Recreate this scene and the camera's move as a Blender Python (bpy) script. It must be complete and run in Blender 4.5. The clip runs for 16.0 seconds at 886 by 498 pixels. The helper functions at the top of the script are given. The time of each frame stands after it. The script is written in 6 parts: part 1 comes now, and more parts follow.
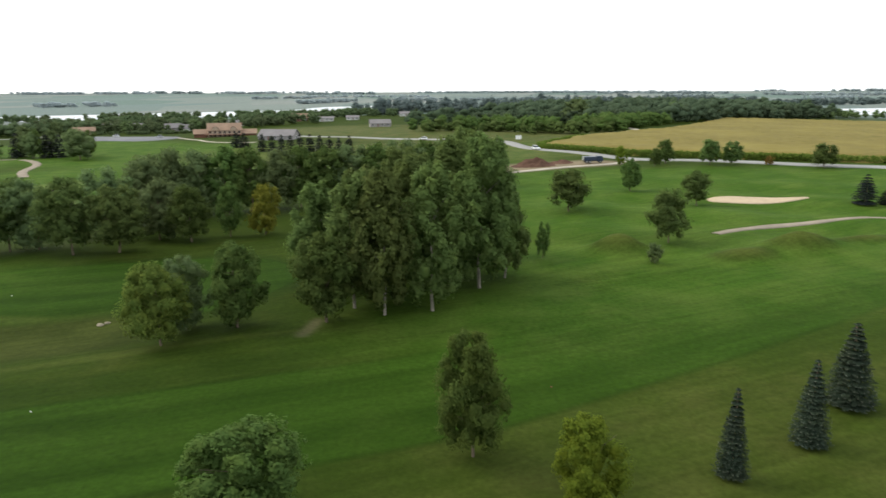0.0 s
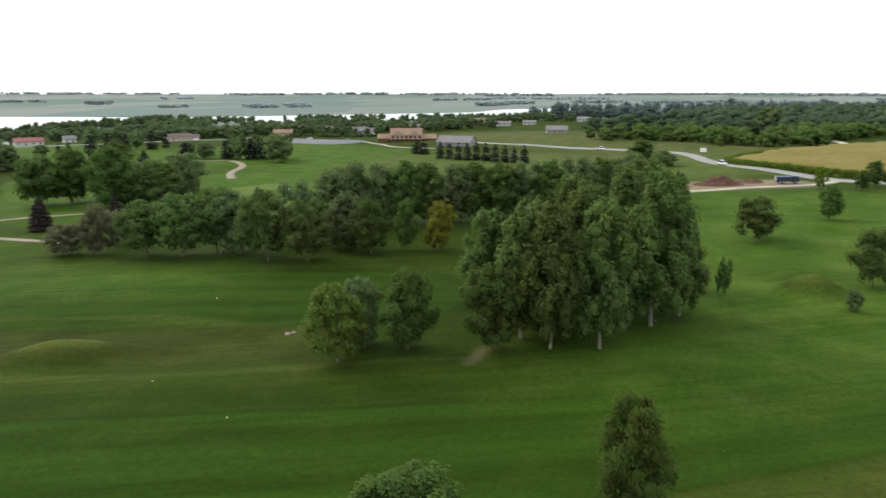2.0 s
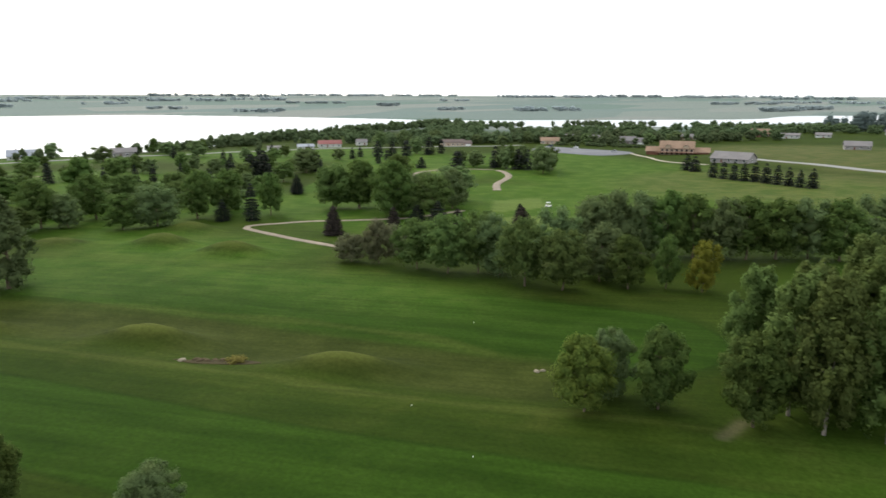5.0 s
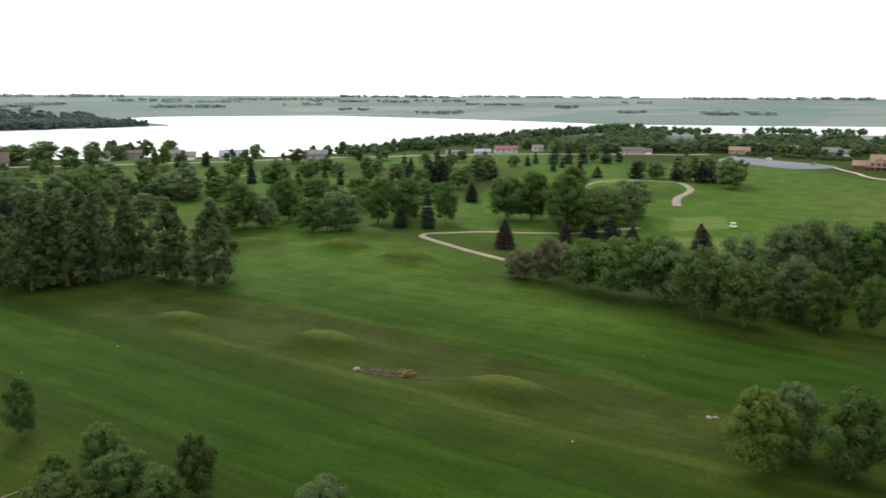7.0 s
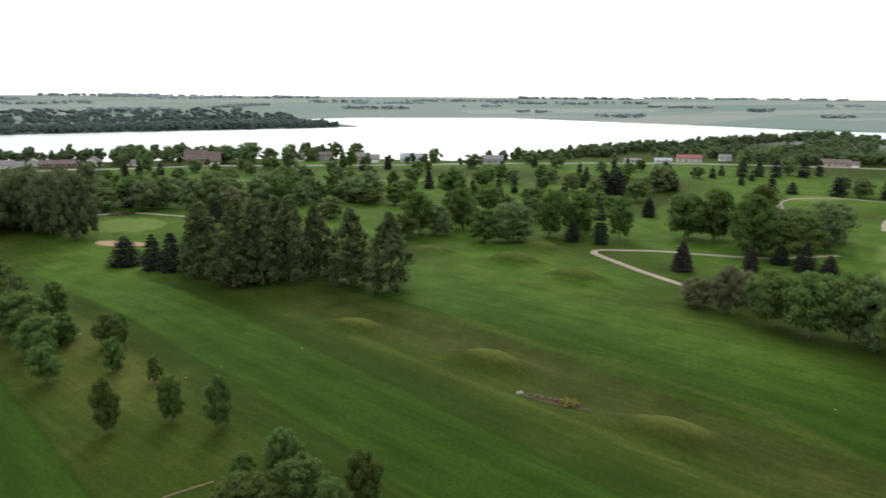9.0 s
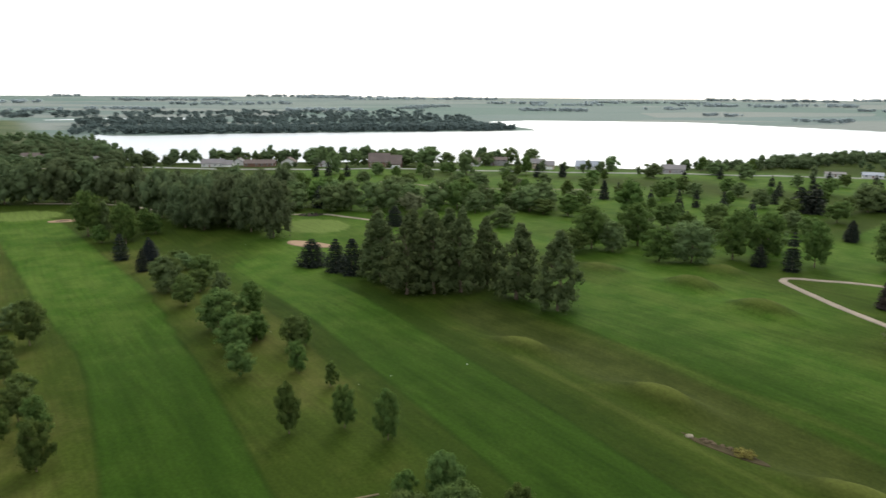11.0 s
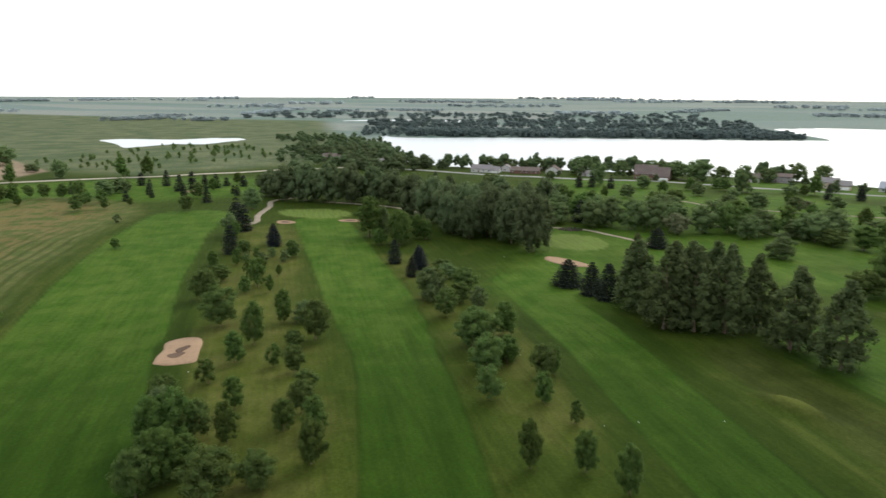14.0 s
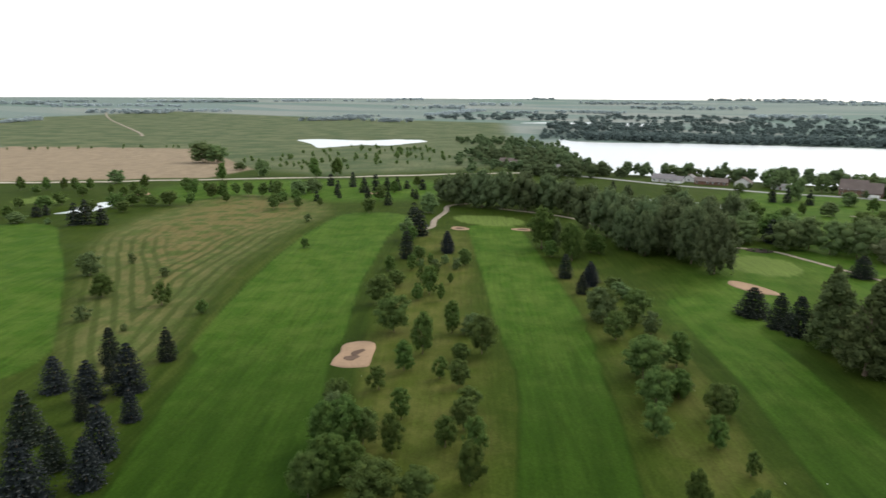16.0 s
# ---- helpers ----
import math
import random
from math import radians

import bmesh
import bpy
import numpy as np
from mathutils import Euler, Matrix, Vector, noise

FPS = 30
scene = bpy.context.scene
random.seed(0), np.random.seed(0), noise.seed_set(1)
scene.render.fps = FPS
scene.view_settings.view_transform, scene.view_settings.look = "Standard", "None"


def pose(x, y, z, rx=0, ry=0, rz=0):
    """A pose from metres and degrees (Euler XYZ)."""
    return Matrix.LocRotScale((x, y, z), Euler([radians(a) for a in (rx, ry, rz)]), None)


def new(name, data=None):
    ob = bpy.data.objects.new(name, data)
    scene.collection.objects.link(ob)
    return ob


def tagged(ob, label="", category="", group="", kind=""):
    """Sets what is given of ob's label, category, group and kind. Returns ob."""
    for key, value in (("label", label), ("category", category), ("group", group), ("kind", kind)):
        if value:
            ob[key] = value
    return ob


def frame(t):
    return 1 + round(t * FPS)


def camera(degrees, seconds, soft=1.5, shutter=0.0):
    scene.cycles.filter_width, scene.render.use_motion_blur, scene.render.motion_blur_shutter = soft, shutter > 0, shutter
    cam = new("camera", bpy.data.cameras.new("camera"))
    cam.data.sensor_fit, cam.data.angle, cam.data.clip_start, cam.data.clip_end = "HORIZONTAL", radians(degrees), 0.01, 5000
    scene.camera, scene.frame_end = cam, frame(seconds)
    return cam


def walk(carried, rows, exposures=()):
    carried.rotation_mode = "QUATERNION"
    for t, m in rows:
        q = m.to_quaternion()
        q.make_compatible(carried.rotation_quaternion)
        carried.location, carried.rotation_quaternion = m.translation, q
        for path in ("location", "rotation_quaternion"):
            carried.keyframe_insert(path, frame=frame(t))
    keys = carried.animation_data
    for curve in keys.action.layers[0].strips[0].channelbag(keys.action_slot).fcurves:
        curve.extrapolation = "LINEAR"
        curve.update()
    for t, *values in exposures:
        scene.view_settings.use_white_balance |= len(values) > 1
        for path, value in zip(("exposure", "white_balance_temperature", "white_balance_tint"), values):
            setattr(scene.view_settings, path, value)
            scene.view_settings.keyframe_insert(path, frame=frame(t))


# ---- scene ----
import functools

# The drone climbs almost straight up, from 32 m to 66 m, while it turns to the left.
cam = camera(64.43, 16.0, soft=1.5, shutter=0.5)
# seconds, x, y, z, pitch, roll, heading
PATH = [
    (0, 0.00, 0.00, 32.00, -12.73, -0.23, 0.00),
    (1, -0.06, 0.24, 34.16, -12.68, -0.17, 7.03),
    (2, -0.13, 0.46, 36.31, -12.63, -0.12, 14.08),
    (3, -0.20, 0.68, 38.44, -12.59, -0.07, 21.15),
    (4, -0.29, 0.88, 40.56, -12.55, -0.03, 28.22),
    (5, -0.40, 1.06, 42.67, -12.51, 0.01, 35.29),
    (6, -0.53, 1.23, 44.77, -12.48, 0.05, 42.36),
    (7, -0.69, 1.38, 46.88, -12.45, 0.09, 49.43),
    (8, -0.89, 1.52, 48.98, -12.43, 0.12, 56.49),
    (9, -1.14, 1.64, 51.08, -12.41, 0.15, 63.55),
    (10, -1.44, 1.74, 53.19, -12.39, 0.18, 70.61),
    (11, -1.79, 1.83, 55.30, -12.38, 0.21, 77.66),
    (12, -2.21, 1.89, 57.43, -12.37, 0.23, 84.73),
    (13, -2.70, 1.93, 59.57, -12.37, 0.25, 91.81),
    (14, -3.26, 1.96, 61.73, -12.36, 0.26, 98.90),
    (15, -3.90, 1.96, 63.91, -12.37, 0.28, 106.02),
    (16, -4.64, 1.94, 66.11, -12.37, 0.29, 113.18),
]
walk(cam, [(t, pose(x, y, z, 90 + p, 0, h) @ pose(0, 0, 0, 0, 0, r)) for t, x, y, z, p, r, h in PATH], exposures=[(0, 0.09), (2, 0.07), (4, 0.07), (9, 0.02), (13, -0.03), (16, -0.01)])

# ---- light: a bright overcast sky ----
world = bpy.data.worlds.new("overcast_sky")
scene.world = world
world.use_nodes = True
wn, wl = world.node_tree.nodes, world.node_tree.links
wn.clear()
sky = wn.new("ShaderNodeTexSky")
sky.sky_type, sky.sun_disc = "NISHITA", False
SUN_UP, SUN_TURN = radians(36), radians(293)
sky.sun_elevation, sky.sun_rotation = SUN_UP, SUN_TURN
sky_bg = wn.new("ShaderNodeBackground")
sky_bg.inputs["Strength"].default_value = 0.04
cloud_bg = wn.new("ShaderNodeBackground")
cloud_bg.inputs["Color"].default_value = (0.96, 0.985, 1.0, 1)
cloud_bg.inputs["Strength"].default_value = 1.30
both = wn.new("ShaderNodeAddShader")
wout = wn.new("ShaderNodeOutputWorld")
wl.new(sky.outputs[0], sky_bg.inputs[0])
wl.new(sky_bg.outputs[0], both.inputs[0])
wl.new(cloud_bg.outputs[0], both.inputs[1])
wl.new(both.outputs[0], wout.inputs[0])
sun = new("sun", bpy.data.lights.new("sun", "SUN"))
sun.data.energy, sun.data.angle, sun.data.color = 2.6, radians(30), (1.0, 0.93, 0.80)
sun.matrix_world = Matrix.Rotation(-SUN_TURN, 4, "Z") @ Matrix.Rotation(SUN_UP - radians(90), 4, "X")

# ---- the lie of the land ----
def ease(a, b, v):
    s = np.clip((np.asarray(v, float) - a) / (b - a), 0, 1)
    return s * s * (3 - 2 * s)


def knoll(x, y, cx, cy, along, across, turn, h):
    """A soft mound: its long and short radius, the turn of its long axis in degrees, its height."""
    c, s = math.cos(radians(turn)), math.sin(radians(turn))
    u, v = (x - cx) * c + (y - cy) * s, -(x - cx) * s + (y - cy) * c
    return h * np.exp(-0.5 * ((u / along) ** 2 + (v / across) ** 2))


def from_line(x, y, line):
    """Distance to a bent line in the plan."""
    best = np.full(np.shape(x), 1e9)
    for (ax, ay), (bx, by) in zip(line, line[1:]):
        dx, dy = bx - ax, by - ay
        s = np.clip(((x - ax) * dx + (y - ay) * dy) / (dx * dx + dy * dy), 0, 1)
        best = np.minimum(best, np.hypot(x - ax - s * dx, y - ay - s * dy))
    return best


def inside(x, y, ring):
    """Signed distance to a closed outline in the plan, positive inside."""
    odd = np.zeros(np.shape(x), bool)
    for (ax, ay), (bx, by) in zip(ring, ring[1:] + ring[:1]):
        if ay != by:
            odd ^= ((ay > y) != (by > y)) & (x < (bx - ax) * (y - ay) / (by - ay) + ax)
    return np.where(odd, 1, -1) * from_line(x, y, ring + ring[:1])


LAKE_SHORE = [(-1190, -290), (-1117, -278), (-972, -228), (-860, -200), (-765, -170), (-708, -142), (-678, -100), (-670, -40), (-666, 10), (-660, 55), (-652, 105), (-637, 156), (-611, 211), (-583, 246), (-552, 285), (-548, 345),
                    (-556, 412), (-578, 493), (-592, 582), (-612, 692), (-630, 811), (-655, 900), (-640, 960), (-509, 905), (-440, 955), (-345, 1010), (-270, 1170), (-177, 1280),
                    (-55, 1350), (-76, 1903), (-275, 1696), (-302, 1463), (-441, 1317), (-661, 1136), (-773, 1060), (-960, 1050), (-1480, 930),
                    (-1664, 590), (-1600, 455), (-1235, 440), (-1197, 395), (-1182, 221), (-1170, -61), (-1126, -232)]
WATERS = {
    "lake": (-6.0, LAKE_SHORE),
    "east_lake": (-6.0, [(600, 1250), (540, 900), (900, 1050), (1300, 1500), (777, 1390)]),
    "marsh_pond": (-6.0, [(-960, -667), (-995, -649), (-1000, -609), (-1002, -558), (-1049, -531), (-1055, -488), (-1022, -460), (-966, -468), (-916, -473), (-908, -515), (-855, -530), (-832, -541), (-867, -569), (-913, -611)]),
    "far_pond": (-5.0, [(-1716, -281), (-1754, -214), (-1930, -237), (-1880, -330)]),
    "far_channel": (-5.0, [(-1770, -560), (-1790, -540), (-1850, -330), (-1938, -371), (-1860, -520)]),
    "golf_pond": (-3.7, [(-288, -372), (-300, -355), (-318, -362), (-335, -366), (-340, -380), (-322, -384), (-305, -372)]),
    "club_pond": (-5.4, [(-512, -78), (-520, -50), (-512, -20), (-500, 0), (-488, -8), (-492, -40), (-500, -70)]),
}
MOUNDS = [(-113, 68.5, 6.6, 2.8, 32, 3.6), (-75, 78, 6.8, 2.8, 32, 3.4), (-146, 52.5, 5.8, 2.6, 42, 2.8), (-187, 120, 6.5, 3.4, 26, 4.0), (-160, 124, 6.5, 3.2, 30, 3.8), (-202, 140, 6, 3.4, 30, 3.2),
          (-215, 103, 6, 3, 40, 2.2), (32, 125, 3.6, 2.6, 0, 3.4), (64, 123, 4.6, 2.4, 10, 3.0), (52, 118, 4, 2.4, 0, 1.5), (78, 128, 5, 2, 10, 1.2), (95, 134, 5, 2, 10, 1.0)]


def land(x, y):
    """Height of the ground, in metres."""
    x, y = np.asarray(x, float), np.asarray(y, float)
    r = np.hypot(x, y)
    z = -2.5 + knoll(x, y, 150, 330, 260, 150, 90, 10.5) + knoll(x, y, -110, 490, 100, 80, 0, 3.0) + knoll(x, y, -110, -10, 60, 60, 0, 2.5)
    z = z + knoll(x, y, 190, 810, 260, 110, 0, 9.0)
    z = z - 2.0 * ease(350, 700, -x)
    # low swells
    z = z + 0.35 * np.sin(x / 17.0 + 1.3 * np.sin(y / 29.0)) * np.sin(y / 21.0 + 0.7) * ease(20, 60, r)
    z = z + 0.85 * np.sin(x / 6.5 + y / 11.0) * np.sin(y / 7.5 - x / 19.0) * knoll(x, y, 85, 160, 60, 34, 0, 1.0)
    # a swale with grassed mounds beside the fairway
    swale = from_line(x, y, [(-40, 92), (-75, 82), (-112, 74), (-150, 58), (-175, 50)])
    z = z - 1.2 * ease(17, 1, swale)
    for m in MOUNDS:
        z = z + knoll(x, y, *m)
    # hummocks in the uncut meadow
    z = z + 0.5 * np.sin(x / 7.0 + 0.6 * y / 7.0) * np.sin(y / 9.0 - 0.3 * x / 9.0) * knoll(x, y, -255, -262, 60, 40, 20, 1.0)
    # the plain climbs a little towards the horizon, most in the south-west
    turn = np.degrees(np.arctan2(-x, y))
    far = 22 + 24 * ease(0, 110, turn) * ease(200, 150, turn)
    z = z + far * ease(1900, 4900, r)
    for level, ring in WATERS.values():
        d = inside(x, y, ring)
        near = ease(-60, -3, d) if level < -4.5 else ease(-12, -1, d)
        z = z * (1 - near) + (level + 0.5 - 2.2 * ease(-2, 5, d)) * near
    return z

# ---- materials ----
def material(name):
    m = bpy.data.materials.new(name)
    m.use_nodes = True
    n, l = m.node_tree.nodes, m.node_tree.links
    b = n["Principled BSDF"]
    b.inputs["Specular IOR Level"].default_value = 0.25
    return m, n, l, b


def add(n, kind, **values):
    node = n.new(kind)
    for key, v in values.items():
        node.inputs[key.replace("_", " ")].default_value = v
    return node


def noise_of(n, l, vector, scale, detail=4.0, rough=0.55):
    node = add(n, "ShaderNodeTexNoise", Scale=scale, Detail=detail, Roughness=rough)
    l.new(vector, node.inputs["Vector"])
    return node.outputs["Fac"]


def spread(n, l, value, low, high, to_low=0.0, to_high=1.0):
    node = n.new("ShaderNodeMapRange")
    for i, v in enumerate((low, high, to_low, to_high)):
        node.inputs[i + 1].default_value = v
    l.new(value, node.inputs[0])
    return node.outputs[0]


def blend(n, l, fac, a, b, kind="MIX"):
    node = n.new("ShaderNodeMix")
    node.data_type, node.blend_type = "RGBA", kind
    for socket, v in ((node.inputs[0], fac), (node.inputs[6], a), (node.inputs[7], b)):
        if isinstance(v, bpy.types.NodeSocket):
            l.new(v, socket)
        else:
            socket.default_value = (*v, 1) if isinstance(v, tuple) else v
    return node.outputs[2]


def relief(n, l, b, value, strength, distance):
    node = add(n, "ShaderNodeBump", Strength=strength, Distance=distance)
    l.new(value, node.inputs["Height"])
    l.new(node.outputs[0], b.inputs["Normal"])


def plain(name, colour, rough=0.7, metal=0.0, grain=3.0, vary=0.25, bump=0.15):
    """A surface with grain and stains in its colour, at two scales."""
    m, n, l, b = material(name)
    place = n.new("ShaderNodeNewGeometry").outputs["Position"]
    fine, broad = noise_of(n, l, place, grain), noise_of(n, l, place, grain / 9)
    dark = tuple(c * (1 - vary) for c in colour)
    c1 = blend(n, l, spread(n, l, fine, 0.3, 0.7), dark, colour)
    worn = tuple(min(1, c * (1 + vary * 0.6)) for c in colour)
    l.new(blend(n, l, spread(n, l, broad, 0.45, 0.7), c1, worn), b.inputs["Base Color"])
    b.inputs["Roughness"].default_value, b.inputs["Metallic"].default_value = rough, metal
    if rough >= 0.88:
        b.inputs["Specular IOR Level"].default_value = 0.06
    relief(n, l, b, fine, bump, 0.02)
    return m


def foliage(name, dark, light, through_light=0.45, tips=0.0):
    m, n, l, b = material(name)
    geo, info = n.new("ShaderNodeNewGeometry"), n.new("ShaderNodeObjectInfo")
    clumps = noise_of(n, l, geo.outputs["Position"], 0.55, 3.0)
    sprays = noise_of(n, l, geo.outputs["Position"], 3.2, 3.0, 0.7)
    c = blend(n, l, spread(n, l, geo.outputs["Random Per Island"], tips, 1.0, 0.15, 0.75), dark, light)
    c = blend(n, l, spread(n, l, sprays, 0.42, 0.66, 0.0, 0.6), c, dark)
    warm = tuple(v * f for v, f in zip(light, (1.3, 1.15, 0.8)))
    c = blend(n, l, spread(n, l, clumps, 0.45, 0.75, 0.0, 0.35), c, warm)
    tone = n.new("ShaderNodeHueSaturation")
    l.new(spread(n, l, info.outputs["Random"], 0, 1, 0.485, 0.515), tone.inputs["Hue"])
    l.new(spread(n, l, info.outputs["Random"], 0, 1, 0.8, 1.2), tone.inputs["Value"])
    l.new(c, tone.inputs["Color"])
    l.new(tone.outputs[0], b.inputs["Base Color"])
    b.inputs["Roughness"].default_value = 0.85
    b.inputs["Specular IOR Level"].default_value = 0.03
    thin = n.new("ShaderNodeBsdfTranslucent")
    l.new(tone.outputs[0], thin.inputs["Color"])
    mix = add(n, "ShaderNodeMixShader", Fac=through_light)
    l.new(b.outputs[0], mix.inputs[1])
    l.new(thin.outputs[0], mix.inputs[2])
    l.new(mix.outputs[0], n["Material Output"].inputs["Surface"])
    return m


def turf():
    """The whole ground: golf turf near, fields and marsh far; the zones come from attributes laid over the plan."""
    m, n, l, b = material("turf_and_fields")
    place = n.new("ShaderNodeNewGeometry").outputs["Position"]

    def zone(name):
        node = n.new("ShaderNodeAttribute")
        node.attribute_name = name
        return node.outputs["Fac"]

    def wave(metres, period, shift=None):
        turn = n.new("ShaderNodeMath")
        turn.operation = "MULTIPLY_ADD"
        turn.inputs[1].default_value = 2 * math.pi / period
        l.new(metres, turn.inputs[0])
        if shift:
            l.new(shift, turn.inputs[2])
        else:
            turn.inputs[2].default_value = 0.4
        sine = n.new("ShaderNodeMath")
        sine.operation = "SINE"
        l.new(turn.outputs[0], sine.inputs[0])
        return sine.outputs[0]

    broad = noise_of(n, l, place, 0.022, 5.0)
    patch = noise_of(n, l, place, 0.11, 5.0, 0.6)
    fine = noise_of(n, l, place, 1.6, 5.0, 0.65)
    c = blend(n, l, spread(n, l, broad, 0.35, 0.65), ROUGH_A, ROUGH_B)
    c = blend(n, l, spread(n, l, patch, 0.52, 0.72, 0, 0.55), c, ROUGH_DRY)
    cut = blend(n, l, spread(n, l, wave(zone("row"), 7.0), -0.6, 0.6), FAIRWAY_A, FAIRWAY_B)
    cut = blend(n, l, spread(n, l, patch, 0.5, 0.75, 0, 0.4), cut, FAIRWAY_C)
    inward = zone("inward")
    c = blend(n, l, spread(n, l, zone("collar"), 0.0, 1.0, 0.0, 0.65), c, blend(n, l, spread(n, l, patch, 0.42, 0.66), COLLAR_A, COLLAR_B))
    c = blend(n, l, spread(n, l, inward, -0.6, 0.5), c, cut)
    # A thin dark line on fairway edges paints the taller grass's shadow.
    rim = n.new("ShaderNodeMath")
    rim.operation = "ABSOLUTE"
    l.new(inward, rim.inputs[0])
    c = blend(n, l, spread(n, l, rim.outputs[0], 0.1, 0.7, 0.4, 0.0), c, CUT_SHADE)
    # Lawn colour, also used to paint far fairways brighter.
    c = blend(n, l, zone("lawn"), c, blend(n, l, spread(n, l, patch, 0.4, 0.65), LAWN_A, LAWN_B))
    hay = blend(n, l, spread(n, l, patch, 0.38, 0.6), HAY_A, HAY_B)
    golden = n.new("ShaderNodeMath")
    golden.operation = "MULTIPLY"
    l.new(spread(n, l, zone("rim"), 16.0, 34.0), golden.inputs[0])
    l.new(spread(n, l, patch, 0.43, 0.56), golden.inputs[1])
    hay = blend(n, l, golden.outputs[0], hay, HAY_GOLD)
    lines = spread(n, l, wave(zone("rim"), 5.2, spread(n, l, broad, 0.2, 0.8, -3.0, 3.0)), -0.1, 0.75)
    cut_lines = n.new("ShaderNodeMath")
    cut_lines.operation = "MULTIPLY"
    l.new(lines, cut_lines.inputs[0])
    l.new(zone("swath"), cut_lines.inputs[1])
    hay = blend(n, l, cut_lines.outputs[0], hay, HAY_CUT)
    c = blend(n, l, zone("dry"), c, blend(n, l, spread(n, l, patch, 0.4, 0.62), DRY_A, DRY_B))
    c = blend(n, l, zone("fescue"), c, blend(n, l, spread(n, l, patch, 0.4, 0.62), FESCUE_A, FESCUE_B))
    # Painted light on mound tops, and the pale mown lines.
    c = blend(n, l, zone("crest_light_lines"), c, CREST_LIGHT_LINES)
    c = blend(n, l, zone("meadow"), c, hay)
    c = blend(n, l, zone("green"), c, GREEN)
    # farmland: long fields of different crops, haze painted into their colours; marsh between
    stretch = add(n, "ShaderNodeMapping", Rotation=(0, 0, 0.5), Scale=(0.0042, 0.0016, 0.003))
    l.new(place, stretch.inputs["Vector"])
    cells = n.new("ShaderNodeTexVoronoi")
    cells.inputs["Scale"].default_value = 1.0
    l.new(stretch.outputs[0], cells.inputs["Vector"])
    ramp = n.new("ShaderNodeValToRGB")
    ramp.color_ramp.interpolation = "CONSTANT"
    stops = [(0.0, HAZY_FIELD_A), (0.3, HAZY_FIELD_B), (0.5, HAZY_FIELD_C), (0.7, HAZY_FIELD_D), (0.86, HAZY_FIELD_E)]
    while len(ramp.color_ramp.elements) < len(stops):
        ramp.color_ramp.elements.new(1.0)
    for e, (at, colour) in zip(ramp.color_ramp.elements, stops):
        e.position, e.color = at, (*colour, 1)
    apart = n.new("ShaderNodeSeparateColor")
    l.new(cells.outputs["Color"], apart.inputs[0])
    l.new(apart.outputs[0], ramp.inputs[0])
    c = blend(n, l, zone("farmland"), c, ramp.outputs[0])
    c = blend(n, l, zone("marsh"), c, blend(n, l, spread(n, l, broad, 0.4, 0.62), MARSH_A, MARSH_B))
    c = blend(n, l, zone("hazy_undergrowth"), c, blend(n, l, spread(n, l, broad, 0.4, 0.62), HAZY_UNDERGROWTH_A, HAZY_UNDERGROWTH_B))
    c = blend(n, l, zone("bare"), c, blend(n, l, spread(n, l, patch, 0.35, 0.7), BARE_A, BARE_B))
    strokes = add(n, "ShaderNodeMapping", Rotation=(0, 0, 0.38), Scale=(18.0, 1.4, 3.0))
    strokes.vector_type = "TEXTURE"
    l.new(place, strokes.inputs["Vector"])
    mown = noise_of(n, l, strokes.outputs[0], 1.0, 4.0, 0.6)
    both = n.new("ShaderNodeMath")
    both.operation = "MULTIPLY"
    l.new(spread(n, l, fine, 0.25, 0.75, 0.74, 1.26), both.inputs[0])
    l.new(spread(n, l, mown, 0.3, 0.7, 0.84, 1.16), both.inputs[1])
    tone = both.outputs[0]
    grey = n.new("ShaderNodeCombineColor")
    for i in range(3):
        l.new(tone, grey.inputs[i])
    l.new(blend(n, l, 1.0, c, grey.outputs[0], "MULTIPLY"), b.inputs["Base Color"])
    b.inputs["Roughness"].default_value = 0.85
    b.inputs["Specular IOR Level"].default_value = 0.02
    relief(n, l, b, fine, 0.5, 0.12)
    return m


ROUGH_A, ROUGH_B, ROUGH_DRY = (0.0225, 0.0385, 0.0047), (0.0300, 0.0475, 0.0066), (0.0455, 0.0575, 0.0104)
COLLAR_A, COLLAR_B = (0.0145, 0.0300, 0.0035), (0.0205, 0.0375, 0.005)
DRY_A, DRY_B, FESCUE_A, FESCUE_B = (0.0465, 0.0616, 0.0104), (0.0763, 0.081, 0.0209), (0.026, 0.036, 0.007), (0.036, 0.047, 0.0095)
FAIRWAY_A, FAIRWAY_B, FAIRWAY_C = (0.0160, 0.0372, 0.0037), (0.0200, 0.0448, 0.0046), (0.0315, 0.0585, 0.0080)
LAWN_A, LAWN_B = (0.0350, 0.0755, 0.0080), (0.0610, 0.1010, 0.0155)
HAY_A, HAY_B, HAY_CUT = (0.054, 0.0731, 0.019), (0.09, 0.092, 0.0323), (0.0396, 0.055, 0.0133)
HAY_GOLD = (0.1086, 0.0929, 0.0361)
# Mound-top light with pale mown lines, then the cut-edge shadow, as colours.
CREST_LIGHT_LINES, CUT_SHADE = (0.072, 0.086, 0.018), (0.012, 0.026, 0.003)
GREEN = (0.0856, 0.1215, 0.0285)
# Far crop colours, paled and blued to stand in for haze.
HAZY_FIELD_A, HAZY_FIELD_B, HAZY_FIELD_C, HAZY_FIELD_D, HAZY_FIELD_E = (0.130, 0.166, 0.150), (0.155, 0.184, 0.164), (0.112, 0.156, 0.134), (0.175, 0.194, 0.176), (0.124, 0.164, 0.150)
MARSH_A, MARSH_B = (0.055, 0.077, 0.036), (0.098, 0.110, 0.058)
# Woodland floor on the far shore, its colour blued like haze.
HAZY_UNDERGROWTH_A, HAZY_UNDERGROWTH_B = (0.062, 0.088, 0.078), (0.095, 0.126, 0.108)
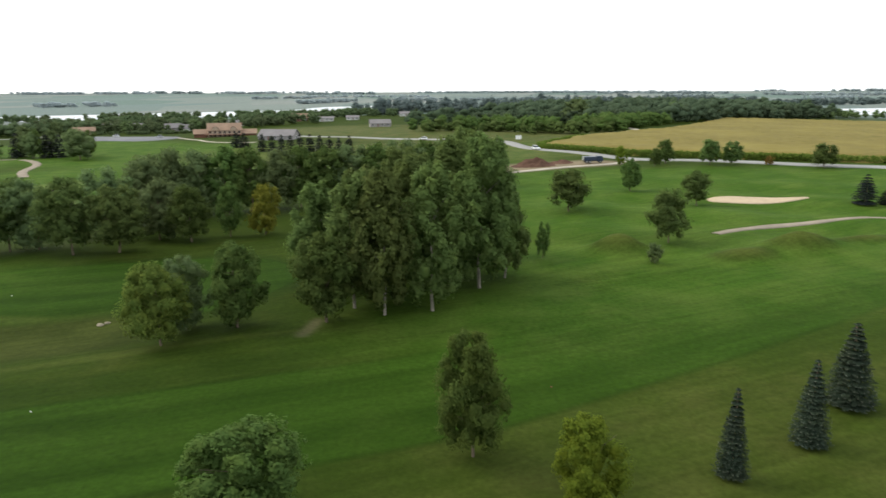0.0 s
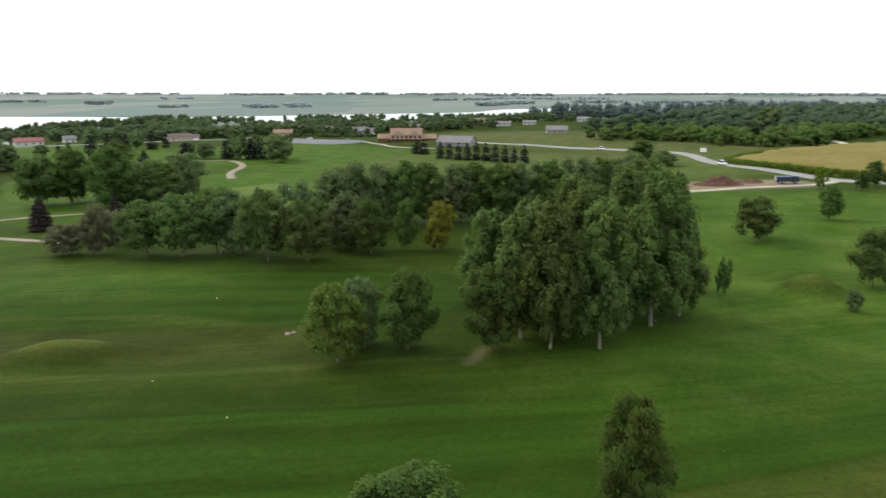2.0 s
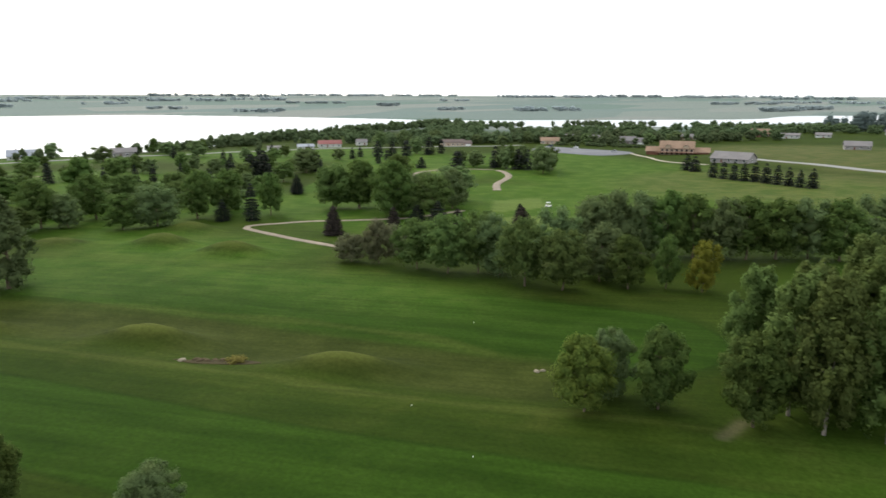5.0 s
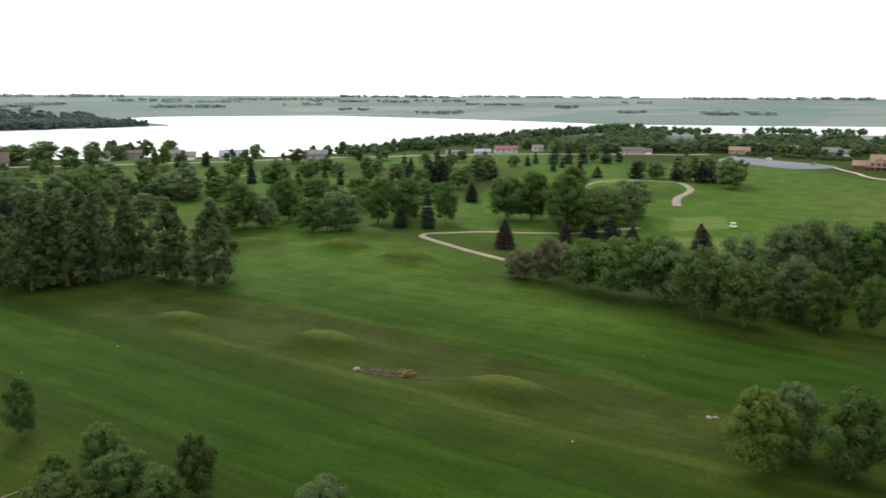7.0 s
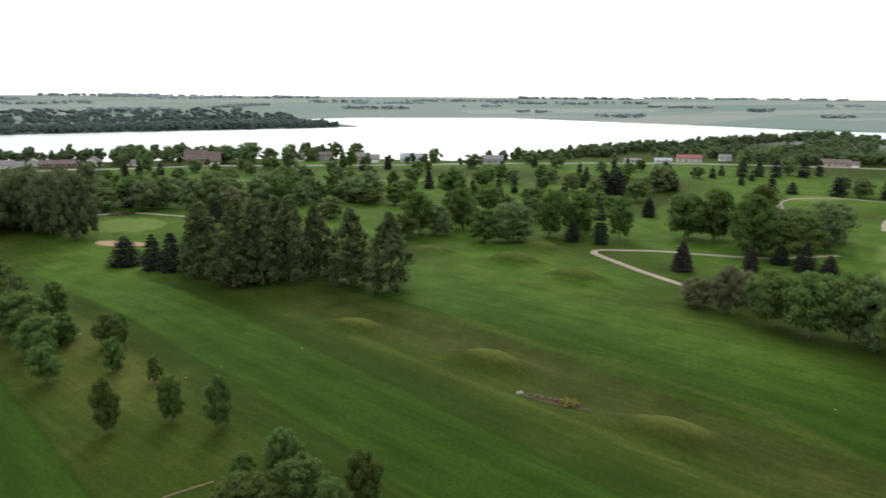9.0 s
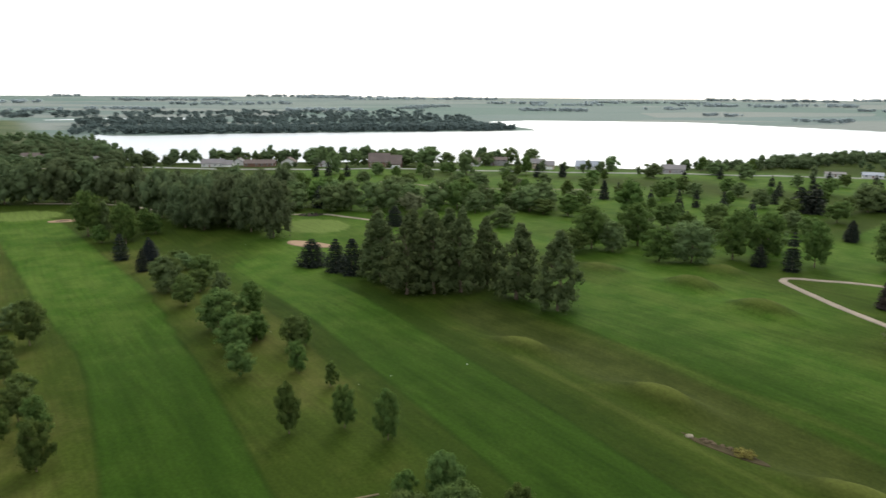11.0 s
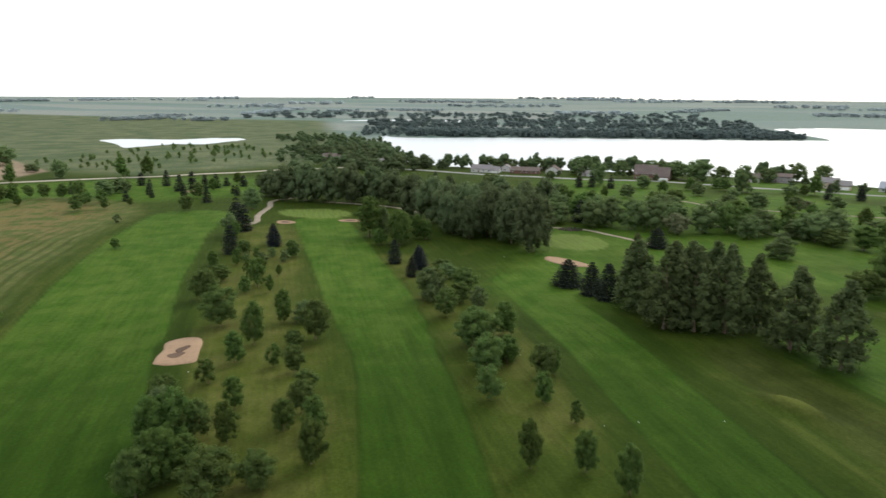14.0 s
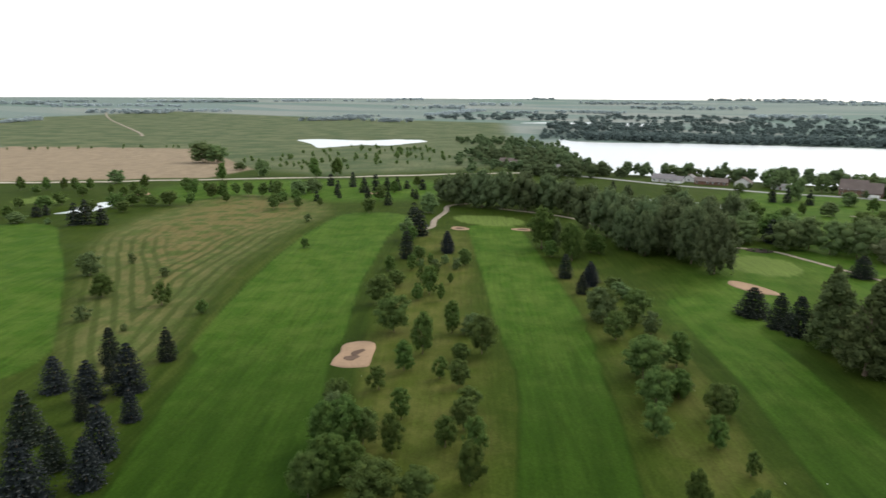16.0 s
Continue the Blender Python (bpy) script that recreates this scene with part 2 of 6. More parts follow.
BARE_A, BARE_B = (0.175, 0.137, 0.095), (0.235, 0.186, 0.126)
TURF = turf()
TAN_SAND = plain("tan_bunker_sand", (0.42, 0.335, 0.23), 0.95, grain=0.9, vary=0.2, bump=0.4)
SAND = plain("bunker_sand", (0.275, 0.19, 0.125), 0.95, grain=0.9, vary=0.2, bump=0.4)
WET_SAND = plain("raked_damp_sand", (0.10, 0.068, 0.05), 0.9, grain=1.5)
MULCH = plain("dark_bark_mulch", (0.035, 0.028, 0.022), 0.95, grain=3, vary=0.4, bump=0.5)
MUD = plain("dark_wet_earth", (0.050, 0.042, 0.020), 0.95, grain=1.2, vary=0.45, bump=0.5)
WORN = plain("worn_earth_track", (0.115, 0.095, 0.055), 0.95, grain=1.5, vary=0.3)
ASPHALT = plain("pale_asphalt", (0.25, 0.25, 0.24), 0.9, grain=0.6, vary=0.15)
LOT = plain("parking_asphalt", (0.155, 0.16, 0.175), 0.9, grain=0.5, vary=0.2)
GRAVEL = plain("gravel", (0.36, 0.325, 0.265), 0.95, grain=1.2, vary=0.2)
PATHWAY = plain("cart_path_gravel", (0.24, 0.205, 0.16), 0.95, grain=1.5, vary=0.2)
DIRT = plain("reddish_soil", (0.105, 0.060, 0.042), 0.95, grain=0.8, vary=0.4, bump=0.6)
ROCK = plain("grey_rock", (0.30, 0.27, 0.22), 0.9, grain=3, vary=0.35, bump=0.5)
DARK_ROCK = plain("dark_rock", (0.080, 0.062, 0.036), 0.9, grain=3, vary=0.4, bump=0.5)
PALE_ROCK = plain("pale_rock", (0.25, 0.22, 0.155), 0.9, grain=3, vary=0.25, bump=0.4)
BARK = plain("bark", (0.16, 0.125, 0.09), 0.95, grain=6, vary=0.4, bump=0.6)
PALE_BARK = plain("pale_poplar_bark", (0.24, 0.215, 0.175), 0.9, grain=5, vary=0.35, bump=0.5)
WHITE = plain("white_paint", (0.80, 0.80, 0.78), 0.5, grain=2, vary=0.06)
SIDING = plain("off_white_siding", (0.52, 0.52, 0.50), 0.7, grain=1.5, vary=0.12)
CREAM = plain("cream_siding", (0.42, 0.34, 0.255), 0.7, grain=1.5, vary=0.1)
TAN_ROOF = plain("tan_shingles", (0.25, 0.175, 0.125), 0.9, grain=1.6, vary=0.2)
BROWN_WALL = plain("brown_timber", (0.16, 0.075, 0.05), 0.8, grain=2, vary=0.25)
BROWN_ROOF = plain("brown_shingles", (0.13, 0.105, 0.095), 0.9, grain=1.6, vary=0.2)
GREY_ROOF = plain("grey_shingles", (0.17, 0.16, 0.16), 0.85, grain=1.6, vary=0.18)
GREY_WALL = plain("grey_siding", (0.28, 0.265, 0.26), 0.75, grain=1.4, vary=0.1)
BRICK = plain("brown_brick", (0.17, 0.105, 0.08), 0.9, grain=3, vary=0.25)
RED_ROOF = plain("red_metal_roof", (0.19, 0.05, 0.045), 0.5, grain=1, vary=0.15)
BLUE_ROOF = plain("blue_grey_roof", (0.24, 0.265, 0.31), 0.6, grain=1.2, vary=0.12)
TYRE = plain("tyre_rubber", (0.02, 0.02, 0.02), 0.8, grain=8)
CAR_WHITE = plain("white_car_paint", (0.75, 0.76, 0.78), 0.3, grain=1, vary=0.04, bump=0.0)
CAR_DARK = plain("dark_blue_paint", (0.03, 0.045, 0.075), 0.35, grain=1, vary=0.1, bump=0.0)
CAR_SILVER = plain("silver_car_paint", (0.42, 0.44, 0.46), 0.3, 0.5, grain=1, vary=0.05, bump=0.0)
STEEL = plain("galvanised_steel", (0.45, 0.46, 0.47), 0.4, 0.8, grain=4)


def glass():
    m, n, l, b = material("window_glass")
    b.inputs["Base Color"].default_value = (0.03, 0.04, 0.05, 1)
    b.inputs["Roughness"].default_value = 0.05
    b.inputs["Specular IOR Level"].default_value = 0.6
    return m


def water():
    m, n, l, b = material("lake_water")
    place = n.new("ShaderNodeNewGeometry").outputs["Position"]
    # Pale base colour stands in for part of the sky's reflection.
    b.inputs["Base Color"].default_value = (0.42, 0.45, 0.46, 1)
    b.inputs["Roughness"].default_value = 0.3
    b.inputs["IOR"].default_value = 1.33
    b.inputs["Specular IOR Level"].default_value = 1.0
    relief(n, l, b, noise_of(n, l, place, 3.0, 2.0), 0.5, 0.1)
    return m


GLASS, WATER = glass(), water()
LEAF = {
    "maple": foliage("maple_leaves", (0.080, 0.130, 0.040), (0.120, 0.170, 0.050)),
    "darkmaple": foliage("dark_broad_leaves", (0.110, 0.162, 0.068), (0.140, 0.188, 0.074)),
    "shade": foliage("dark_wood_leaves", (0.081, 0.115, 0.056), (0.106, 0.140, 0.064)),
    "ash": foliage("ash_leaves", (0.070, 0.122, 0.033), (0.103, 0.148, 0.039)),
    "poplar": foliage("poplar_leaves", (0.098, 0.143, 0.043), (0.126, 0.170, 0.050)),
    "lime": foliage("yellow_green_leaves", (0.075, 0.112, 0.026), (0.165, 0.195, 0.040)),
    "fresh": foliage("fresh_green_leaves", (0.070, 0.122, 0.030), (0.116, 0.168, 0.040)),
    "gold": foliage("yellowing_leaves", (0.095, 0.144, 0.018), (0.173, 0.212, 0.024)),
    "amber": foliage("amber_leaves", (0.124, 0.14, 0.021), (0.204, 0.197, 0.031)),
    "crab": foliage("greyish_leaves", (0.128, 0.139, 0.075), (0.155, 0.167, 0.091)),
}
LEAF.update({
    "spruce": foliage("spruce_needles", (0.009, 0.013, 0.009), (0.02, 0.026, 0.019), 0.06, 0.3),
    "bluespruce": foliage("blue_spruce_needles", (0.01, 0.014, 0.014), (0.022, 0.027, 0.029), 0.06, 0.3),
    "redspruce": foliage("brownish_spruce_needles", (0.018, 0.015, 0.013), (0.035, 0.03, 0.025), 0.06, 0.3),
    "slimspruce": foliage("young_spruce_needles", (0.016, 0.027, 0.017), (0.040, 0.055, 0.038), 0.06, 0.3),
    "slimspruce_tips": foliage("young_spruce_needle_tips", (0.045, 0.058, 0.042), (0.120, 0.140, 0.105), 0.08, 0.2),
    "spruce_tips": foliage("spruce_needle_tips", (0.027, 0.034, 0.026), (0.086, 0.094, 0.078), 0.08, 0.2),
    "bluespruce_tips": foliage("blue_spruce_needle_tips", (0.025, 0.029, 0.03), (0.075, 0.083, 0.086), 0.08, 0.2),
    "redspruce_tips": foliage("brownish_spruce_needle_tips", (0.04, 0.035, 0.03), (0.094, 0.083, 0.07), 0.08, 0.2),
    "pine": foliage("dark_cottonwood_leaves", (0.098, 0.134, 0.066), (0.116, 0.152, 0.069)),
    "plume": foliage("dark_upright_leaves", (0.083, 0.112, 0.047), (0.102, 0.130, 0.052)),
    "straw": foliage("straw_yellow_leaves", (0.190, 0.180, 0.050), (0.300, 0.275, 0.085)),
    "redbush": foliage("russet_leaves", (0.150, 0.100, 0.030), (0.220, 0.145, 0.040)),
    # Hill leaves get a touch of blue for haze.
    "hill": foliage("hazed_hill_leaves", (0.074, 0.116, 0.068), (0.098, 0.137, 0.079)),
    "corn": foliage("corn_leaves", (0.086, 0.127, 0.023), (0.118, 0.156, 0.028)),
    # Leaves of far woods: haze put into the colour, paler with distance.
    "shore": foliage("hazed_shore_leaves", (0.089, 0.122, 0.117), (0.113, 0.149, 0.142)),
    "far": foliage("hazed_distant_leaves", (0.108, 0.145, 0.142), (0.140, 0.180, 0.174)),
    "horizon": foliage("hazed_horizon_leaves", (0.320, 0.385, 0.410), (0.370, 0.430, 0.450)),
})

# ---- making meshes ----
def mesh_of(name, verts, faces, mat, smooth=False):
    me = bpy.data.meshes.new(name)
    verts, faces = np.asarray(verts, np.float32), np.asarray(faces, np.int32)
    k = faces.shape[1]
    me.vertices.add(len(verts))
    me.vertices.foreach_set("co", verts.ravel())
    me.loops.add(faces.size)
    me.loops.foreach_set("vertex_index", faces.ravel())
    me.polygons.add(len(faces))
    me.polygons.foreach_set("loop_start", np.arange(0, faces.size, k, dtype=np.int32))
    me.polygons.foreach_set("loop_total", np.full(len(faces), k, np.int32))
    if smooth:
        me.polygons.foreach_set("use_smooth", np.ones(len(faces), bool))
    me.update(calc_edges=True)
    me.materials.append(mat)
    return me


def part(name, bm, mat=None, parent=None, label=""):
    """Links a bmesh, or a ready mesh, as one object under a thing or a part."""
    if isinstance(bm, bmesh.types.BMesh):
        me = bpy.data.meshes.new(name)
        bm.to_mesh(me)
        bm.free()
        me.materials.append(mat)
    else:
        me = bm
    ob = new(name, me)
    ob.parent = parent
    return tagged(ob, label)


def thing(name, at, label, category, group="", kind=""):
    ob = new(name)
    ob.matrix_world = at
    ob.empty_display_size = 0.5
    return tagged(ob, label, category, group, kind)


def box(bm, x0, x1, y0, y1, z0, z1, bevel=0.0):
    v = [bm.verts.new((x, y, z)) for z in (z0, z1) for y in (y0, y1) for x in (x0, x1)]
    faces = [bm.faces.new([v[i] for i in q]) for q in ((0, 2, 3, 1), (4, 5, 7, 6), (0, 1, 5, 4), (2, 6, 7, 3), (1, 3, 7, 5), (0, 4, 6, 2))]
    if bevel:
        bmesh.ops.bevel(bm, geom=list({e for f in faces for e in f.edges}), offset=bevel, segments=2, affect="EDGES")
    return bm


def cube(*size, bevel=0.0):
    return box(bmesh.new(), *size, bevel=bevel)


def prism(bm, outline, axis, a, b):
    """An outline of (u, z) points drawn out along x or y from a to b."""
    rings = [[bm.verts.new((w, u, z) if axis == "x" else (u, w, z)) for u, z in outline] for w in (a, b)]
    k = len(outline)
    bm.faces.new(rings[0][::-1]), bm.faces.new(rings[1])
    for i in range(k):
        bm.faces.new((rings[0][i], rings[0][(i + 1) % k], rings[1][(i + 1) % k], rings[1][i]))
    bmesh.ops.recalc_face_normals(bm, faces=bm.faces)
    return bm


def rod(bm, a, b, r, r2=None, sides=8):
    a, b = Vector(a), Vector(b)
    m = Matrix.Translation((a + b) / 2) @ (b - a).to_track_quat("Z", "Y").to_matrix().to_4x4()
    bmesh.ops.create_cone(bm, cap_ends=True, segments=sides, radius1=r, radius2=r if r2 is None else r2, depth=(b - a).length, matrix=m)
    return bm


def glide(points, step):
    """Points along a smooth curve through the given ones, about step metres apart."""
    p = [np.array(q, float) for q in points]
    p = [2 * p[0] - p[1], *p, 2 * p[-1] - p[-2]]
    out = []
    for a, b, c, d in zip(p, p[1:], p[2:], p[3:]):
        k = max(2, int(np.linalg.norm(c - b) / step))
        for i in range(k):
            s = i / k
            out.append(0.5 * (2 * b + (c - a) * s + (2 * a - 5 * b + 4 * c - d) * s * s + (3 * b - a - 3 * c + d) * s ** 3))
    return np.array(out + [p[-2]])


def ribbon(name, points, width, mat, label, category, lift=0.12, step=3.0):
    """A road or path that lies on the ground, with sides."""
    c = glide(points, step)
    way = np.gradient(c, axis=0)
    way /= np.linalg.norm(way, axis=1)[:, None]
    side = np.stack([-way[:, 1], way[:, 0]], 1)
    wob = 1 + 0.05 * np.sin(np.arange(len(c)) * 1.7)
    rows = []
    for f, dz in ((-1.04, -0.25), (-1, 1), (-0.35, 1.15), (0.35, 1.15), (1, 1), (1.04, -0.25)):
        q = c + side * (f * width / 2 * wob)[:, None]
        rows.append(np.column_stack([q, land(q[:, 0], q[:, 1]) + lift * dz]))
    k = len(c)
    v = np.concatenate(rows)
    f = [(j * k + i, (j + 1) * k + i, (j + 1) * k + i + 1, j * k + i + 1) for j in range(5) for i in range(k - 1)]
    ob = part(name, mesh_of(name, v, np.array(f)[:, ::-1], mat, True), None)
    return tagged(ob, label, category, kind="structure")


def sheet(name, ring, mat, z=None, lift=0.1, step=4.0, label="", category="", kind="structure"):
    """A closed outline in the plan, filled, lying on the ground or at a level."""
    c = glide(ring + ring[:1], step)[:-1]
    mid = c.mean(0)
    k = len(c)
    fr = (1.0, 0.97, 0.8, 0.6, 0.4, 0.2)
    q = np.concatenate([mid + (c - mid) * s for s in fr] + [mid[None]])
    h = np.full(len(q), z) if z is not None else land(q[:, 0], q[:, 1]) + lift
    if z is None:
        h[:k] -= lift + 0.2
    f = [(j * k + i, j * k + (i + 1) % k, (j + 1) * k + (i + 1) % k, (j + 1) * k + i) for j in range(len(fr) - 1) for i in range(k)]
    t = [((len(fr) - 1) * k + i, (len(fr) - 1) * k + (i + 1) % k, len(q) - 1, len(q) - 1) for i in range(k)]
    bm = bmesh.new()
    vs = [bm.verts.new((*p, float(w))) for p, w in zip(q, h)]
    for face in f + t:
        bm.faces.new([vs[i] for i in dict.fromkeys(face)])
    bmesh.ops.recalc_face_normals(bm, faces=bm.faces)
    if sum(g.normal.z for g in bm.faces) < 0:
        bmesh.ops.reverse_faces(bm, faces=bm.faces)
    for g in bm.faces:
        g.smooth = True
    return tagged(part(name, bm, mat), label, category, kind=kind)


# ---- ground ----
FAIRWAYS = [
    (10.5, [(-80, -10), (-111, -18.5), (-145, -28.5), (-178, -40), (-250, -72), (-350, -118)]),
    (11.4, [(-172, -38), (-250, -72), (-350, -118)]),
    (12.6, [(-186, -43.5), (-250, -71.5), (-350, -118)]),
    (14.0, [(-204, -51), (-250, -71), (-350, -117)]),
    (17.5, [(-60, -63), (-87, -76.5), (-125, -98.5), (-170, -122)]),
    (21.0, [(-160, -118), (-217, -145), (-299, -177), (-350, -190)]),
    (10.3, [(75, 112), (40, 91), (0, 68.5), (-31, 58), (-62, 48.5), (-90, 41), (-127, 30.6), (-154, 23.2), (-178, 16), (-245, -8)]),
    (16.5, [(-41, 113.5), (-72, 109.5), (-110, 100), (-150, 90), (-190, 79)]),
    (25.0, [(15, 215), (70, 208), (150, 190), (260, 190)]),
    (16.0, [(-190, 190), (-240, 250), (-270, 300)]),
    (30.0, [(-110, -190), (-170, -260), (-230, -340)]),
]
COLLARED = {10.3: 7.0, 17.5: 7.0, 21.0: 6.0, 16.5: 2.5}  # the darker first cut of the rough: its width beside each fairway
LAWNS = [
    (8.0, [(5, 92), (35, 103), (80, 122)]),
    (14, [(-160, 126), (-190, 116), (-230, 135)]),
    (3, [(-85, 120), (-120, 113), (-190, 97)]),
    (45.0, [(-310, 70), (-420, 70), (-540, 40)]),
    (45, [(-370, 190), (-450, 140)]),
    (16, [(-235, 170), (-255, 110), (-300, 60)]),
    (40.0, [(-60, 335), (0, 300), (25, 330)]),
    (16.0, [(-235, 6), (-280, 8), (-330, 10)]),
    (50.0, [(35, 185), (120, 180), (260, 170)]),
]
LAWNS_BEYOND = [
    (14.0, [(25, 122), (60, 122), (100, 135)]),
    (30, [(-150, 200), (-200, 210), (-250, 180)]),
    (55.0, [(-230, 420), (-160, 370), (-90, 330), (-60, 310)]),
    (40.0, [(-240, 330), (-330, 400), (-420, 330)]),
    (60.0, [(-420, -330), (-470, -250)]),
    (30.0, [(-560, 150), (-480, 300), (-400, 420)]),
    (35, [(-300, 150), (-330, 230)]),
    (40, [(-130, 230), (-150, 270)]),
]
PALE_LINES = [[(-139, 49), (-113, 57), (-82, 68), (-66, 71), (-48, 77), (-34, 83), (-17, 87)], [(-165, 62), (-143, 74), (-120, 83), (-95, 92), (-72, 97), (-58, 97)],
              [(-70, -94), (-95, -110), (-125, -123), (-160, -142), (-208, -168), (-295, -200)]]
GREENS = [(-373, -128, 14, 22, 0), (-317, 12, 18, 15, 0), (-243, 340, 12, 12, 0), (-113, 212, 10, 13, 60), (-320, -420, 16, 14, 0)]
DRY_STRIPS = [(13, 0.9, [(-80, -38), (-150, -66), (-230, -100), (-320, -132)]), (8, 0.7, [(-130, 4), (-160, -6), (-200, -22), (-270, -55)]), (15, 0.3, [(10, 46), (45, 58), (80, 64)])]


def ground():
    seen = np.radians(np.linspace(-42, 155, 760))
    rest = np.radians(np.linspace(155, 318, 110)[1:-1])
    turn = np.concatenate([seen, rest])
    ring = [6.0, 14.0, 22.0]
    while ring[-1] < 30:
        ring.append(ring[-1] + 4)
    while ring[-1] < 4950:
        ring.append(ring[-1] * (1.0115 if ring[-1] < 900 else 1.02))
    r = np.array(ring)
    R, T = np.meshgrid(r, turn, indexing="ij")
    x, y = (-np.sin(T) * R).ravel(), (np.cos(T) * R).ravel()
    x, y = np.append(x, 0), np.append(y, 0)
    v = np.column_stack([x, y, land(x, y)])
    k, n = len(turn), len(r)
    i, j = np.meshgrid(np.arange(n - 1), np.arange(k), indexing="ij")
    i, j = i.ravel(), j.ravel()
    j2 = (j + 1) % k
    f = np.column_stack([i * k + j, (i + 1) * k + j, (i + 1) * k + j2, i * k + j2])
    me = mesh_of("ground", v, f, TURF, True)
    ob = tagged(part("ground", me, TURF), "green golf course turf with fields and marsh beyond", "ground", kind="structure")
    # close the middle, under the drone
    cap = bmesh.new()
    hub = cap.verts.new((0, 0, float(land(0, 0))))
    rim = [cap.verts.new(v[q]) for q in range(0, k, 4)]
    for a, b in zip(rim, rim[1:] + rim[:1]):
        cap.faces.new((hub, a, b))
    patch = tagged(part("ground_patch", cap, TURF), "green golf course turf", "ground", kind="structure").data
    patch.attributes.new("inward", "FLOAT", "POINT").data.foreach_set("value", np.full(len(patch.vertices), -50.0, np.float32))

    rr = np.hypot(x, y)
    zone = {}
    fair, stripe, inward, collar = np.zeros(len(x)), np.zeros(len(x)), np.full(len(x), -1e3), np.zeros(len(x))
    for half, line in FAIRWAYS:
        d = from_line(x, y, line)
        inward = np.maximum(inward, half - d)
        fair = np.maximum(fair, ease(-0.7, 0.7, half - d))
        if half in COLLARED:
            collar = np.maximum(collar, ease(COLLARED[half] + 1.2, COLLARED[half] - 0.8, d - half))
        bent = [(-60, -62), (-125, -98), (-217, -145), (-350, -190)] if line[0][0] in (-60, -160) else line
        first, second, last, before = (np.array(q, float) for q in (bent[0], bent[1], bent[-1], bent[-2]))
        row = from_line(x, y, [tuple(first * 3 - second * 2), *bent, tuple(last * 2 - before)])
        stripe = np.where(d < half + 4, row, stripe)
    collar = collar * ease(25, -25, x) * ease(270, 190, rr)
    lawn = np.zeros(len(x))
    for half, line in LAWNS + LAWNS_BEYOND:
        lawn = np.maximum(lawn, ease(-25, 15, half - from_line(x, y, line)))
    # Fairways blend brighter with distance, a view brightness gradient put into colour.
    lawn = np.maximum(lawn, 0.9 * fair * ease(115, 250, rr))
    green = np.zeros(len(x))
    for cx, cy, a, b, t in GREENS:
        c, s = math.cos(radians(t)), math.sin(radians(t))
        u, w = (x - cx) * c + (y - cy) * s, -(x - cx) * s + (y - cy) * c
        ang = np.arctan2(w / b, u / a)
        green = np.maximum(green, ease(1.04, 0.98, np.hypot(u / a, w / b) * (1 + 0.08 * np.sin(2 * ang + cx))))
    for tee in ([(-151, 250), (-139, 269), (-123, 243), (-135, 222)], [(-128, 214), (-118, 225), (-111, 223), (-111, 208), (-118, 204)]):
        green = np.maximum(green, 0.9 * ease(-0.8, 0.8, inside(x, y, tee)))
    bay = inside(x, y, [tuple(q) for q in glide([(-95, -116), (-150, -137), (-208, -170), (-295, -202), (-355, -216), (-395, -250), (-405, -320), (-330, -325), (-240, -285), (-172, -215), (-120, -160), (-95, -116)], 25.0)[:-1]])
    hay = ease(-2, 14, bay)
    hay = np.maximum(hay, 0.6 * ease(-20, 20, 60 - from_line(x, y, [(-70, 350), (20, 330)])))
    hay = np.maximum(hay, 0.8 * ease(-20, 20, 75 - from_line(x, y, [(-80, 570), (-20, 500), (50, 430)])))
    swath = 0.85 * ease(48, 28, bay) * ease(-12, -4, bay) * ease(430, 330, rr)
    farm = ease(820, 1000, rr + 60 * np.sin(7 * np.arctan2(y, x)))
    marsh = np.clip(ease(0, 60, inside(x, y, [(-500, -330), (-590, -250), (-760, -150), (-1150, -330), (-1800, -560), (-2000, -1900), (-900, -1900), (-560, -800), (-520, -400)])), 0, 1)
    # Dark floor beneath the peninsula trees, tinted blue for haze.
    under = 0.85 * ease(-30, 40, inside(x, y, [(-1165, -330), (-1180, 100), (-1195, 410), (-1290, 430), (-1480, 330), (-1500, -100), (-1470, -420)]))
    bare = ease(-3, 3, inside(x, y, [(-371, -540), (-471, -413), (-545, -425), (-735, -655), (-650, -900), (-450, -900)]))
    bare = np.maximum(bare, 0.3 * ease(1.5, 0.2, from_line(x, y, [(-18.1, 85.4), (-17.5, 87.5), (-17.0, 90.6)])))
    bare = np.maximum(bare, ease(14, 6, from_line(x, y, [(20, 251), (55, 258)])) * 0.8)
    dry = np.zeros(len(x))
    for half, part_dry, line in DRY_STRIPS:
        dry = np.maximum(dry, part_dry * ease(-8, 5, half - from_line(x, y, line) + 2.5 * np.sin(x / 7.0) * np.sin(y / 9.0)))
    # Mound shading put into colour: pale tops, darker flanks of longer grass.
    crest_light_lines, flank_shade = np.zeros(len(x)), np.zeros(len(x))
    for cx, cy, along, across, t, h in MOUNDS:
        crest_light_lines = np.maximum(crest_light_lines, (0.8 if cy < 80 else 0.55) * ease(0.5, 0.9, knoll(x, y, cx, cy, along, across, t, 1.0)))
        flank_shade = np.maximum(flank_shade, (1.0 if cy < 80 else 0.75) * ease(0.15, 0.5, knoll(x, y, cx, cy, along, across, t, 1.0)))
    for line in PALE_LINES:
        crest_light_lines = np.maximum(crest_light_lines, 0.28 * ease(1.9, 0.5, from_line(x, y, line) + 0.5 * np.sin(x / 5.0)))
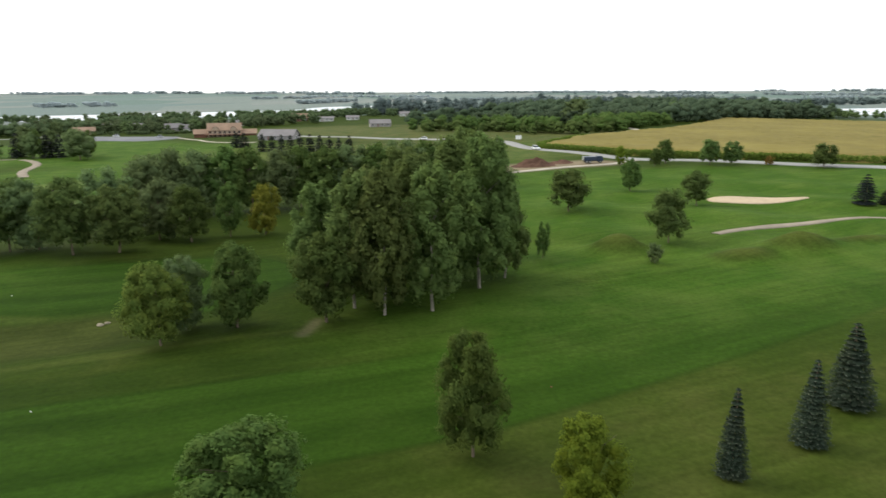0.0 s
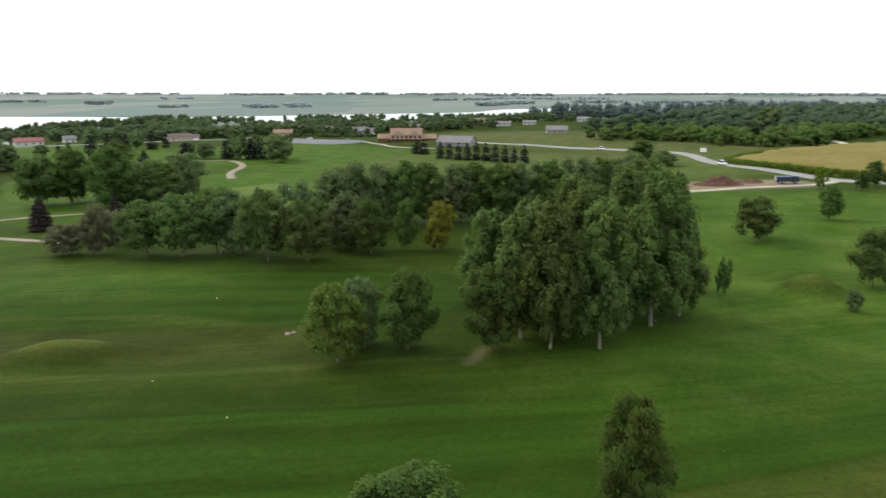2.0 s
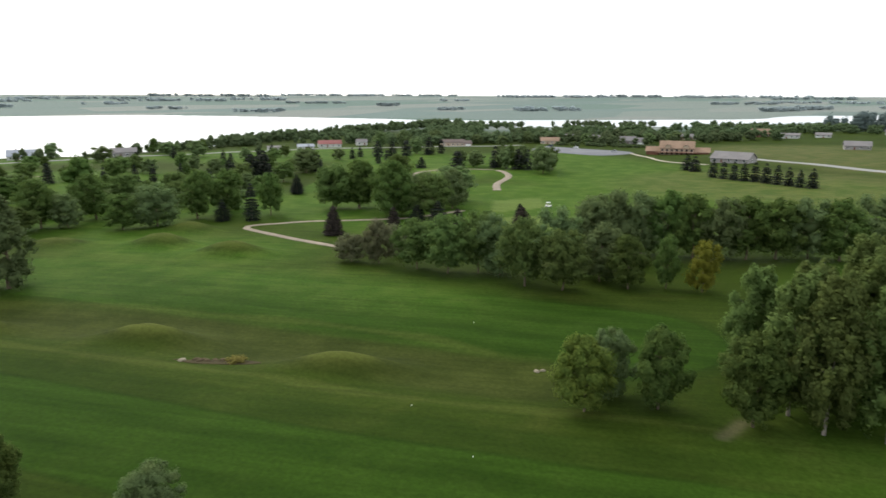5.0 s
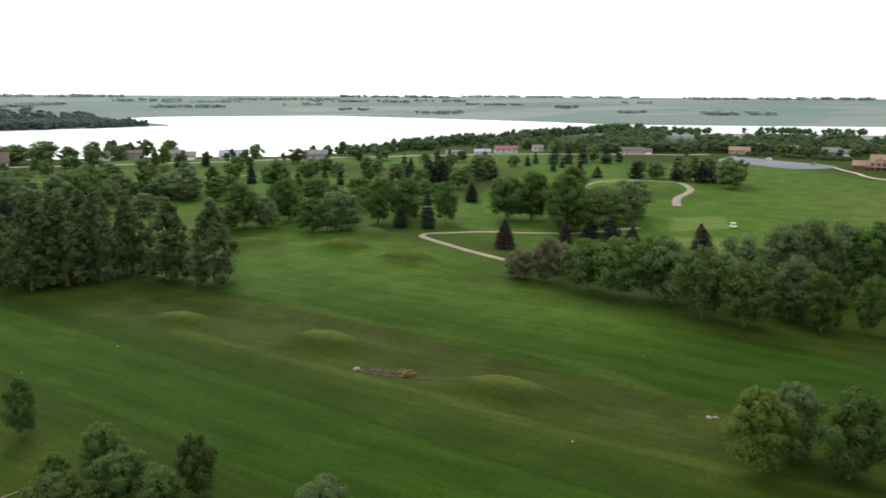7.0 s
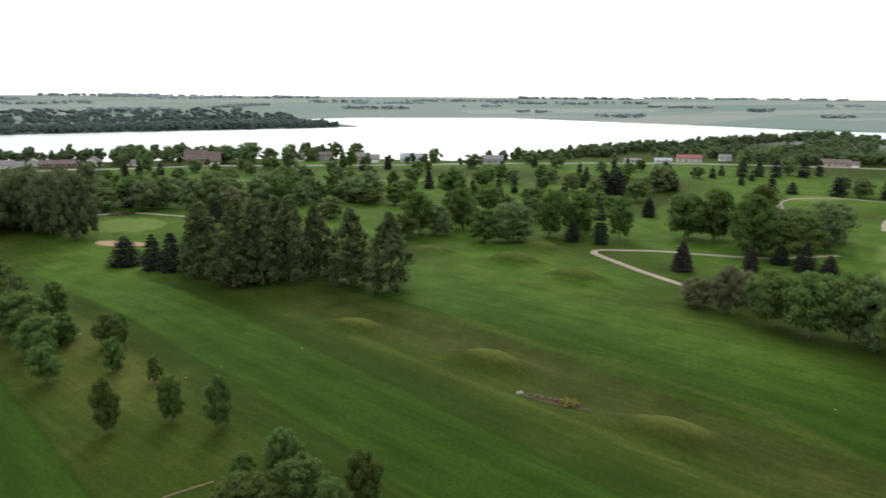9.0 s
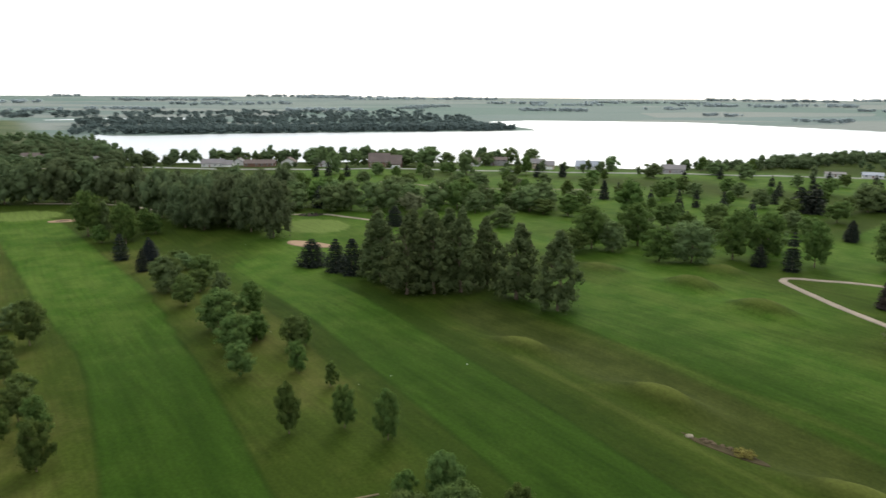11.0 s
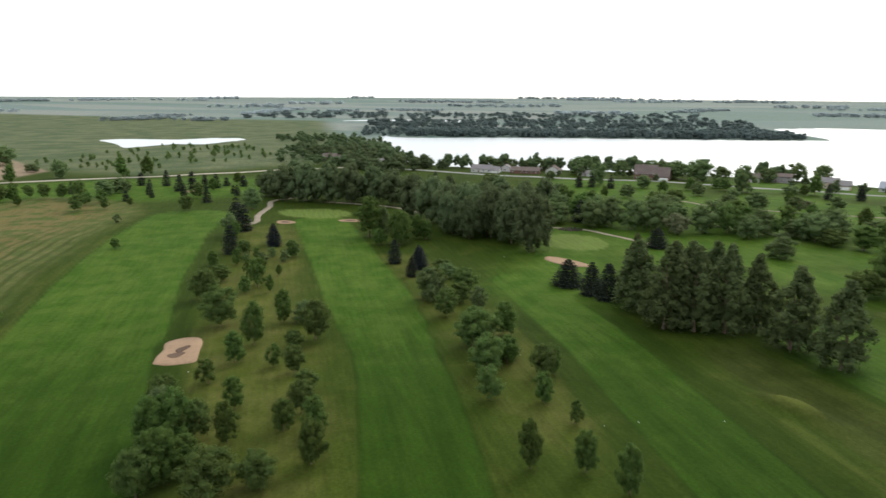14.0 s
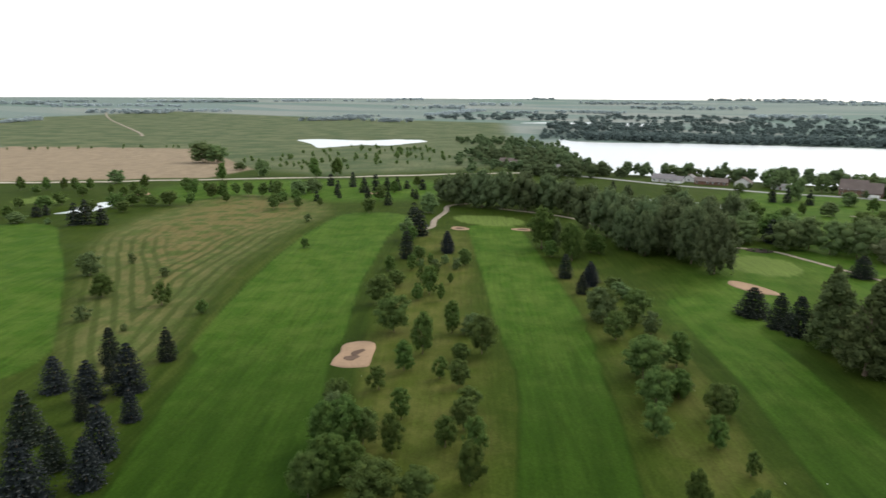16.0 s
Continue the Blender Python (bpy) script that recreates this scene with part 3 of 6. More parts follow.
    fescue = ease(-3, 3, 8.5 - from_line(x, y, [(-48, 90), (-75, 83), (-112, 75), (-150, 59), (-178, 50)]))
    # The fescue mask also carries the mounds' painted flank shade.
    for name, value in (("collar", collar), ("crest_light_lines", crest_light_lines), ("dry", dry * (1 - fair) * (1 - 0.7 * collar)), ("fescue", np.maximum(fescue, flank_shade * 0.9)), ("inward", inward), ("row", stripe), ("rim", bay), ("lawn", lawn), ("meadow", hay), ("swath", swath), ("green", green),
                        ("farmland", farm), ("marsh", marsh), ("hazy_undergrowth", under), ("bare", bare)):
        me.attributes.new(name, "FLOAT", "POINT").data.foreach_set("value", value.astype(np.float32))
    return ob


ground()
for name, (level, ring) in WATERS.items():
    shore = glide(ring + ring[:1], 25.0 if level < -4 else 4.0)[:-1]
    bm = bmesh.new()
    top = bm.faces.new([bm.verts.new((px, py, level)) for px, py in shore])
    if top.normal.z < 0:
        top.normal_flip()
    tagged(part("water_" + name, bm, WATER), "still water mirroring the white sky, with reflection whiteness in its colour", "water", kind="structure")

# ---- roads and paths ----
MAIN_ROAD = [(-104, 474), (-51, 441), (-11, 408), (29, 379), (41, 328), (61, 287), (74, 266), (95, 253), (141, 226), (260, 160), (420, 80)]
ribbon("road_main", MAIN_ROAD, 6.5, ASPHALT, "pale asphalt country road", "road", lift=0.2)
ribbon("road_side", [(47, 345), (73, 371), (96, 394), (112, 417), (122, 443), (126, 495), (118, 540)], 5, GRAVEL, "gravel side road beside the crop field", "road", lift=0.25)
ribbon("road_works", [(22, 240), (43, 248), (62, 254), (74, 266)], 3.2, GRAVEL, "pale gravel track", "road", lift=0.18)
ribbon("road_low", [(-250, -760), (-371, -531), (-414, -460), (-489, -363), (-584, -249), (-640, -180)], 6, GRAVEL, "straight gravel farm road", "road", lift=0.2)
ribbon("road_lake", [(-640, -180), (-622, -120), (-609, -85), (-586, -8), (-572, 75), (-548, 142), (-510, 230), (-470, 330), (-400, 450), (-300, 545)], 6, ASPHALT, "pale lakeside road", "road", lift=0.2)
ribbon("road_far", [(-900, -930), (-988, -1030), (-1211, -1314), (-1541, -1727), (-2000, -2250)], 5, PATHWAY, "pale gravel road across the plain", "road", lift=0.5, step=20)
ribbon("path_swale", [(-135, 147), (-153, 147), (-166, 148), (-188, 152), (-190, 158), (-186, 163), (-179, 174), (-166, 186), (-153, 199), (-146, 220)], 2.4, PATHWAY, "winding gravel cart path", "path")
ribbon("path_hill", [(-166, 278), (-179, 300), (-190, 330), (-203, 348), (-212, 355)], 3.6, PATHWAY, "winding gravel cart path", "path")
ribbon("path_green", [(-228, 296), (-240, 310), (-246, 328), (-237, 346), (-215, 356)], 2.6, PATHWAY, "gravel cart path round a green", "path")
ribbon("path_east", [(53, 134), (63, 140), (75, 144), (94, 147), (130, 150)], 2.1, PATHWAY, "curved gravel cart path", "path")
ribbon("path_lawn", [(-478, 62), (-455, 84), (-436, 99), (-430, 123), (-420, 155), (-408, 196)], 2.2, PATHWAY, "gravel cart path across a wide lawn", "path")
ribbon("path_west", [(-330, -150), (-340, -148), (-359, -155), (-389, -161), (-413, -169), (-430, -160)], 3.2, PATHWAY, "gravel cart path", "path")
ribbon("path_greenside", [(-352, -4), (-351, 16), (-337, 29), (-323, 41), (-300, 62)], 2.4, PATHWAY, "gravel cart path beside a green", "path")
ribbon("path_grove", [(-413, -135), (-400, -90), (-375, -60), (-360, -30)], 2.4, PATHWAY, "gravel cart path under trees", "path")
ribbon("path_near", [(-85, -1), (-88, 6), (-89, 12)], 0.35, WORN, "short worn track between young trees", "path")
ribbon("path_club", [(-186, 496), (-160, 462), (-143, 440), (-111, 423)], 2.4, GRAVEL, "pale footpath to the clubhouse", "path")
sheet("planting_bed", [(-346, 8), (-349, 5), (-353, 7), (-355, 12), (-352, 17), (-348, 17), (-345, 13)], MULCH, lift=0.16, step=1.0, label="dark mulched planting bed beside the green", category="planting bed")
sheet("parking_lot", [(-281, 545), (-238, 530), (-184, 500), (-194, 468), (-232, 476), (-268, 500)], LOT, lift=0.2, label="grey asphalt parking lot", category="parking lot")


def bunker(x, y, a, b, turn, damp=False, sand=None):
    c, s = math.cos(radians(turn)), math.sin(radians(turn))
    rnd = random.Random(int(x * 7 + y))
    p = [rnd.uniform(0, 6.28) for _ in range(3)]

    def ring(scale):
        out = []
        for i in range(14):
            t = i / 14 * 2 * math.pi
            k = scale * (1 + 0.13 * math.sin(2 * t + p[0]) + 0.07 * math.sin(3 * t + p[1]))
            out.append((x + a * k * math.cos(t) * c - b * k * math.sin(t) * s, y + a * k * math.cos(t) * s + b * k * math.sin(t) * c))
        return out
    ob = sheet("sand_bunker", ring(1), sand or SAND, lift=0.14, step=1.0, label="pale sand bunker with a soft edge", category="bunker")
    if damp:
        sheet("raked_patch", ring(0.5), WET_SAND, lift=0.17, step=0.5).parent = ob


wide = sheet("sand_bunker", [(-148.5, -91.0), (-153.3, -92.7), (-157.8, -93.6), (-162.4, -95.8), (-165.5, -95.1), (-168.1, -92.2), (-168.0, -88.8), (-164.7, -86.3), (-158.8, -84.0), (-154.3, -82.1), (-150.9, -81.2), (-149.1, -83.8), (-147.9, -87.0)], SAND, lift=0.14, step=1.0, label="pale sand bunker with darker raked sand", category="bunker")
for px, py, a, b in ((-154.9, -88.3, 2.2, 1.9), (-159.2, -88.9, 2.8, 1.3)):
    spot = [(px + a * math.cos(t * 0.785) * (1 + 0.2 * math.sin(t * 2.3)), py + b * math.sin(t * 0.785) * (1 + 0.25 * math.cos(t * 1.9))) for t in range(8)]
    sheet("raked_patch", spot, WET_SAND, lift=0.17 + 0.01 * (a > 2.5), step=0.5).parent = wide
bunker(77, 172, 13.5, 3.2, 2, False, TAN_SAND)
bunker(-277, 8, 12, 4.0, 52)
bunker(-342, -133, 6, 4.2, 80, True)
bunker(-354, -102, 6, 4.0, 80, True)
bunker(-445, -239, 7, 5, 60)
bunker(-370, -384, 8, 5, 60)

# ---- trees ----
def leaf_quads(rng, centre, normal, size, long=1.0):
    """Pointed leaf sprays: one four-cornered face each."""
    k = len(centre)
    normal = normal / (np.linalg.norm(normal, axis=1)[:, None] + 1e-9)
    t = np.cross(normal, rng.normal(size=(k, 3)))
    t /= np.linalg.norm(t, axis=1)[:, None] + 1e-9
    b = np.cross(normal, t)
    s = (size * rng.uniform(0.6, 1.25, k))[:, None]
    bend = normal * s * 0.25
    v = np.stack([centre - t * s * long, centre + b * s * 0.62 + bend, centre + t * s * long, centre - b * s * 0.62 + bend], 1).reshape(-1, 3)
    return v, np.arange(4 * k).reshape(k, 4)[:, ::-1]


def unit_ball(level):
    """Corners and triangles of a ball of radius one."""
    bm = bmesh.new()
    bmesh.ops.create_icosphere(bm, subdivisions=level, radius=1)
    bm.verts.index_update()
    v = np.array([q.co[:] for q in bm.verts])
    f = np.array([[q.index for q in g.verts] for g in bm.faces])
    bm.free()
    return v, f


BALLS = {k: unit_ball(k) for k in (1, 2, 3)}


def leafy_crown(rng, h, w, base, boughs, per, leaf, profile, ball=2, plume=1.0, loose=0.2, full=0.7):
    """A crown of overlapping leaf masses of uneven size round a core, each shaggy with leaf sprays. Gives corners, triangles, leaf corners, leaf directions."""
    u = (np.arange(boughs) + rng.uniform(0.0, 1.0, boughs)) / boughs
    pr = np.array([profile(q) for q in u])
    a = np.arange(boughs) * 2.4 + rng.uniform(-0.8, 0.8, boughs)
    R = w * rng.uniform(0.13, 0.25, boughs) * (0.5 + 0.5 * pr) * (26 / boughs) ** 0.38
    far = np.maximum(0.0, w / 2 * pr * rng.uniform(0.6, 1.0 + loose, boughs) - 0.75 * R)
    lean = rng.normal(size=2) * 0.03 * w
    tall = np.minimum(R * 0.8 * plume, h * 0.24)
    c = np.column_stack([far * np.cos(a) + lean[0] * u * 2, far * np.sin(a) + lean[1] * u * 2, h * base * 0.6 + 0.62 * tall + (h * (1 - base * 0.6) - 1.4 * tall) * u])
    # the core that closes the crown
    cu = np.array([0.22, 0.5, 0.76])
    cpr = np.array([profile(q) for q in cu])
    c = np.concatenate([c, np.column_stack([lean[0] * cu * 2, lean[1] * cu * 2, h * (base + (0.94 - base) * cu)])])
    tall = np.append(tall, h * (1 - base) * np.array([0.2, 0.2, 0.17]))
    R = np.append(R, w / 2 * cpr * 0.66)
    size = np.column_stack([R, R, tall])
    v0, f0 = BALLS[ball]
    k, nv = len(c), len(v0)
    ph = rng.uniform(0, 6.28, (k, 1, 3))
    lump = full + 0.13 * np.sin(v0 * 4.2 + ph).sum(2) * 0.6 + 0.10 * np.sin(v0[:, [1, 2, 0]] * 8.5 + 2 * ph).sum(2) * 0.6
    V = (c[:, None, :] + v0[None] * lump[:, :, None] * size[:, None, :]).reshape(-1, 3)
    T = (f0[None] + (np.arange(k) * nv)[:, None, None]).reshape(-1, 3)
    # leaf sprays
    who = np.repeat(np.arange(k - 3), per)
    out = c[who] * np.array([1, 1, 0]) / (w / 2)
    d = rng.normal(size=(len(who), 3)) + out * 0.7 + np.array([0, 0, 0.35])
    d /= np.linalg.norm(d, axis=1)[:, None]
    p = c[who] + d * size[who] * (0.62 + 0.55 * rng.uniform(0, 1, len(who)) ** 0.7 + 0.12 * np.sin(d * 5 + ph[who, 0]).sum(1))[:, None]
    nrm = d + np.array([0, 0, 0.25]) + rng.normal(size=d.shape) * 0.45
    top = np.percentile(p[:, 2], 99.5)
    reach = np.percentile(np.hypot(p[:, 0], p[:, 1]), 95)
    fit = np.array([w / 2 / reach, w / 2 / reach, h / top])
    V, p = V * fit, p * fit
    V[:, 2] = np.maximum(V[:, 2], h * base * 0.5)
    p[:, 2] = np.maximum(p[:, 2], h * base * 0.45)
    L, _ = leaf_quads(rng, p, nrm, leaf, 1.05)
    return V, T, L, d + np.array([0, 0, 0.3]) + rng.normal(size=d.shape) * 0.28


def leafy_mesh(name, crowns, mat):
    """One mesh of leaf masses and leaf sprays; a spray is shaded like the mass it grows on."""
    V, T, Q, N, at = [], [], [], [], 0
    for v, t, l, n in crowns:
        V.append(v)
        T.append(t + at)
        at += len(v)
        N.append(n)
    for v, t, l, n in crowns:
        V.append(l)
        Q.append(np.arange(len(l)).reshape(-1, 4)[:, ::-1] + at)
        at += len(l)
    V, T, Q, N = np.concatenate(V), np.concatenate(T), np.concatenate(Q), np.concatenate(N)
    me = bpy.data.meshes.new(name)
    me.vertices.add(len(V))
    me.vertices.foreach_set("co", V.astype(np.float32).ravel())
    me.loops.add(T.size + Q.size)
    me.loops.foreach_set("vertex_index", np.concatenate([T.ravel(), Q.ravel()]).astype(np.int32))
    me.polygons.add(len(T) + len(Q))
    me.polygons.foreach_set("loop_start", np.concatenate([np.arange(len(T)) * 3, T.size + np.arange(len(Q)) * 4]).astype(np.int32))
    me.update(calc_edges=True)
    me.polygons.foreach_set("use_smooth", np.ones(len(T) + len(Q), bool))
    me.materials.append(mat)
    N = N / np.linalg.norm(N, axis=1)[:, None]
    me.normals_split_custom_set(np.concatenate([np.zeros((T.size, 3)), np.repeat(N, 4, 0)]).tolist())
    return me


def bulge(u, middle, power, least):
    return max(least, (1 - min(1.0, abs((u - middle) / (1.06 - middle if u > middle else middle + 0.12))) ** power) ** 0.5)


PROFILES = {
    "round": lambda u: bulge(u, 0.44, 2.1, 0.28),
    "oval": lambda u: bulge(u, 0.36, 1.75, 0.22),
    "tall": lambda u: bulge(u, 0.34, 1.9, 0.24),
    "spire": lambda u: bulge(u, 0.32, 1.6, 0.18),
    "pyramid": lambda u: max(0.14, 1 - max(0.0, (u - 0.15) / 0.92) ** 1.8),
}


def trunk_mesh(name, rng, h, girth, mat, reach=0.75, limbs=6, spread_to=0.25):
    bm = bmesh.new()
    at, r = Vector((0, 0, -0.3)), girth
    for i in range(4):
        nxt = Vector((rng.uniform(-1, 1) * 0.02 * h, rng.uniform(-1, 1) * 0.02 * h, h * reach * (i + 1) / 4))
        rod(bm, at, nxt, r, r * 0.74, 7)
        at, r = nxt, r * 0.74
    for i in range(limbs):
        z = h * rng.uniform(0.25, reach * 0.9)
        a = i * 2.4 + rng.uniform(0, 0.6)
        tip = (math.cos(a) * h * spread_to, math.sin(a) * h * spread_to, z + h * rng.uniform(0.1, 0.22))
        rod(bm, (0, 0, z), tip, girth * 0.28, girth * 0.06, 5)
    me = bpy.data.meshes.new(name)
    bm.to_mesh(me)
    bm.free()
    me.materials.append(mat)
    return me


def spruce_mesh(name, rng, h, w, rings, arms, sprays, mat, tip_mat, leaf, belly=1.6):
    """A conifer crown: level tiers of drooping branches hung with needle sprays, pale at the tips."""
    P, N, T, S = [], [], [], []
    for i in range(rings):
        u = (i + rng.uniform(-0.35, 0.35)) / rings
        z0 = h * (0.07 + 0.91 * u)
        reach = w / 2 * (1 - u ** belly) ** 0.85 * min(1.0, 0.80 + 1.3 * u) * rng.uniform(0.90, 1.08) + 0.06
        k = max(6, int(arms * (0.4 + 0.6 * (1 - u))))
        for j in range(k):
            a = 2 * math.pi * (j + rng.uniform(-0.3, 0.3)) / k + i * 0.9
            r1 = reach * rng.uniform(0.80, 1.08)
            for q in range(sprays + 1):
                tip = q == sprays
                s = rng.uniform(0.93, 1.04) if tip else 0.3 + 0.68 * (q + rng.uniform(0, 1)) / sprays
                side = rng.uniform(-0.5, 0.5) * r1 * 0.30 * (1.1 - s * 0.6)
                P.append((math.cos(a) * r1 * s - math.sin(a) * side, math.sin(a) * r1 * s + math.cos(a) * side, z0 - r1 * 0.30 * s + 0.15 * r1 * s * s))
                N.append((math.cos(a) * 0.7 + rng.uniform(-0.4, 0.4), math.sin(a) * 0.7 + rng.uniform(-0.4, 0.4), 0.7))
                across = rng.choice((-1, 1)) * (2.2 if tip else rng.uniform(0.2, 1.2))
                T.append((math.cos(a) - math.sin(a) * across, math.sin(a) + math.cos(a) * across, -0.2))
                S.append(0.7 if tip else 1.0)
    P, N, T, S = np.array(P), np.array(N), np.array(T), np.array(S)
    N /= np.linalg.norm(N, axis=1)[:, None]
    B = np.cross(N, T)
    B /= np.linalg.norm(B, axis=1)[:, None]
    T = np.cross(B, N)
    s = (leaf * S * rng.uniform(0.7, 1.3, len(P)))[:, None]
    v = np.stack([P - T * s, P + B * s * 0.34, P + T * s * 1.1, P - B * s * 0.34], 1).reshape(-1, 3)
    me = mesh_of(name, v, np.arange(len(v)).reshape(-1, 4), mat)
    me.materials.append(tip_mat)
    me.polygons.foreach_set("material_index", (S < 1).astype(np.int32))
    return me


KINDS = {  # name, label, leaf, shape, height, width, crown base, bark
    "maple": ("maple_tree", "round leafy green maple on mown grass", "maple", "round", 10, 9, 0.2),
    "limemaple": ("maple_tree", "rounded maple with yellow-green leaves at the top", "lime", "oval", 10, 8, 0.16),
    "limeash": ("ash_tree", "upright ash with fresh green leaves", "fresh", "oval", 12, 8, 0.13),
    "darkmaple": ("linden_tree", "dense dark-green linden tree with a round crown", "darkmaple", "round", 14, 13, 0.08),
    "ash": ("ash_tree", "upright green ash tree with an oval crown", "ash", "oval", 12, 8, 0.15),
    "poplar": ("poplar_tree", "tall dark-green poplar with a pale trunk", "poplar", "spire", 22, 9, 0.14),
    "plume": ("cottonwood_tree", "tall dark-green cottonwood with an upright crown", "plume", "pyramid", 22, 9, 0.03),
    "gold": ("birch_tree", "small tree with yellow-green autumn leaves", "gold", "oval", 10, 7, 0.10),
    "amber": ("birch_tree", "birch tree with amber autumn leaves", "amber", "oval", 10, 7, 0.10),
    "goldsapling": ("sapling", "slender young yellow-green tree", "gold", "oval", 7, 4, 0.12),
    "sapling": ("sapling", "slender young tree with thin foliage", "ash", "oval", 6, 4, 0.15),
    "crab": ("crab_apple_tree", "low grey-green crab apple with a spreading crown", "crab", "round", 9, 10, 0.12),
    "bush": ("shrub", "small dark-green rounded shrub on the grass", "darkmaple", "round", 4, 4, 0.02),
    "goldbush": ("shrub", "low straw-yellow shrub beside the stones", "straw", "round", 1.1, 3.4, 0.0),
    "redbush": ("shrub", "small russet shrub beside the road", "redbush", "round", 3.2, 3.4, 0.05),
    "pine": ("cottonwood_tree", "large dark-green cottonwood in a dense row", "pine", "tall", 23, 18, 0.06),
    "spruce": ("spruce_tree", "dark-green cone-shaped spruce on mown grass", "spruce", "cone", 10, 6.5, 0),
    "slimspruce": ("spruce_tree", "slim dark-green spruce with pale needle tips", "slimspruce", "cone", 10, 5, 0),
    "bluespruce": ("spruce_tree", "blue-grey cone-shaped spruce on mown grass", "bluespruce", "cone", 10, 7, 0),
    "redspruce": ("spruce_tree", "brownish ailing cone-shaped spruce on grass", "redspruce", "cone", 8, 6.5, 0),
}
LEVELS = {"close": (62, 205, 0.44, 1), "near": (56, 160, 0.54, 1), "middle": (44, 84, 0.66, 1), "far": (24, 38, 0.95, 1)}
SPRUCE_LEVELS = {"close": (20, 34, 20, 0.17), "near": (17, 34, 19, 0.19), "middle": (13, 24, 10, 0.36), "far": (9, 11, 4, 0.9)}


@functools.lru_cache(None)
def grown(kind, level, variant):
    """The crown and trunk meshes of one form of a kind of tree."""
    name, label, leaf, shape, h, w, base = KINDS[kind]
    rng = np.random.default_rng(sum(map(ord, kind + level)) * 10 + variant)
    if shape == "cone":
        rings, arms, sprays, size = SPRUCE_LEVELS[level]
        crown = spruce_mesh("crown", rng, h, w, rings, arms, sprays, LEAF[leaf], LEAF[leaf + "_tips"], size, 1.0 if kind == "slimspruce" else 1.7)
        return crown, trunk_mesh("trunk", rng, h, 0.22, BARK, 0.92, 0)
    boughs, per, scale, ball = LEVELS[level]
    small = kind in ("sapling", "goldsapling", "bush", "redbush", "goldbush")
    if small:
        boughs = int(boughs * 0.7)
    if shape in ("tall", "spire", "pyramid"):
        boughs, per = int(boughs * 2.0), int(per * 0.6)
    plume = {"tall": 1.8, "spire": 2.3, "pyramid": 1.8, "oval": 1.3}.get(shape, 0.95)
    crown = leafy_mesh("crown", [leafy_crown(rng, h, w, base, boughs, per, 0.036 * (w * h) ** 0.5 * scale, PROFILES[shape], ball, plume, 0.4 if small else 0.14, {"close": 0.58, "near": 0.58, "middle": 0.6, "far": 0.7}[level])], LEAF[leaf])
    bark = PALE_BARK if kind in ("poplar",) else BARK
    return crown, trunk_mesh("trunk", rng, h, {"bush": 0.05, "poplar": 0.26}.get(kind, 0.017 * h), bark, 0.72, 7, 0.2 * w / h * 1.6)


def plant(kind, x, y, h, w):
    name, label, leaf, shape, h0, w0, base = KINDS[kind]
    away = math.hypot(x, y)
    level = "close" if away < 76 else "near" if away < 120 else "middle" if away < 330 else "far"
    rnd = random.Random(int(x * 31 + y * 17))
    w *= 1.0 if kind == "slimspruce" else (1.02 if away < 230 else 1.15) if shape == "cone" else 0.92 if kind in ("poplar", "plume") else 1.0
    crown, trunk = grown(kind, level, rnd.randrange(2 if level == "close" else 3 if level == "near" else 4))
    at = Matrix.LocRotScale((x, y, float(land(x, y)) - 0.05), Euler((0, 0, rnd.uniform(0, 6.28))), (w / w0, w / w0, h / h0))
    tree = thing(name, at, label, "shrub" if "shrub" in name else "tree")
    part("trunk", trunk, None, tree)
    part("crown", crown, None, tree)


def wood(name, label, line, width, count, h, leaf, per=70, size=1.5, seed=1, gap=0.0, wide=1.0, base=0.04):
    """A belt of trees too many to count, along a line in the plan."""
    rng = np.random.default_rng(seed)
    c = glide(line, 10.0)
    way = np.gradient(c, axis=0)
    way /= np.linalg.norm(way, axis=1)[:, None] + 1e-9
    crowns = []
    pick = rng.integers(0, len(c), count)
    off = rng.uniform(-0.5, 0.5, count) * width
    for i, o in zip(pick, off):
        x, y = c[i] + np.array([-way[i][1], way[i][0]]) * o + rng.uniform(-5, 5, 2)
        if gap and math.sin(x / 37.0 + y / 53.0 + seed) > 1 - gap:
            continue
        hh = h * rng.uniform(0.6, 1.15)
        v, t, l, n = leafy_crown(rng, hh, hh * wide * rng.uniform(0.75, 1.05), base, max(3, per // 14), 10, size * 0.62, PROFILES["round"], 1, 1.35)
        at = np.array([x, y, float(land(x, y))])
        crowns.append((v + at, t, l + at, n))
    return tagged(part(name, leafy_mesh(name, crowns, LEAF[leaf])), label, "woods", kind="stuff")


plant("ash", -14.4, 44.5, 8.5, 8.7)
plant("limeash", 2.5, 54.8, 11.2, 6.0)
plant("gold", 10.8, 46.5, 7.5, 5.2)
plant("slimspruce", 22.9, 50.8, 8.1, 3.2)
plant("slimspruce", 31.5, 55.5, 8.3, 3.9)
plant("slimspruce", 38.9, 62.6, 8.8, 5.6)
plant("limemaple", -35.6, 83.7, 10.7, 8.1)
plant("darkmaple", -34.9, 90.8, 10.3, 7.2)
plant("ash", -27.4, 89.0, 11.5, 7.5)
plant("ash", -15.7, 90.1, 12.0, 8.4)
plant("poplar", -8.1, 92.6, 19.9, 9.1)
plant("poplar", -12.6, 95.9, 19.1, 9.8)
plant("poplar", -1.5, 94.2, 20.4, 9.6)
plant("poplar", 5.6, 104.9, 23.2, 11.5)
plant("poplar", -4.1, 105.3, 20.8, 10.2)
plant("poplar", -20.1, 108.7, 16.4, 8.8)
plant("poplar", 10.0, 110.4, 15.4, 7.9)
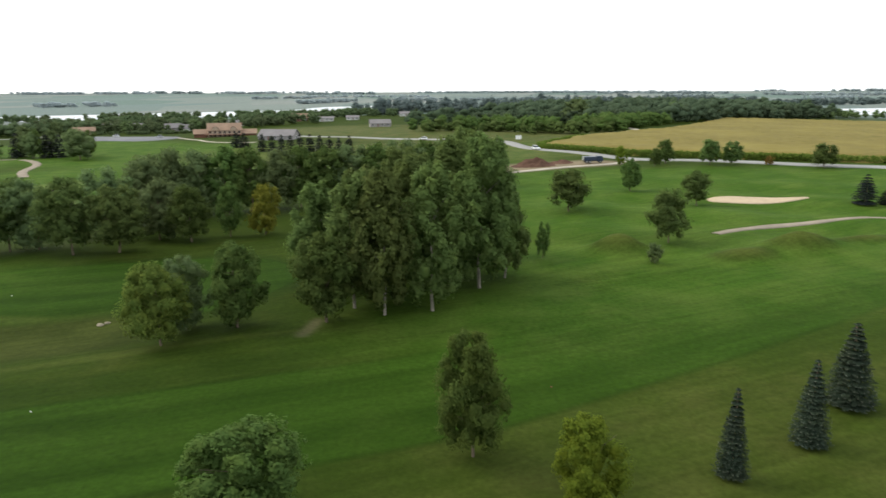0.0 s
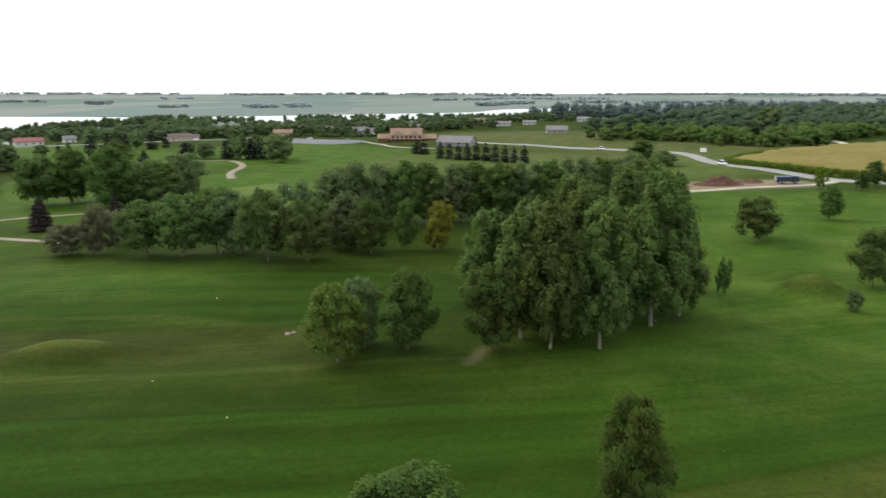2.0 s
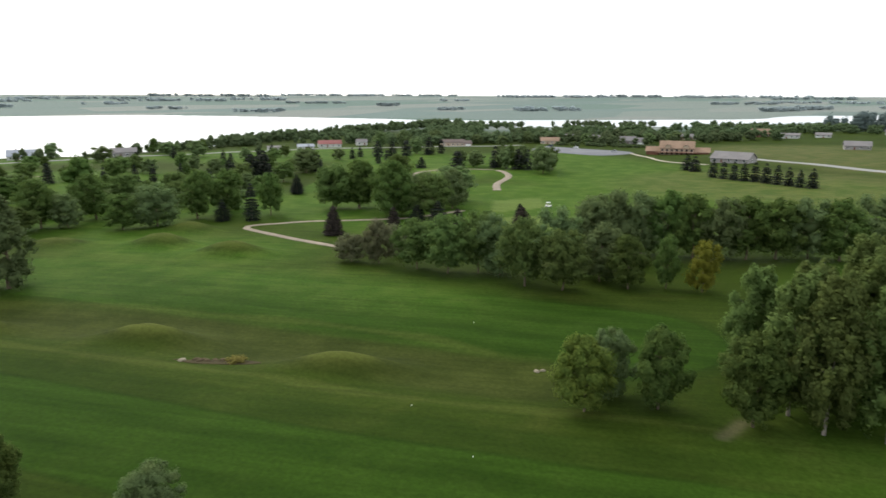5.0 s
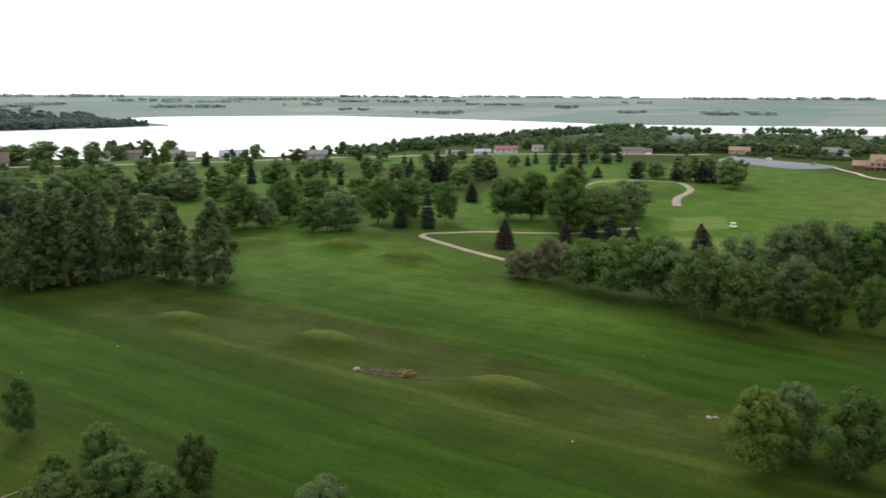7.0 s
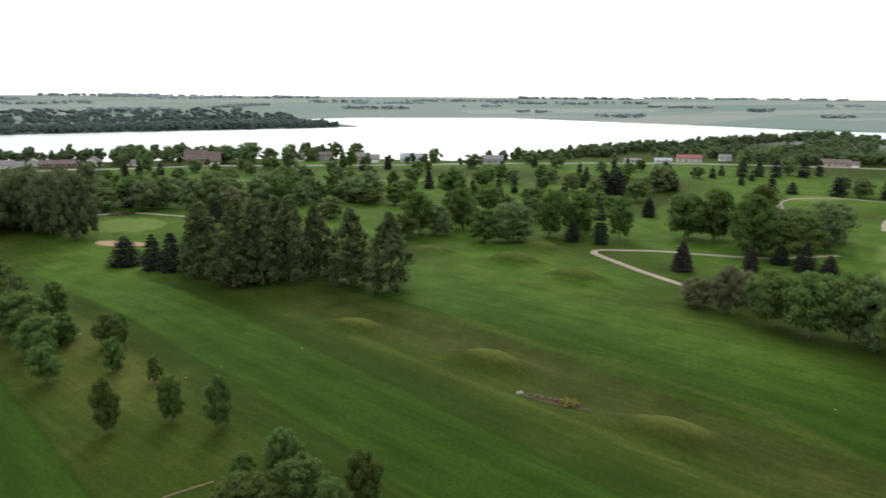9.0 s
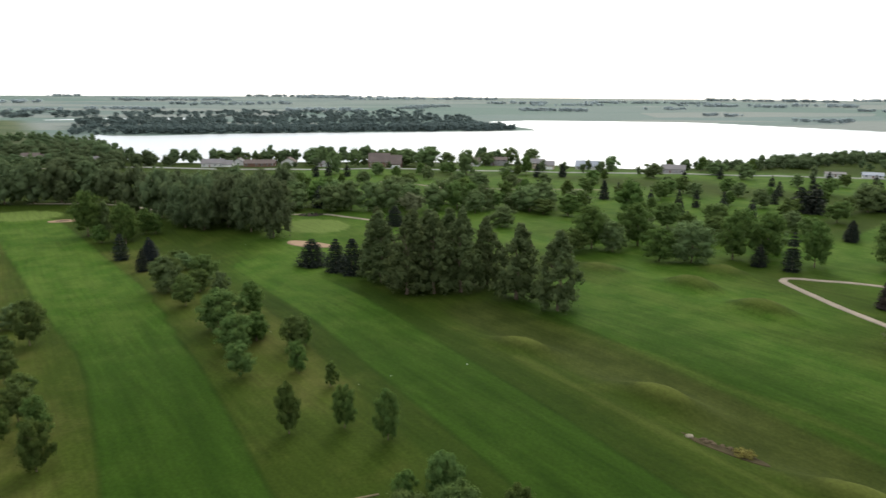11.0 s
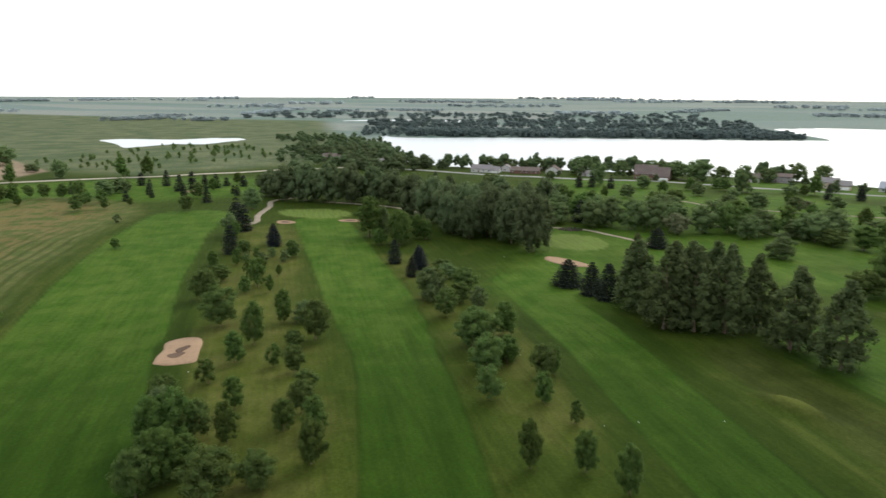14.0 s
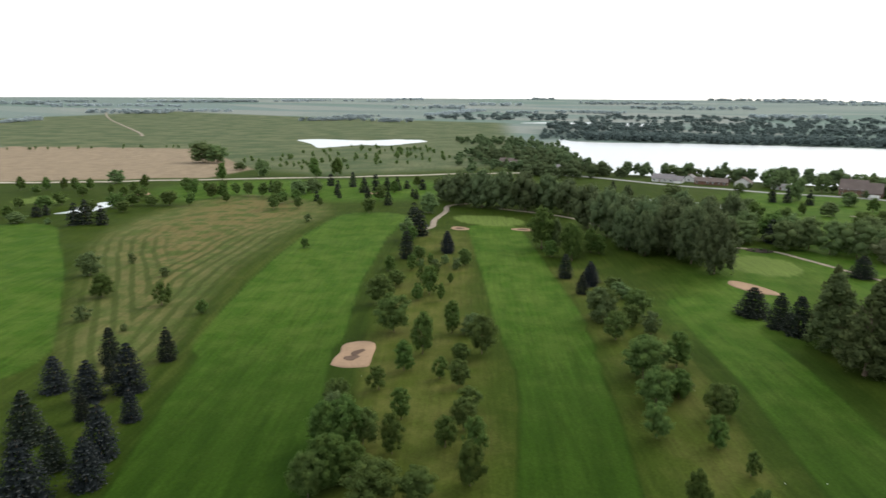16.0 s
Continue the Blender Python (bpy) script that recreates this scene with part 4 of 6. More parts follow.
plant("poplar", 1.5, 113.6, 22.4, 10.9)
plant("poplar", -11.1, 102.7, 18.9, 10.0)
plant("poplar", 4.1, 127.1, 23.0, 10.5)
plant("poplar", -7.5, 114.4, 21.0, 10.0)
plant("sapling", 17.7, 121.8, 6.6, 2.9)
plant("bush", 36.1, 116.6, 3.6, 2.8)
plant("maple", 42.7, 130.1, 10.2, 8.4)
plant("maple", 29.4, 163.0, 9.8, 10.0)
plant("maple", 61.0, 167.3, 8.4, 7.3)
plant("ash", 51.5, 192.1, 8.7, 6.8)
plant("goldsapling", 61.5, 244.1, 7.2, 4.1)
plant("ash", 78.4, 248.2, 8.5, 6.7)
plant("ash", 72.5, 240.5, 6.3, 4.5)
plant("maple", 91.7, 241.9, 8.7, 7.5)
plant("maple", 98.6, 240.7, 8.0, 7.2)
plant("maple", 124.3, 229.6, 7.9, 8.9)
plant("redbush", 110.6, 238.5, 3.2, 3.4)
plant("bluespruce", 98.0, 161.5, 7.5, 6.2)
plant("spruce", 103.0, 162.1, 3.6, 3.8)
plant("amber", -38.6, 150.1, 11.0, 7.3)
plant("ash", -45.9, 148.9, 11.9, 5.7)
plant("ash", -52.6, 144.2, 12.0, 9.1)
plant("darkmaple", -60.4, 147.1, 13.2, 11.2)
plant("maple", -64.4, 136.4, 13.5, 11.9)
plant("maple", -73.3, 135.8, 15.3, 12.5)
plant("darkmaple", -83.7, 142.2, 14.8, 11.6)
plant("maple", -89.4, 141.6, 15.3, 12.1)
plant("maple", -96.0, 138.0, 14.6, 13.5)
plant("maple", -105.5, 138.3, 13.0, 12.1)
plant("darkmaple", -75.4, 154.5, 14.9, 13.4)
plant("darkmaple", -71.5, 166.8, 16.4, 13.7)
plant("darkmaple", -68.7, 176.4, 17.6, 14.7)
plant("darkmaple", -62.3, 178.9, 16.6, 13.2)
plant("ash", -56.2, 181.1, 17.1, 12.4)
plant("ash", -49.9, 181.8, 16.4, 12.3)
plant("darkmaple", -44.1, 184.1, 15.6, 12.7)
plant("ash", -37.9, 186.2, 16.0, 12.4)
plant("ash", -31.6, 189.3, 15.5, 13.3)
plant("darkmaple", -24.8, 193.1, 15.2, 13.5)
plant("ash", -17.9, 193.3, 15.3, 13.5)
plant("darkmaple", -12.0, 202.8, 15.5, 14.1)
plant("ash", -6.1, 209.3, 14.6, 13.7)
plant("darkmaple", 1.2, 213.8, 15.8, 15.7)
plant("ash", 7.9, 215.9, 13.7, 15.0)
plant("crab", -125.3, 135.5, 7.6, 9.4)
plant("crab", -117.8, 137.8, 11.7, 9.0)
plant("crab", -121.4, 149.3, 8.6, 7.9)
plant("redspruce", -154.8, 159.2, 9.1, 6.9)
plant("maple", -194.8, 200.4, 16.7, 15.4)
plant("ash", -187.8, 207.9, 19.0, 14.5)
plant("ash", -159.9, 194.8, 20.6, 15.9)
plant("maple", -145.8, 199.7, 15.5, 15.7)
plant("darkmaple", -152.6, 222.3, 15.1, 13.1)
plant("spruce", -240.8, 224.7, 8.8, 6.4)
plant("spruce", -313.2, 257.9, 12.6, 11.1)
plant("spruce", -310.3, 264.7, 14.5, 11.2)
plant("spruce", -305.5, 256.1, 11.8, 9.6)
plant("darkmaple", -298.5, 286.0, 14.1, 16.7)
plant("spruce", -301.3, 296.4, 12.2, 7.5)
plant("spruce", -122.7, 222.0, 5.0, 3.9)
plant("spruce", -241.2, 356.5, 10.9, 9.7)
plant("darkmaple", -230.0, 361.1, 10.2, 11.7)
plant("spruce", -220.4, 366.4, 13.5, 8.3)
plant("darkmaple", -211.0, 363.6, 13.3, 11.5)
plant("spruce", -204.9, 366.6, 12.7, 8.1)
plant("spruce", -199.2, 368.7, 12.3, 7.4)
plant("darkmaple", -181.5, 353.5, 15.1, 16.7)
plant("ash", 10.6, 333.6, 10.9, 16.0)
plant("darkmaple", 18.8, 317.0, 7.0, 11.8)
plant("spruce", -114.7, 395.0, 8.6, 7.0)
plant("spruce", -109.1, 390.3, 8.5, 6.5)
plant("spruce", -94.3, 370.3, 9.4, 5.3)
plant("spruce", -88.4, 366.7, 9.3, 5.2)
plant("spruce", -82.6, 363.0, 9.4, 5.1)
plant("spruce", -77.5, 361.6, 9.3, 5.4)
plant("spruce", -72.4, 360.1, 9.5, 5.3)
plant("spruce", -66.7, 356.2, 9.6, 5.8)
plant("spruce", -61.0, 352.3, 9.2, 5.2)
plant("spruce", -55.6, 348.2, 8.8, 5.1)
plant("spruce", -50.4, 344.1, 8.1, 4.5)
plant("spruce", -45.1, 342.1, 9.0, 5.5)
plant("plume", -171.7, 70.6, 21.7, 13.3)
plant("plume", -185.4, 63.4, 21.9, 15.0)
plant("plume", -195.7, 49.7, 24.5, 14.1)
plant("plume", -195.3, 41.6, 23.5, 15.0)
plant("plume", -195.8, 33.6, 24.3, 15.2)
plant("plume", -211.2, 28.6, 22.3, 15.2)
plant("plume", -213.2, 41.4, 22.4, 15.1)
plant("plume", -210.1, 49.4, 22.8, 13.4)
plant("plume", -223.7, 28.6, 21.8, 12.4)
plant("plume", -202.3, 59.6, 21.4, 12.5)
plant("spruce", -224.5, 20.5, 13.1, 9.6)
plant("spruce", -230.4, 15.6, 11.8, 8.3)
plant("spruce", -241.6, 8.2, 10.0, 11.1)
plant("ash", -247.4, 113.8, 16.7, 15.0)
plant("darkmaple", -241.0, 119.6, 11.6, 10.9)
plant("ash", -248.8, 133.8, 16.3, 15.6)
plant("ash", -223.3, 129.1, 12.1, 13.0)
plant("darkmaple", -218.7, 138.9, 15.1, 17.3)
plant("ash", -220.9, 156.7, 17.9, 14.5)
plant("ash", -217.9, 168.2, 17.2, 13.4)
plant("spruce", -199.5, 164.1, 14.3, 6.3)
plant("ash", -202.6, 175.5, 15.9, 10.0)
plant("spruce", -208.8, 158.6, 8.2, 6.4)
plant("bluespruce", -267.9, 166.4, 10.2, 6.6)
plant("spruce", -237.7, 221.7, 9.4, 6.0)
plant("redspruce", -155.0, 159.5, 9.8, 7.3)
plant("redspruce", -145.9, 178.4, 7.9, 5.3)
plant("spruce", -136.9, 190.9, 8.6, 7.3)
plant("redspruce", -132.1, 195.7, 5.7, 5.4)
plant("redspruce", -111.4, 203.0, 7.2, 7.2)
plant("spruce", -147.3, 193.1, 6.3, 6.3)
plant("maple", -193.0, 200.5, 17.5, 16.7)
plant("ash", -185.6, 206.0, 18.8, 14.8)
plant("ash", -179.1, 221.7, 20.3, 16.2)
plant("darkmaple", -162.0, 199.5, 16.1, 14.6)
plant("darkmaple", -164.0, 219.8, 14.2, 16.0)
plant("darkmaple", -165.9, 239.4, 14.4, 19.4)
plant("spruce", -305.0, 252.5, 13.6, 8.9)
plant("spruce", -301.0, 257.4, 14.5, 8.9)
plant("maple", -304.5, 290.7, 13.9, 15.3)
plant("spruce", -297.4, 295.6, 10.2, 5.1)
plant("ash", -317.4, 166.5, 17.8, 17.4)
plant("spruce", -333.3, 211.3, 9.8, 4.5)
plant("spruce", -340.4, 188.8, 9.4, 4.4)
plant("spruce", -333.2, 201.2, 10.3, 4.4)
plant("spruce", -326.8, 223.4, 9.9, 4.8)
plant("spruce", -370.1, 175.9, 11.4, 6.6)
plant("spruce", -335.5, 260.1, 8.1, 5.5)
plant("crab", -342.2, 60.3, 10.9, 12.9)
plant("ash", -375.9, 16.9, 14.6, 15.2)
plant("darkmaple", -369.9, 24.4, 14.9, 13.8)
plant("darkmaple", -360.6, 32.1, 15.7, 14.1)
plant("darkmaple", -354.3, 40.1, 15.7, 15.0)
plant("darkmaple", -350.8, 50.2, 16.8, 15.5)
plant("darkmaple", -359.7, 62.7, 13.0, 13.6)
plant("darkmaple", -348.3, 73.2, 13.9, 14.4)
plant("maple", -348.3, 84.9, 15.2, 14.5)
plant("darkmaple", -336.2, 91.4, 11.8, 11.8)
plant("darkmaple", -300.2, 94.2, 9.1, 13.3)
plant("darkmaple", -344.3, 116.0, 9.1, 14.1)
plant("maple", -326.8, 123.6, 7.7, 14.1)
plant("ash", -321.0, 134.3, 11.1, 14.1)
plant("darkmaple", -351.6, 152.1, 8.5, 15.5)
plant("darkmaple", -386.4, 138.0, 7.0, 15.2)
plant("maple", -350.6, 104.7, 8.5, 13.0)
plant("ash", -370.8, 189.0, 8.3, 12.1)
plant("maple", -401.1, 179.2, 9.0, 12.7)
plant("spruce", -334.6, 391.5, 11.8, 8.3)
plant("spruce", -327.3, 399.4, 11.0, 7.5)
plant("spruce", -320.5, 407.1, 12.5, 8.3)
plant("darkmaple", -324.1, 423.8, 12.4, 12.9)
plant("spruce", -310.3, 421.2, 13.3, 8.4)
plant("spruce", -310.7, 437.0, 11.9, 6.0)
plant("spruce", -261.4, 346.8, 6.9, 7.0)
plant("bluespruce", -289.6, -118.0, 9.9, 6.9)
plant("maple", -267.2, -101.1, 7.1, 6.1)
plant("maple", -216.4, -34.9, 10.2, 10.5)
plant("maple", -197.3, -27.4, 8.6, 7.6)
plant("maple", -222.3, -25.2, 8.9, 8.8)
plant("maple", -169.9, -16.1, 10.7, 9.4)
plant("ash", -181.2, -9.5, 9.6, 7.0)
plant("maple", -152.5, -11.1, 9.5, 8.0)
plant("ash", -160.8, -7.2, 7.0, 5.4)
plant("maple", -138.1, -9.3, 7.5, 6.2)
plant("maple", -153.3, 1.5, 7.8, 6.8)
plant("sapling", -139.5, 1.5, 6.6, 4.3)
plant("sapling", -130.1, 7.8, 5.0, 3.4)
plant("ash", -110.7, -0.0, 8.9, 4.1)
plant("ash", -110.9, 9.0, 7.7, 4.2)
plant("ash", -104.8, 15.5, 8.5, 4.4)
plant("ash", -89.6, 21.7, 5.0, 5.0)
plant("pine", -341.0, -47.1, 22.8, 18.4)
plant("pine", -330.7, -35.8, 23.3, 17.8)
plant("pine", -320.7, -25.4, 23.2, 17.7)
plant("pine", -308.6, -15.3, 23.9, 17.1)
plant("pine", -293.5, -5.6, 24.5, 17.2)
plant("pine", -354.2, -58.6, 23.9, 18.0)
plant("pine", -371.3, -71.5, 23.7, 18.4)
plant("pine", -417.1, -162.3, 22.5, 21.7)
plant("pine", -414.5, -147.4, 24.0, 22.0)
plant("pine", -412.2, -132.6, 24.6, 21.7)
plant("pine", -412.5, -118.7, 23.8, 20.8)
plant("pine", -416.3, -105.5, 22.8, 20.1)
plant("pine", -407.3, -90.8, 21.7, 19.6)
plant("pine", -432.6, -177.8, 18.0, 18.9)
plant("maple", -178.4, -87.9, 11.6, 10.6)
plant("maple", -202.5, -105.6, 10.1, 9.4)
plant("ash", -165.0, -72.5, 11.6, 7.0)
plant("ash", -184.7, -72.2, 9.9, 5.3)
plant("maple", -171.6, -58.2, 11.0, 8.5)
plant("darkmaple", -185.9, -67.0, 6.3, 6.9)
plant("ash", -152.1, -71.6, 7.9, 5.4)
plant("maple", -163.3, -60.9, 5.2, 5.3)
plant("sapling", -150.7, -61.3, 5.8, 4.2)
plant("maple", -147.2, -54.9, 6.7, 5.6)
plant("sapling", -138.5, -71.4, 5.8, 5.6)
plant("maple", -127.6, -76.1, 6.1, 5.9)
plant("ash", -125.8, -59.2, 7.2, 4.6)
plant("maple", -135.3, -48.0, 5.4, 5.7)
plant("maple", -125.7, -45.2, 6.9, 5.4)
plant("ash", -117.6, -39.5, 7.6, 5.1)
plant("ash", -106.3, -36.4, 8.2, 5.3)
plant("ash", -117.5, -45.7, 6.6, 4.7)
plant("ash", -108.5, -62.7, 11.6, 7.2)
plant("ash", -108.7, -67.0, 9.6, 5.9)
plant("maple", -111.8, -60.4, 8.1, 6.5)
plant("ash", -111.7, -54.1, 8.2, 4.6)
plant("ash", -97.1, -59.2, 9.7, 7.5)
plant("maple", -94.9, -48.9, 8.1, 9.1)
plant("maple", -98.0, -42.4, 6.3, 6.7)
plant("ash", -100.5, -56.4, 7.0, 6.3)
plant("sapling", -249.6, -126.3, 5.4, 3.9)
plant("bluespruce", -285.3, -115.8, 10.5, 5.8)
plant("maple", -266.3, -100.2, 6.7, 4.9)
plant("spruce", -269.8, -128.5, 14.1, 7.3)
plant("spruce", -316.4, -143.5, 13.4, 7.9)
plant("darkmaple", -304.8, -145.7, 10.8, 7.7)
plant("spruce", -343.1, -160.0, 12.4, 8.6)
plant("darkmaple", -378.9, -167.2, 12.8, 11.4)
plant("sapling", -224.7, -97.5, 8.3, 4.8)
plant("sapling", -235.4, -105.6, 6.5, 4.2)
plant("sapling", -244.1, -103.8, 5.8, 3.9)
plant("sapling", -211.9, -96.3, 6.3, 4.6)
plant("sapling", -238.4, -95.1, 4.3, 2.7)
plant("sapling", -252.0, -117.3, 6.5, 5.0)
plant("sapling", -215.5, -89.1, 6.4, 3.1)
plant("sapling", -262.1, -113.8, 5.3, 3.3)
plant("spruce", -264.6, -58.1, 10.5, 6.0)
plant("bluespruce", -256.6, -47.0, 9.9, 6.4)
plant("ash", -311.9, -80.6, 18.9, 13.1)
plant("spruce", -329.7, -78.0, 11.8, 6.6)
plant("ash", -293.6, -62.2, 15.6, 7.3)
plant("ash", -312.1, -58.1, 10.8, 7.2)
plant("bluespruce", -109.7, -141.0, 9.3, 7.9)
plant("spruce", -135.7, -132.4, 9.6, 6.1)
plant("spruce", -128.3, -144.2, 10.6, 6.5)
plant("bluespruce", -116.2, -124.8, 12.7, 9.0)
plant("bluespruce", -109.0, -129.4, 10.0, 8.4)
plant("bluespruce", -104.5, -111.9, 7.9, 5.3)
plant("spruce", -89.2, -123.1, 11.7, 8.5)
plant("bluespruce", -90.3, -104.3, 12.2, 7.8)
plant("spruce", -84.0, -109.0, 8.9, 5.8)
plant("bluespruce", -82.1, -98.3, 10.1, 7.3)
plant("bluespruce", -74.2, -104.0, 12.3, 10.1)
plant("spruce", -118.7, -133.3, 6.6, 4.9)
plant("spruce", -101.0, -121.8, 6.6, 4.4)
plant("darkmaple", -192.5, -226.4, 9.4, 9.7)
plant("ash", -172.6, -197.8, 8.2, 8.2)
plant("sapling", -173.0, -171.0, 7.9, 7.2)
plant("bush", -150.3, -180.2, 5.1, 5.5)
plant("bush", -214.3, -227.6, 4.6, 3.8)
plant("bush", -202.7, -198.8, 3.8, 4.0)
plant("bush", -259.8, -335.7, 4.0, 4.5)
plant("bush", -325.4, -216.3, 4.7, 4.7)
plant("sapling", -268.0, -179.3, 5.0, 4.5)
plant("sapling", -171.6, -153.1, 4.5, 4.6)
plant("bush", -148.1, -161.0, 2.4, 2.4)
plant("spruce", -264.7, -321.5, 12.4, 8.4)
plant("spruce", -268.4, -317.9, 14.2, 8.4)
plant("spruce", -270.9, -309.3, 10.9, 7.0)
plant("spruce", -274.5, -363.6, 7.7, 6.3)
plant("spruce", -280.5, -363.5, 6.2, 4.8)
plant("darkmaple", -256.2, -354.9, 6.5, 11.4)
plant("maple", -353.3, -259.4, 10.0, 9.6)
plant("maple", -362.1, -247.9, 7.7, 6.7)
plant("maple", -376.4, -241.2, 5.0, 4.7)
plant("maple", -364.5, -199.8, 9.4, 8.7)
plant("spruce", -399.1, -205.2, 9.4, 6.2)
plant("spruce", -470.4, -272.6, 12.1, 6.6)
plant("spruce", -446.7, -249.4, 11.9, 7.8)
plant("spruce", -460.1, -247.4, 13.4, 7.2)
plant("spruce", -463.1, -239.5, 10.0, 7.1)
plant("spruce", -466.0, -232.6, 10.4, 7.1)
plant("spruce", -477.5, -230.3, 6.8, 6.0)
plant("spruce", -477.9, -217.4, 8.9, 6.3)
plant("spruce", -467.2, -290.3, 10.5, 6.6)
plant("darkmaple", -407.6, -449.3, 11.0, 14.7)
plant("ash", -394.6, -406.7, 10.5, 7.8)
plant("maple", -315.5, -348.2, 10.0, 11.4)
plant("maple", -328.2, -347.8, 7.8, 10.1)
plant("maple", -333.1, -337.4, 7.1, 10.0)
plant("maple", -338.2, -327.6, 9.3, 11.4)
plant("maple", -343.4, -316.5, 8.6, 8.3)
plant("ash", -347.4, -475.6, 10.2, 7.1)
plant("ash", -354.0, -457.3, 9.8, 6.5)
plant("ash", -364.1, -452.8, 8.7, 6.1)
plant("ash", -366.3, -443.9, 9.0, 6.5)
plant("ash", -372.0, -435.3, 8.7, 6.5)
plant("ash", -382.2, -348.2, 9.8, 6.7)
plant("maple", -370.5, -322.2, 10.6, 9.5)
plant("ash", -378.2, -319.3, 10.7, 8.0)
plant("maple", -395.1, -321.3, 8.7, 8.2)
plant("maple", -393.7, -310.5, 9.8, 8.1)
plant("maple", -396.2, -300.5, 10.1, 9.6)
plant("maple", -396.0, -288.7, 12.3, 11.1)
plant("darkmaple", -411.9, -281.3, 11.0, 14.5)
plant("darkmaple", -428.2, -281.5, 10.5, 14.0)
plant("ash", -507.9, -330.3, 18.1, 13.2)
plant("ash", -529.3, -322.9, 17.1, 11.0)
plant("darkmaple", -494.8, -375.6, 14.4, 14.0)
plant("ash", -461.4, -390.8, 14.3, 9.3)
plant("darkmaple", -534.0, -431.2, 7.4, 13.8)
plant("darkmaple", -583.3, -518.7, 22.2, 31.4)
plant("darkmaple", -585.1, -501.7, 19.2, 24.8)
plant("ash", -405.0, 6.6, 15.1, 13.0)
plant("spruce", -371.9, 16.8, 12.4, 9.0)
plant("spruce", -311.2, 47.3, 9.4, 10.2)
plant("darkmaple", -658.2, -3.1, 10.9, 16.9)
plant("darkmaple", -539, 35, 17.4, 13.0)
plant("darkmaple", -514, 132, 19.3, 17.9)
plant("ash", -509, 177, 14.0, 11.2)
plant("darkmaple", -539, 122, 7.7, 11.5)
plant("spruce", -527, 21, 10.0, 5.5)
plant("spruce", -527, 30, 10.8, 5.9)
plant("spruce", -520, 43, 10.4, 5.9)
plant("spruce", -485, 177, 10.6, 5.8)
plant("spruce", -484, 196, 10.0, 5.9)
plant("spruce", -376, 179, 9.4, 5.3)
plant("darkmaple", -434, 122, 7.8, 10.8)
plant("crab", -447, 125, 4.7, 8.2)
plant("crab", -444, 150, 4.8, 9.8)
plant("darkmaple", -438, 6, 12.6, 12.6)
plant("darkmaple", -515, 164, 5.5, 15.6)
plant("darkmaple", -596, 99, 15.1, 22.3)
plant("darkmaple", -586, 115, 16.9, 23.0)
plant("darkmaple", -607, 92, 13.9, 16.7)
plant("darkmaple", -581, 131, 12.4, 17.2)
plant("darkmaple", -593, 56, 15.8, 13.4)
plant("darkmaple", -218, 368, 13.8, 9.5)
plant("ash", -209, 367, 15.0, 9.5)
plant("darkmaple", -207, 376, 13.7, 9.4)
plant("darkmaple", -193, 372, 14.7, 11.0)
plant("ash", -185, 371, 13.5, 9.8)
plant("darkmaple", -251, 375, 9.7, 10.4)
plant("darkmaple", -240, 374, 9.5, 9.2)
plant("darkmaple", -320, 303, 13.2, 10.6)
plant("ash", -331, 325, 6.5, 6.6)
plant("darkmaple", -339, 356, 7.8, 10.5)
plant("darkmaple", -347, 545, 9.3, 11.5)
plant("darkmaple", -309, 571, 11.5, 11.0)
plant("darkmaple", -258, 581, 10.2, 11.2)
plant("darkmaple", -214, 618, 10.1, 12.5)
plant("darkmaple", -199, 642, 10.3, 14.3)
plant("darkmaple", -310, 525, 9.5, 10.8)
plant("darkmaple", -381, 482, 15.5, 13.1)
plant("darkmaple", -385, 454, 14.5, 13.7)
plant("darkmaple", -383, 530, 12.5, 14.0)
plant("darkmaple", -617, 23, 15.1, 16.8)
plant("darkmaple", -606, 196, 15.5, 18.0)
plant("darkmaple", -600, 213, 15.0, 17.0)
plant("darkmaple", -615, 32, 14.7, 9.9)
plant("darkmaple", -639, 74, 13.4, 6.7)
plant("darkmaple", -623, 85, 13.7, 15.1)
plant("darkmaple", -588, 167, 11.4, 16.7)
plant("darkmaple", -620, 188, 10.1, 15.6)
plant("darkmaple", -530, 257, 12.1, 14.2)
plant("ash", -504, 321, 12.7, 11.5)
plant("darkmaple", -469, 261, 10.7, 17.2)
plant("ash", -543, 318, 9.0, 9.1)
plant("darkmaple", -477, 317, 9.9, 18.3)
plant("darkmaple", -443, 318, 12.0, 14.8)
plant("limeash", -494, 359, 10.5, 7.8)
plant("darkmaple", -653, -6, 11.0, 15.7)
plant("darkmaple", -654, -41, 10.8, 23.1)
plant("darkmaple", -663, -57, 11.7, 21.4)
plant("darkmaple", -657, -21, 9.2, 15.8)
plant("darkmaple", -314.7, -74.2, 14.4, 6.8)
plant("ash", -300.5, -64.3, 15.0, 11.5)
plant("ash", -297.1, -72.2, 7.5, 7.0)
plant("spruce", -320.1, -59.8, 8.4, 3.7)
plant("ash", -310.2, -54.0, 8.9, 6.6)
plant("bluespruce", -262.0, -47.7, 8.3, 7.0)
plant("spruce", -243.7, -47.0, 8.2, 4.9)
plant("maple", -252.7, -37.7, 5.2, 7.5)
plant("darkmaple", -212.6, -34.1, 10.7, 9.6)
plant("darkmaple", -243.5, -33.2, 5.6, 7.6)
plant("darkmaple", -232.1, -26.3, 5.2, 6.1)
plant("maple", -212.1, -25.1, 6.7, 7.4)
plant("darkmaple", -207.0, -18.9, 6.9, 5.8)
plant("maple", -173.7, -15.7, 9.4, 11.1)
plant("maple", -159.9, -11.5, 7.1, 7.1)
plant("darkmaple", -164.7, -7.3, 4.7, 6.1)
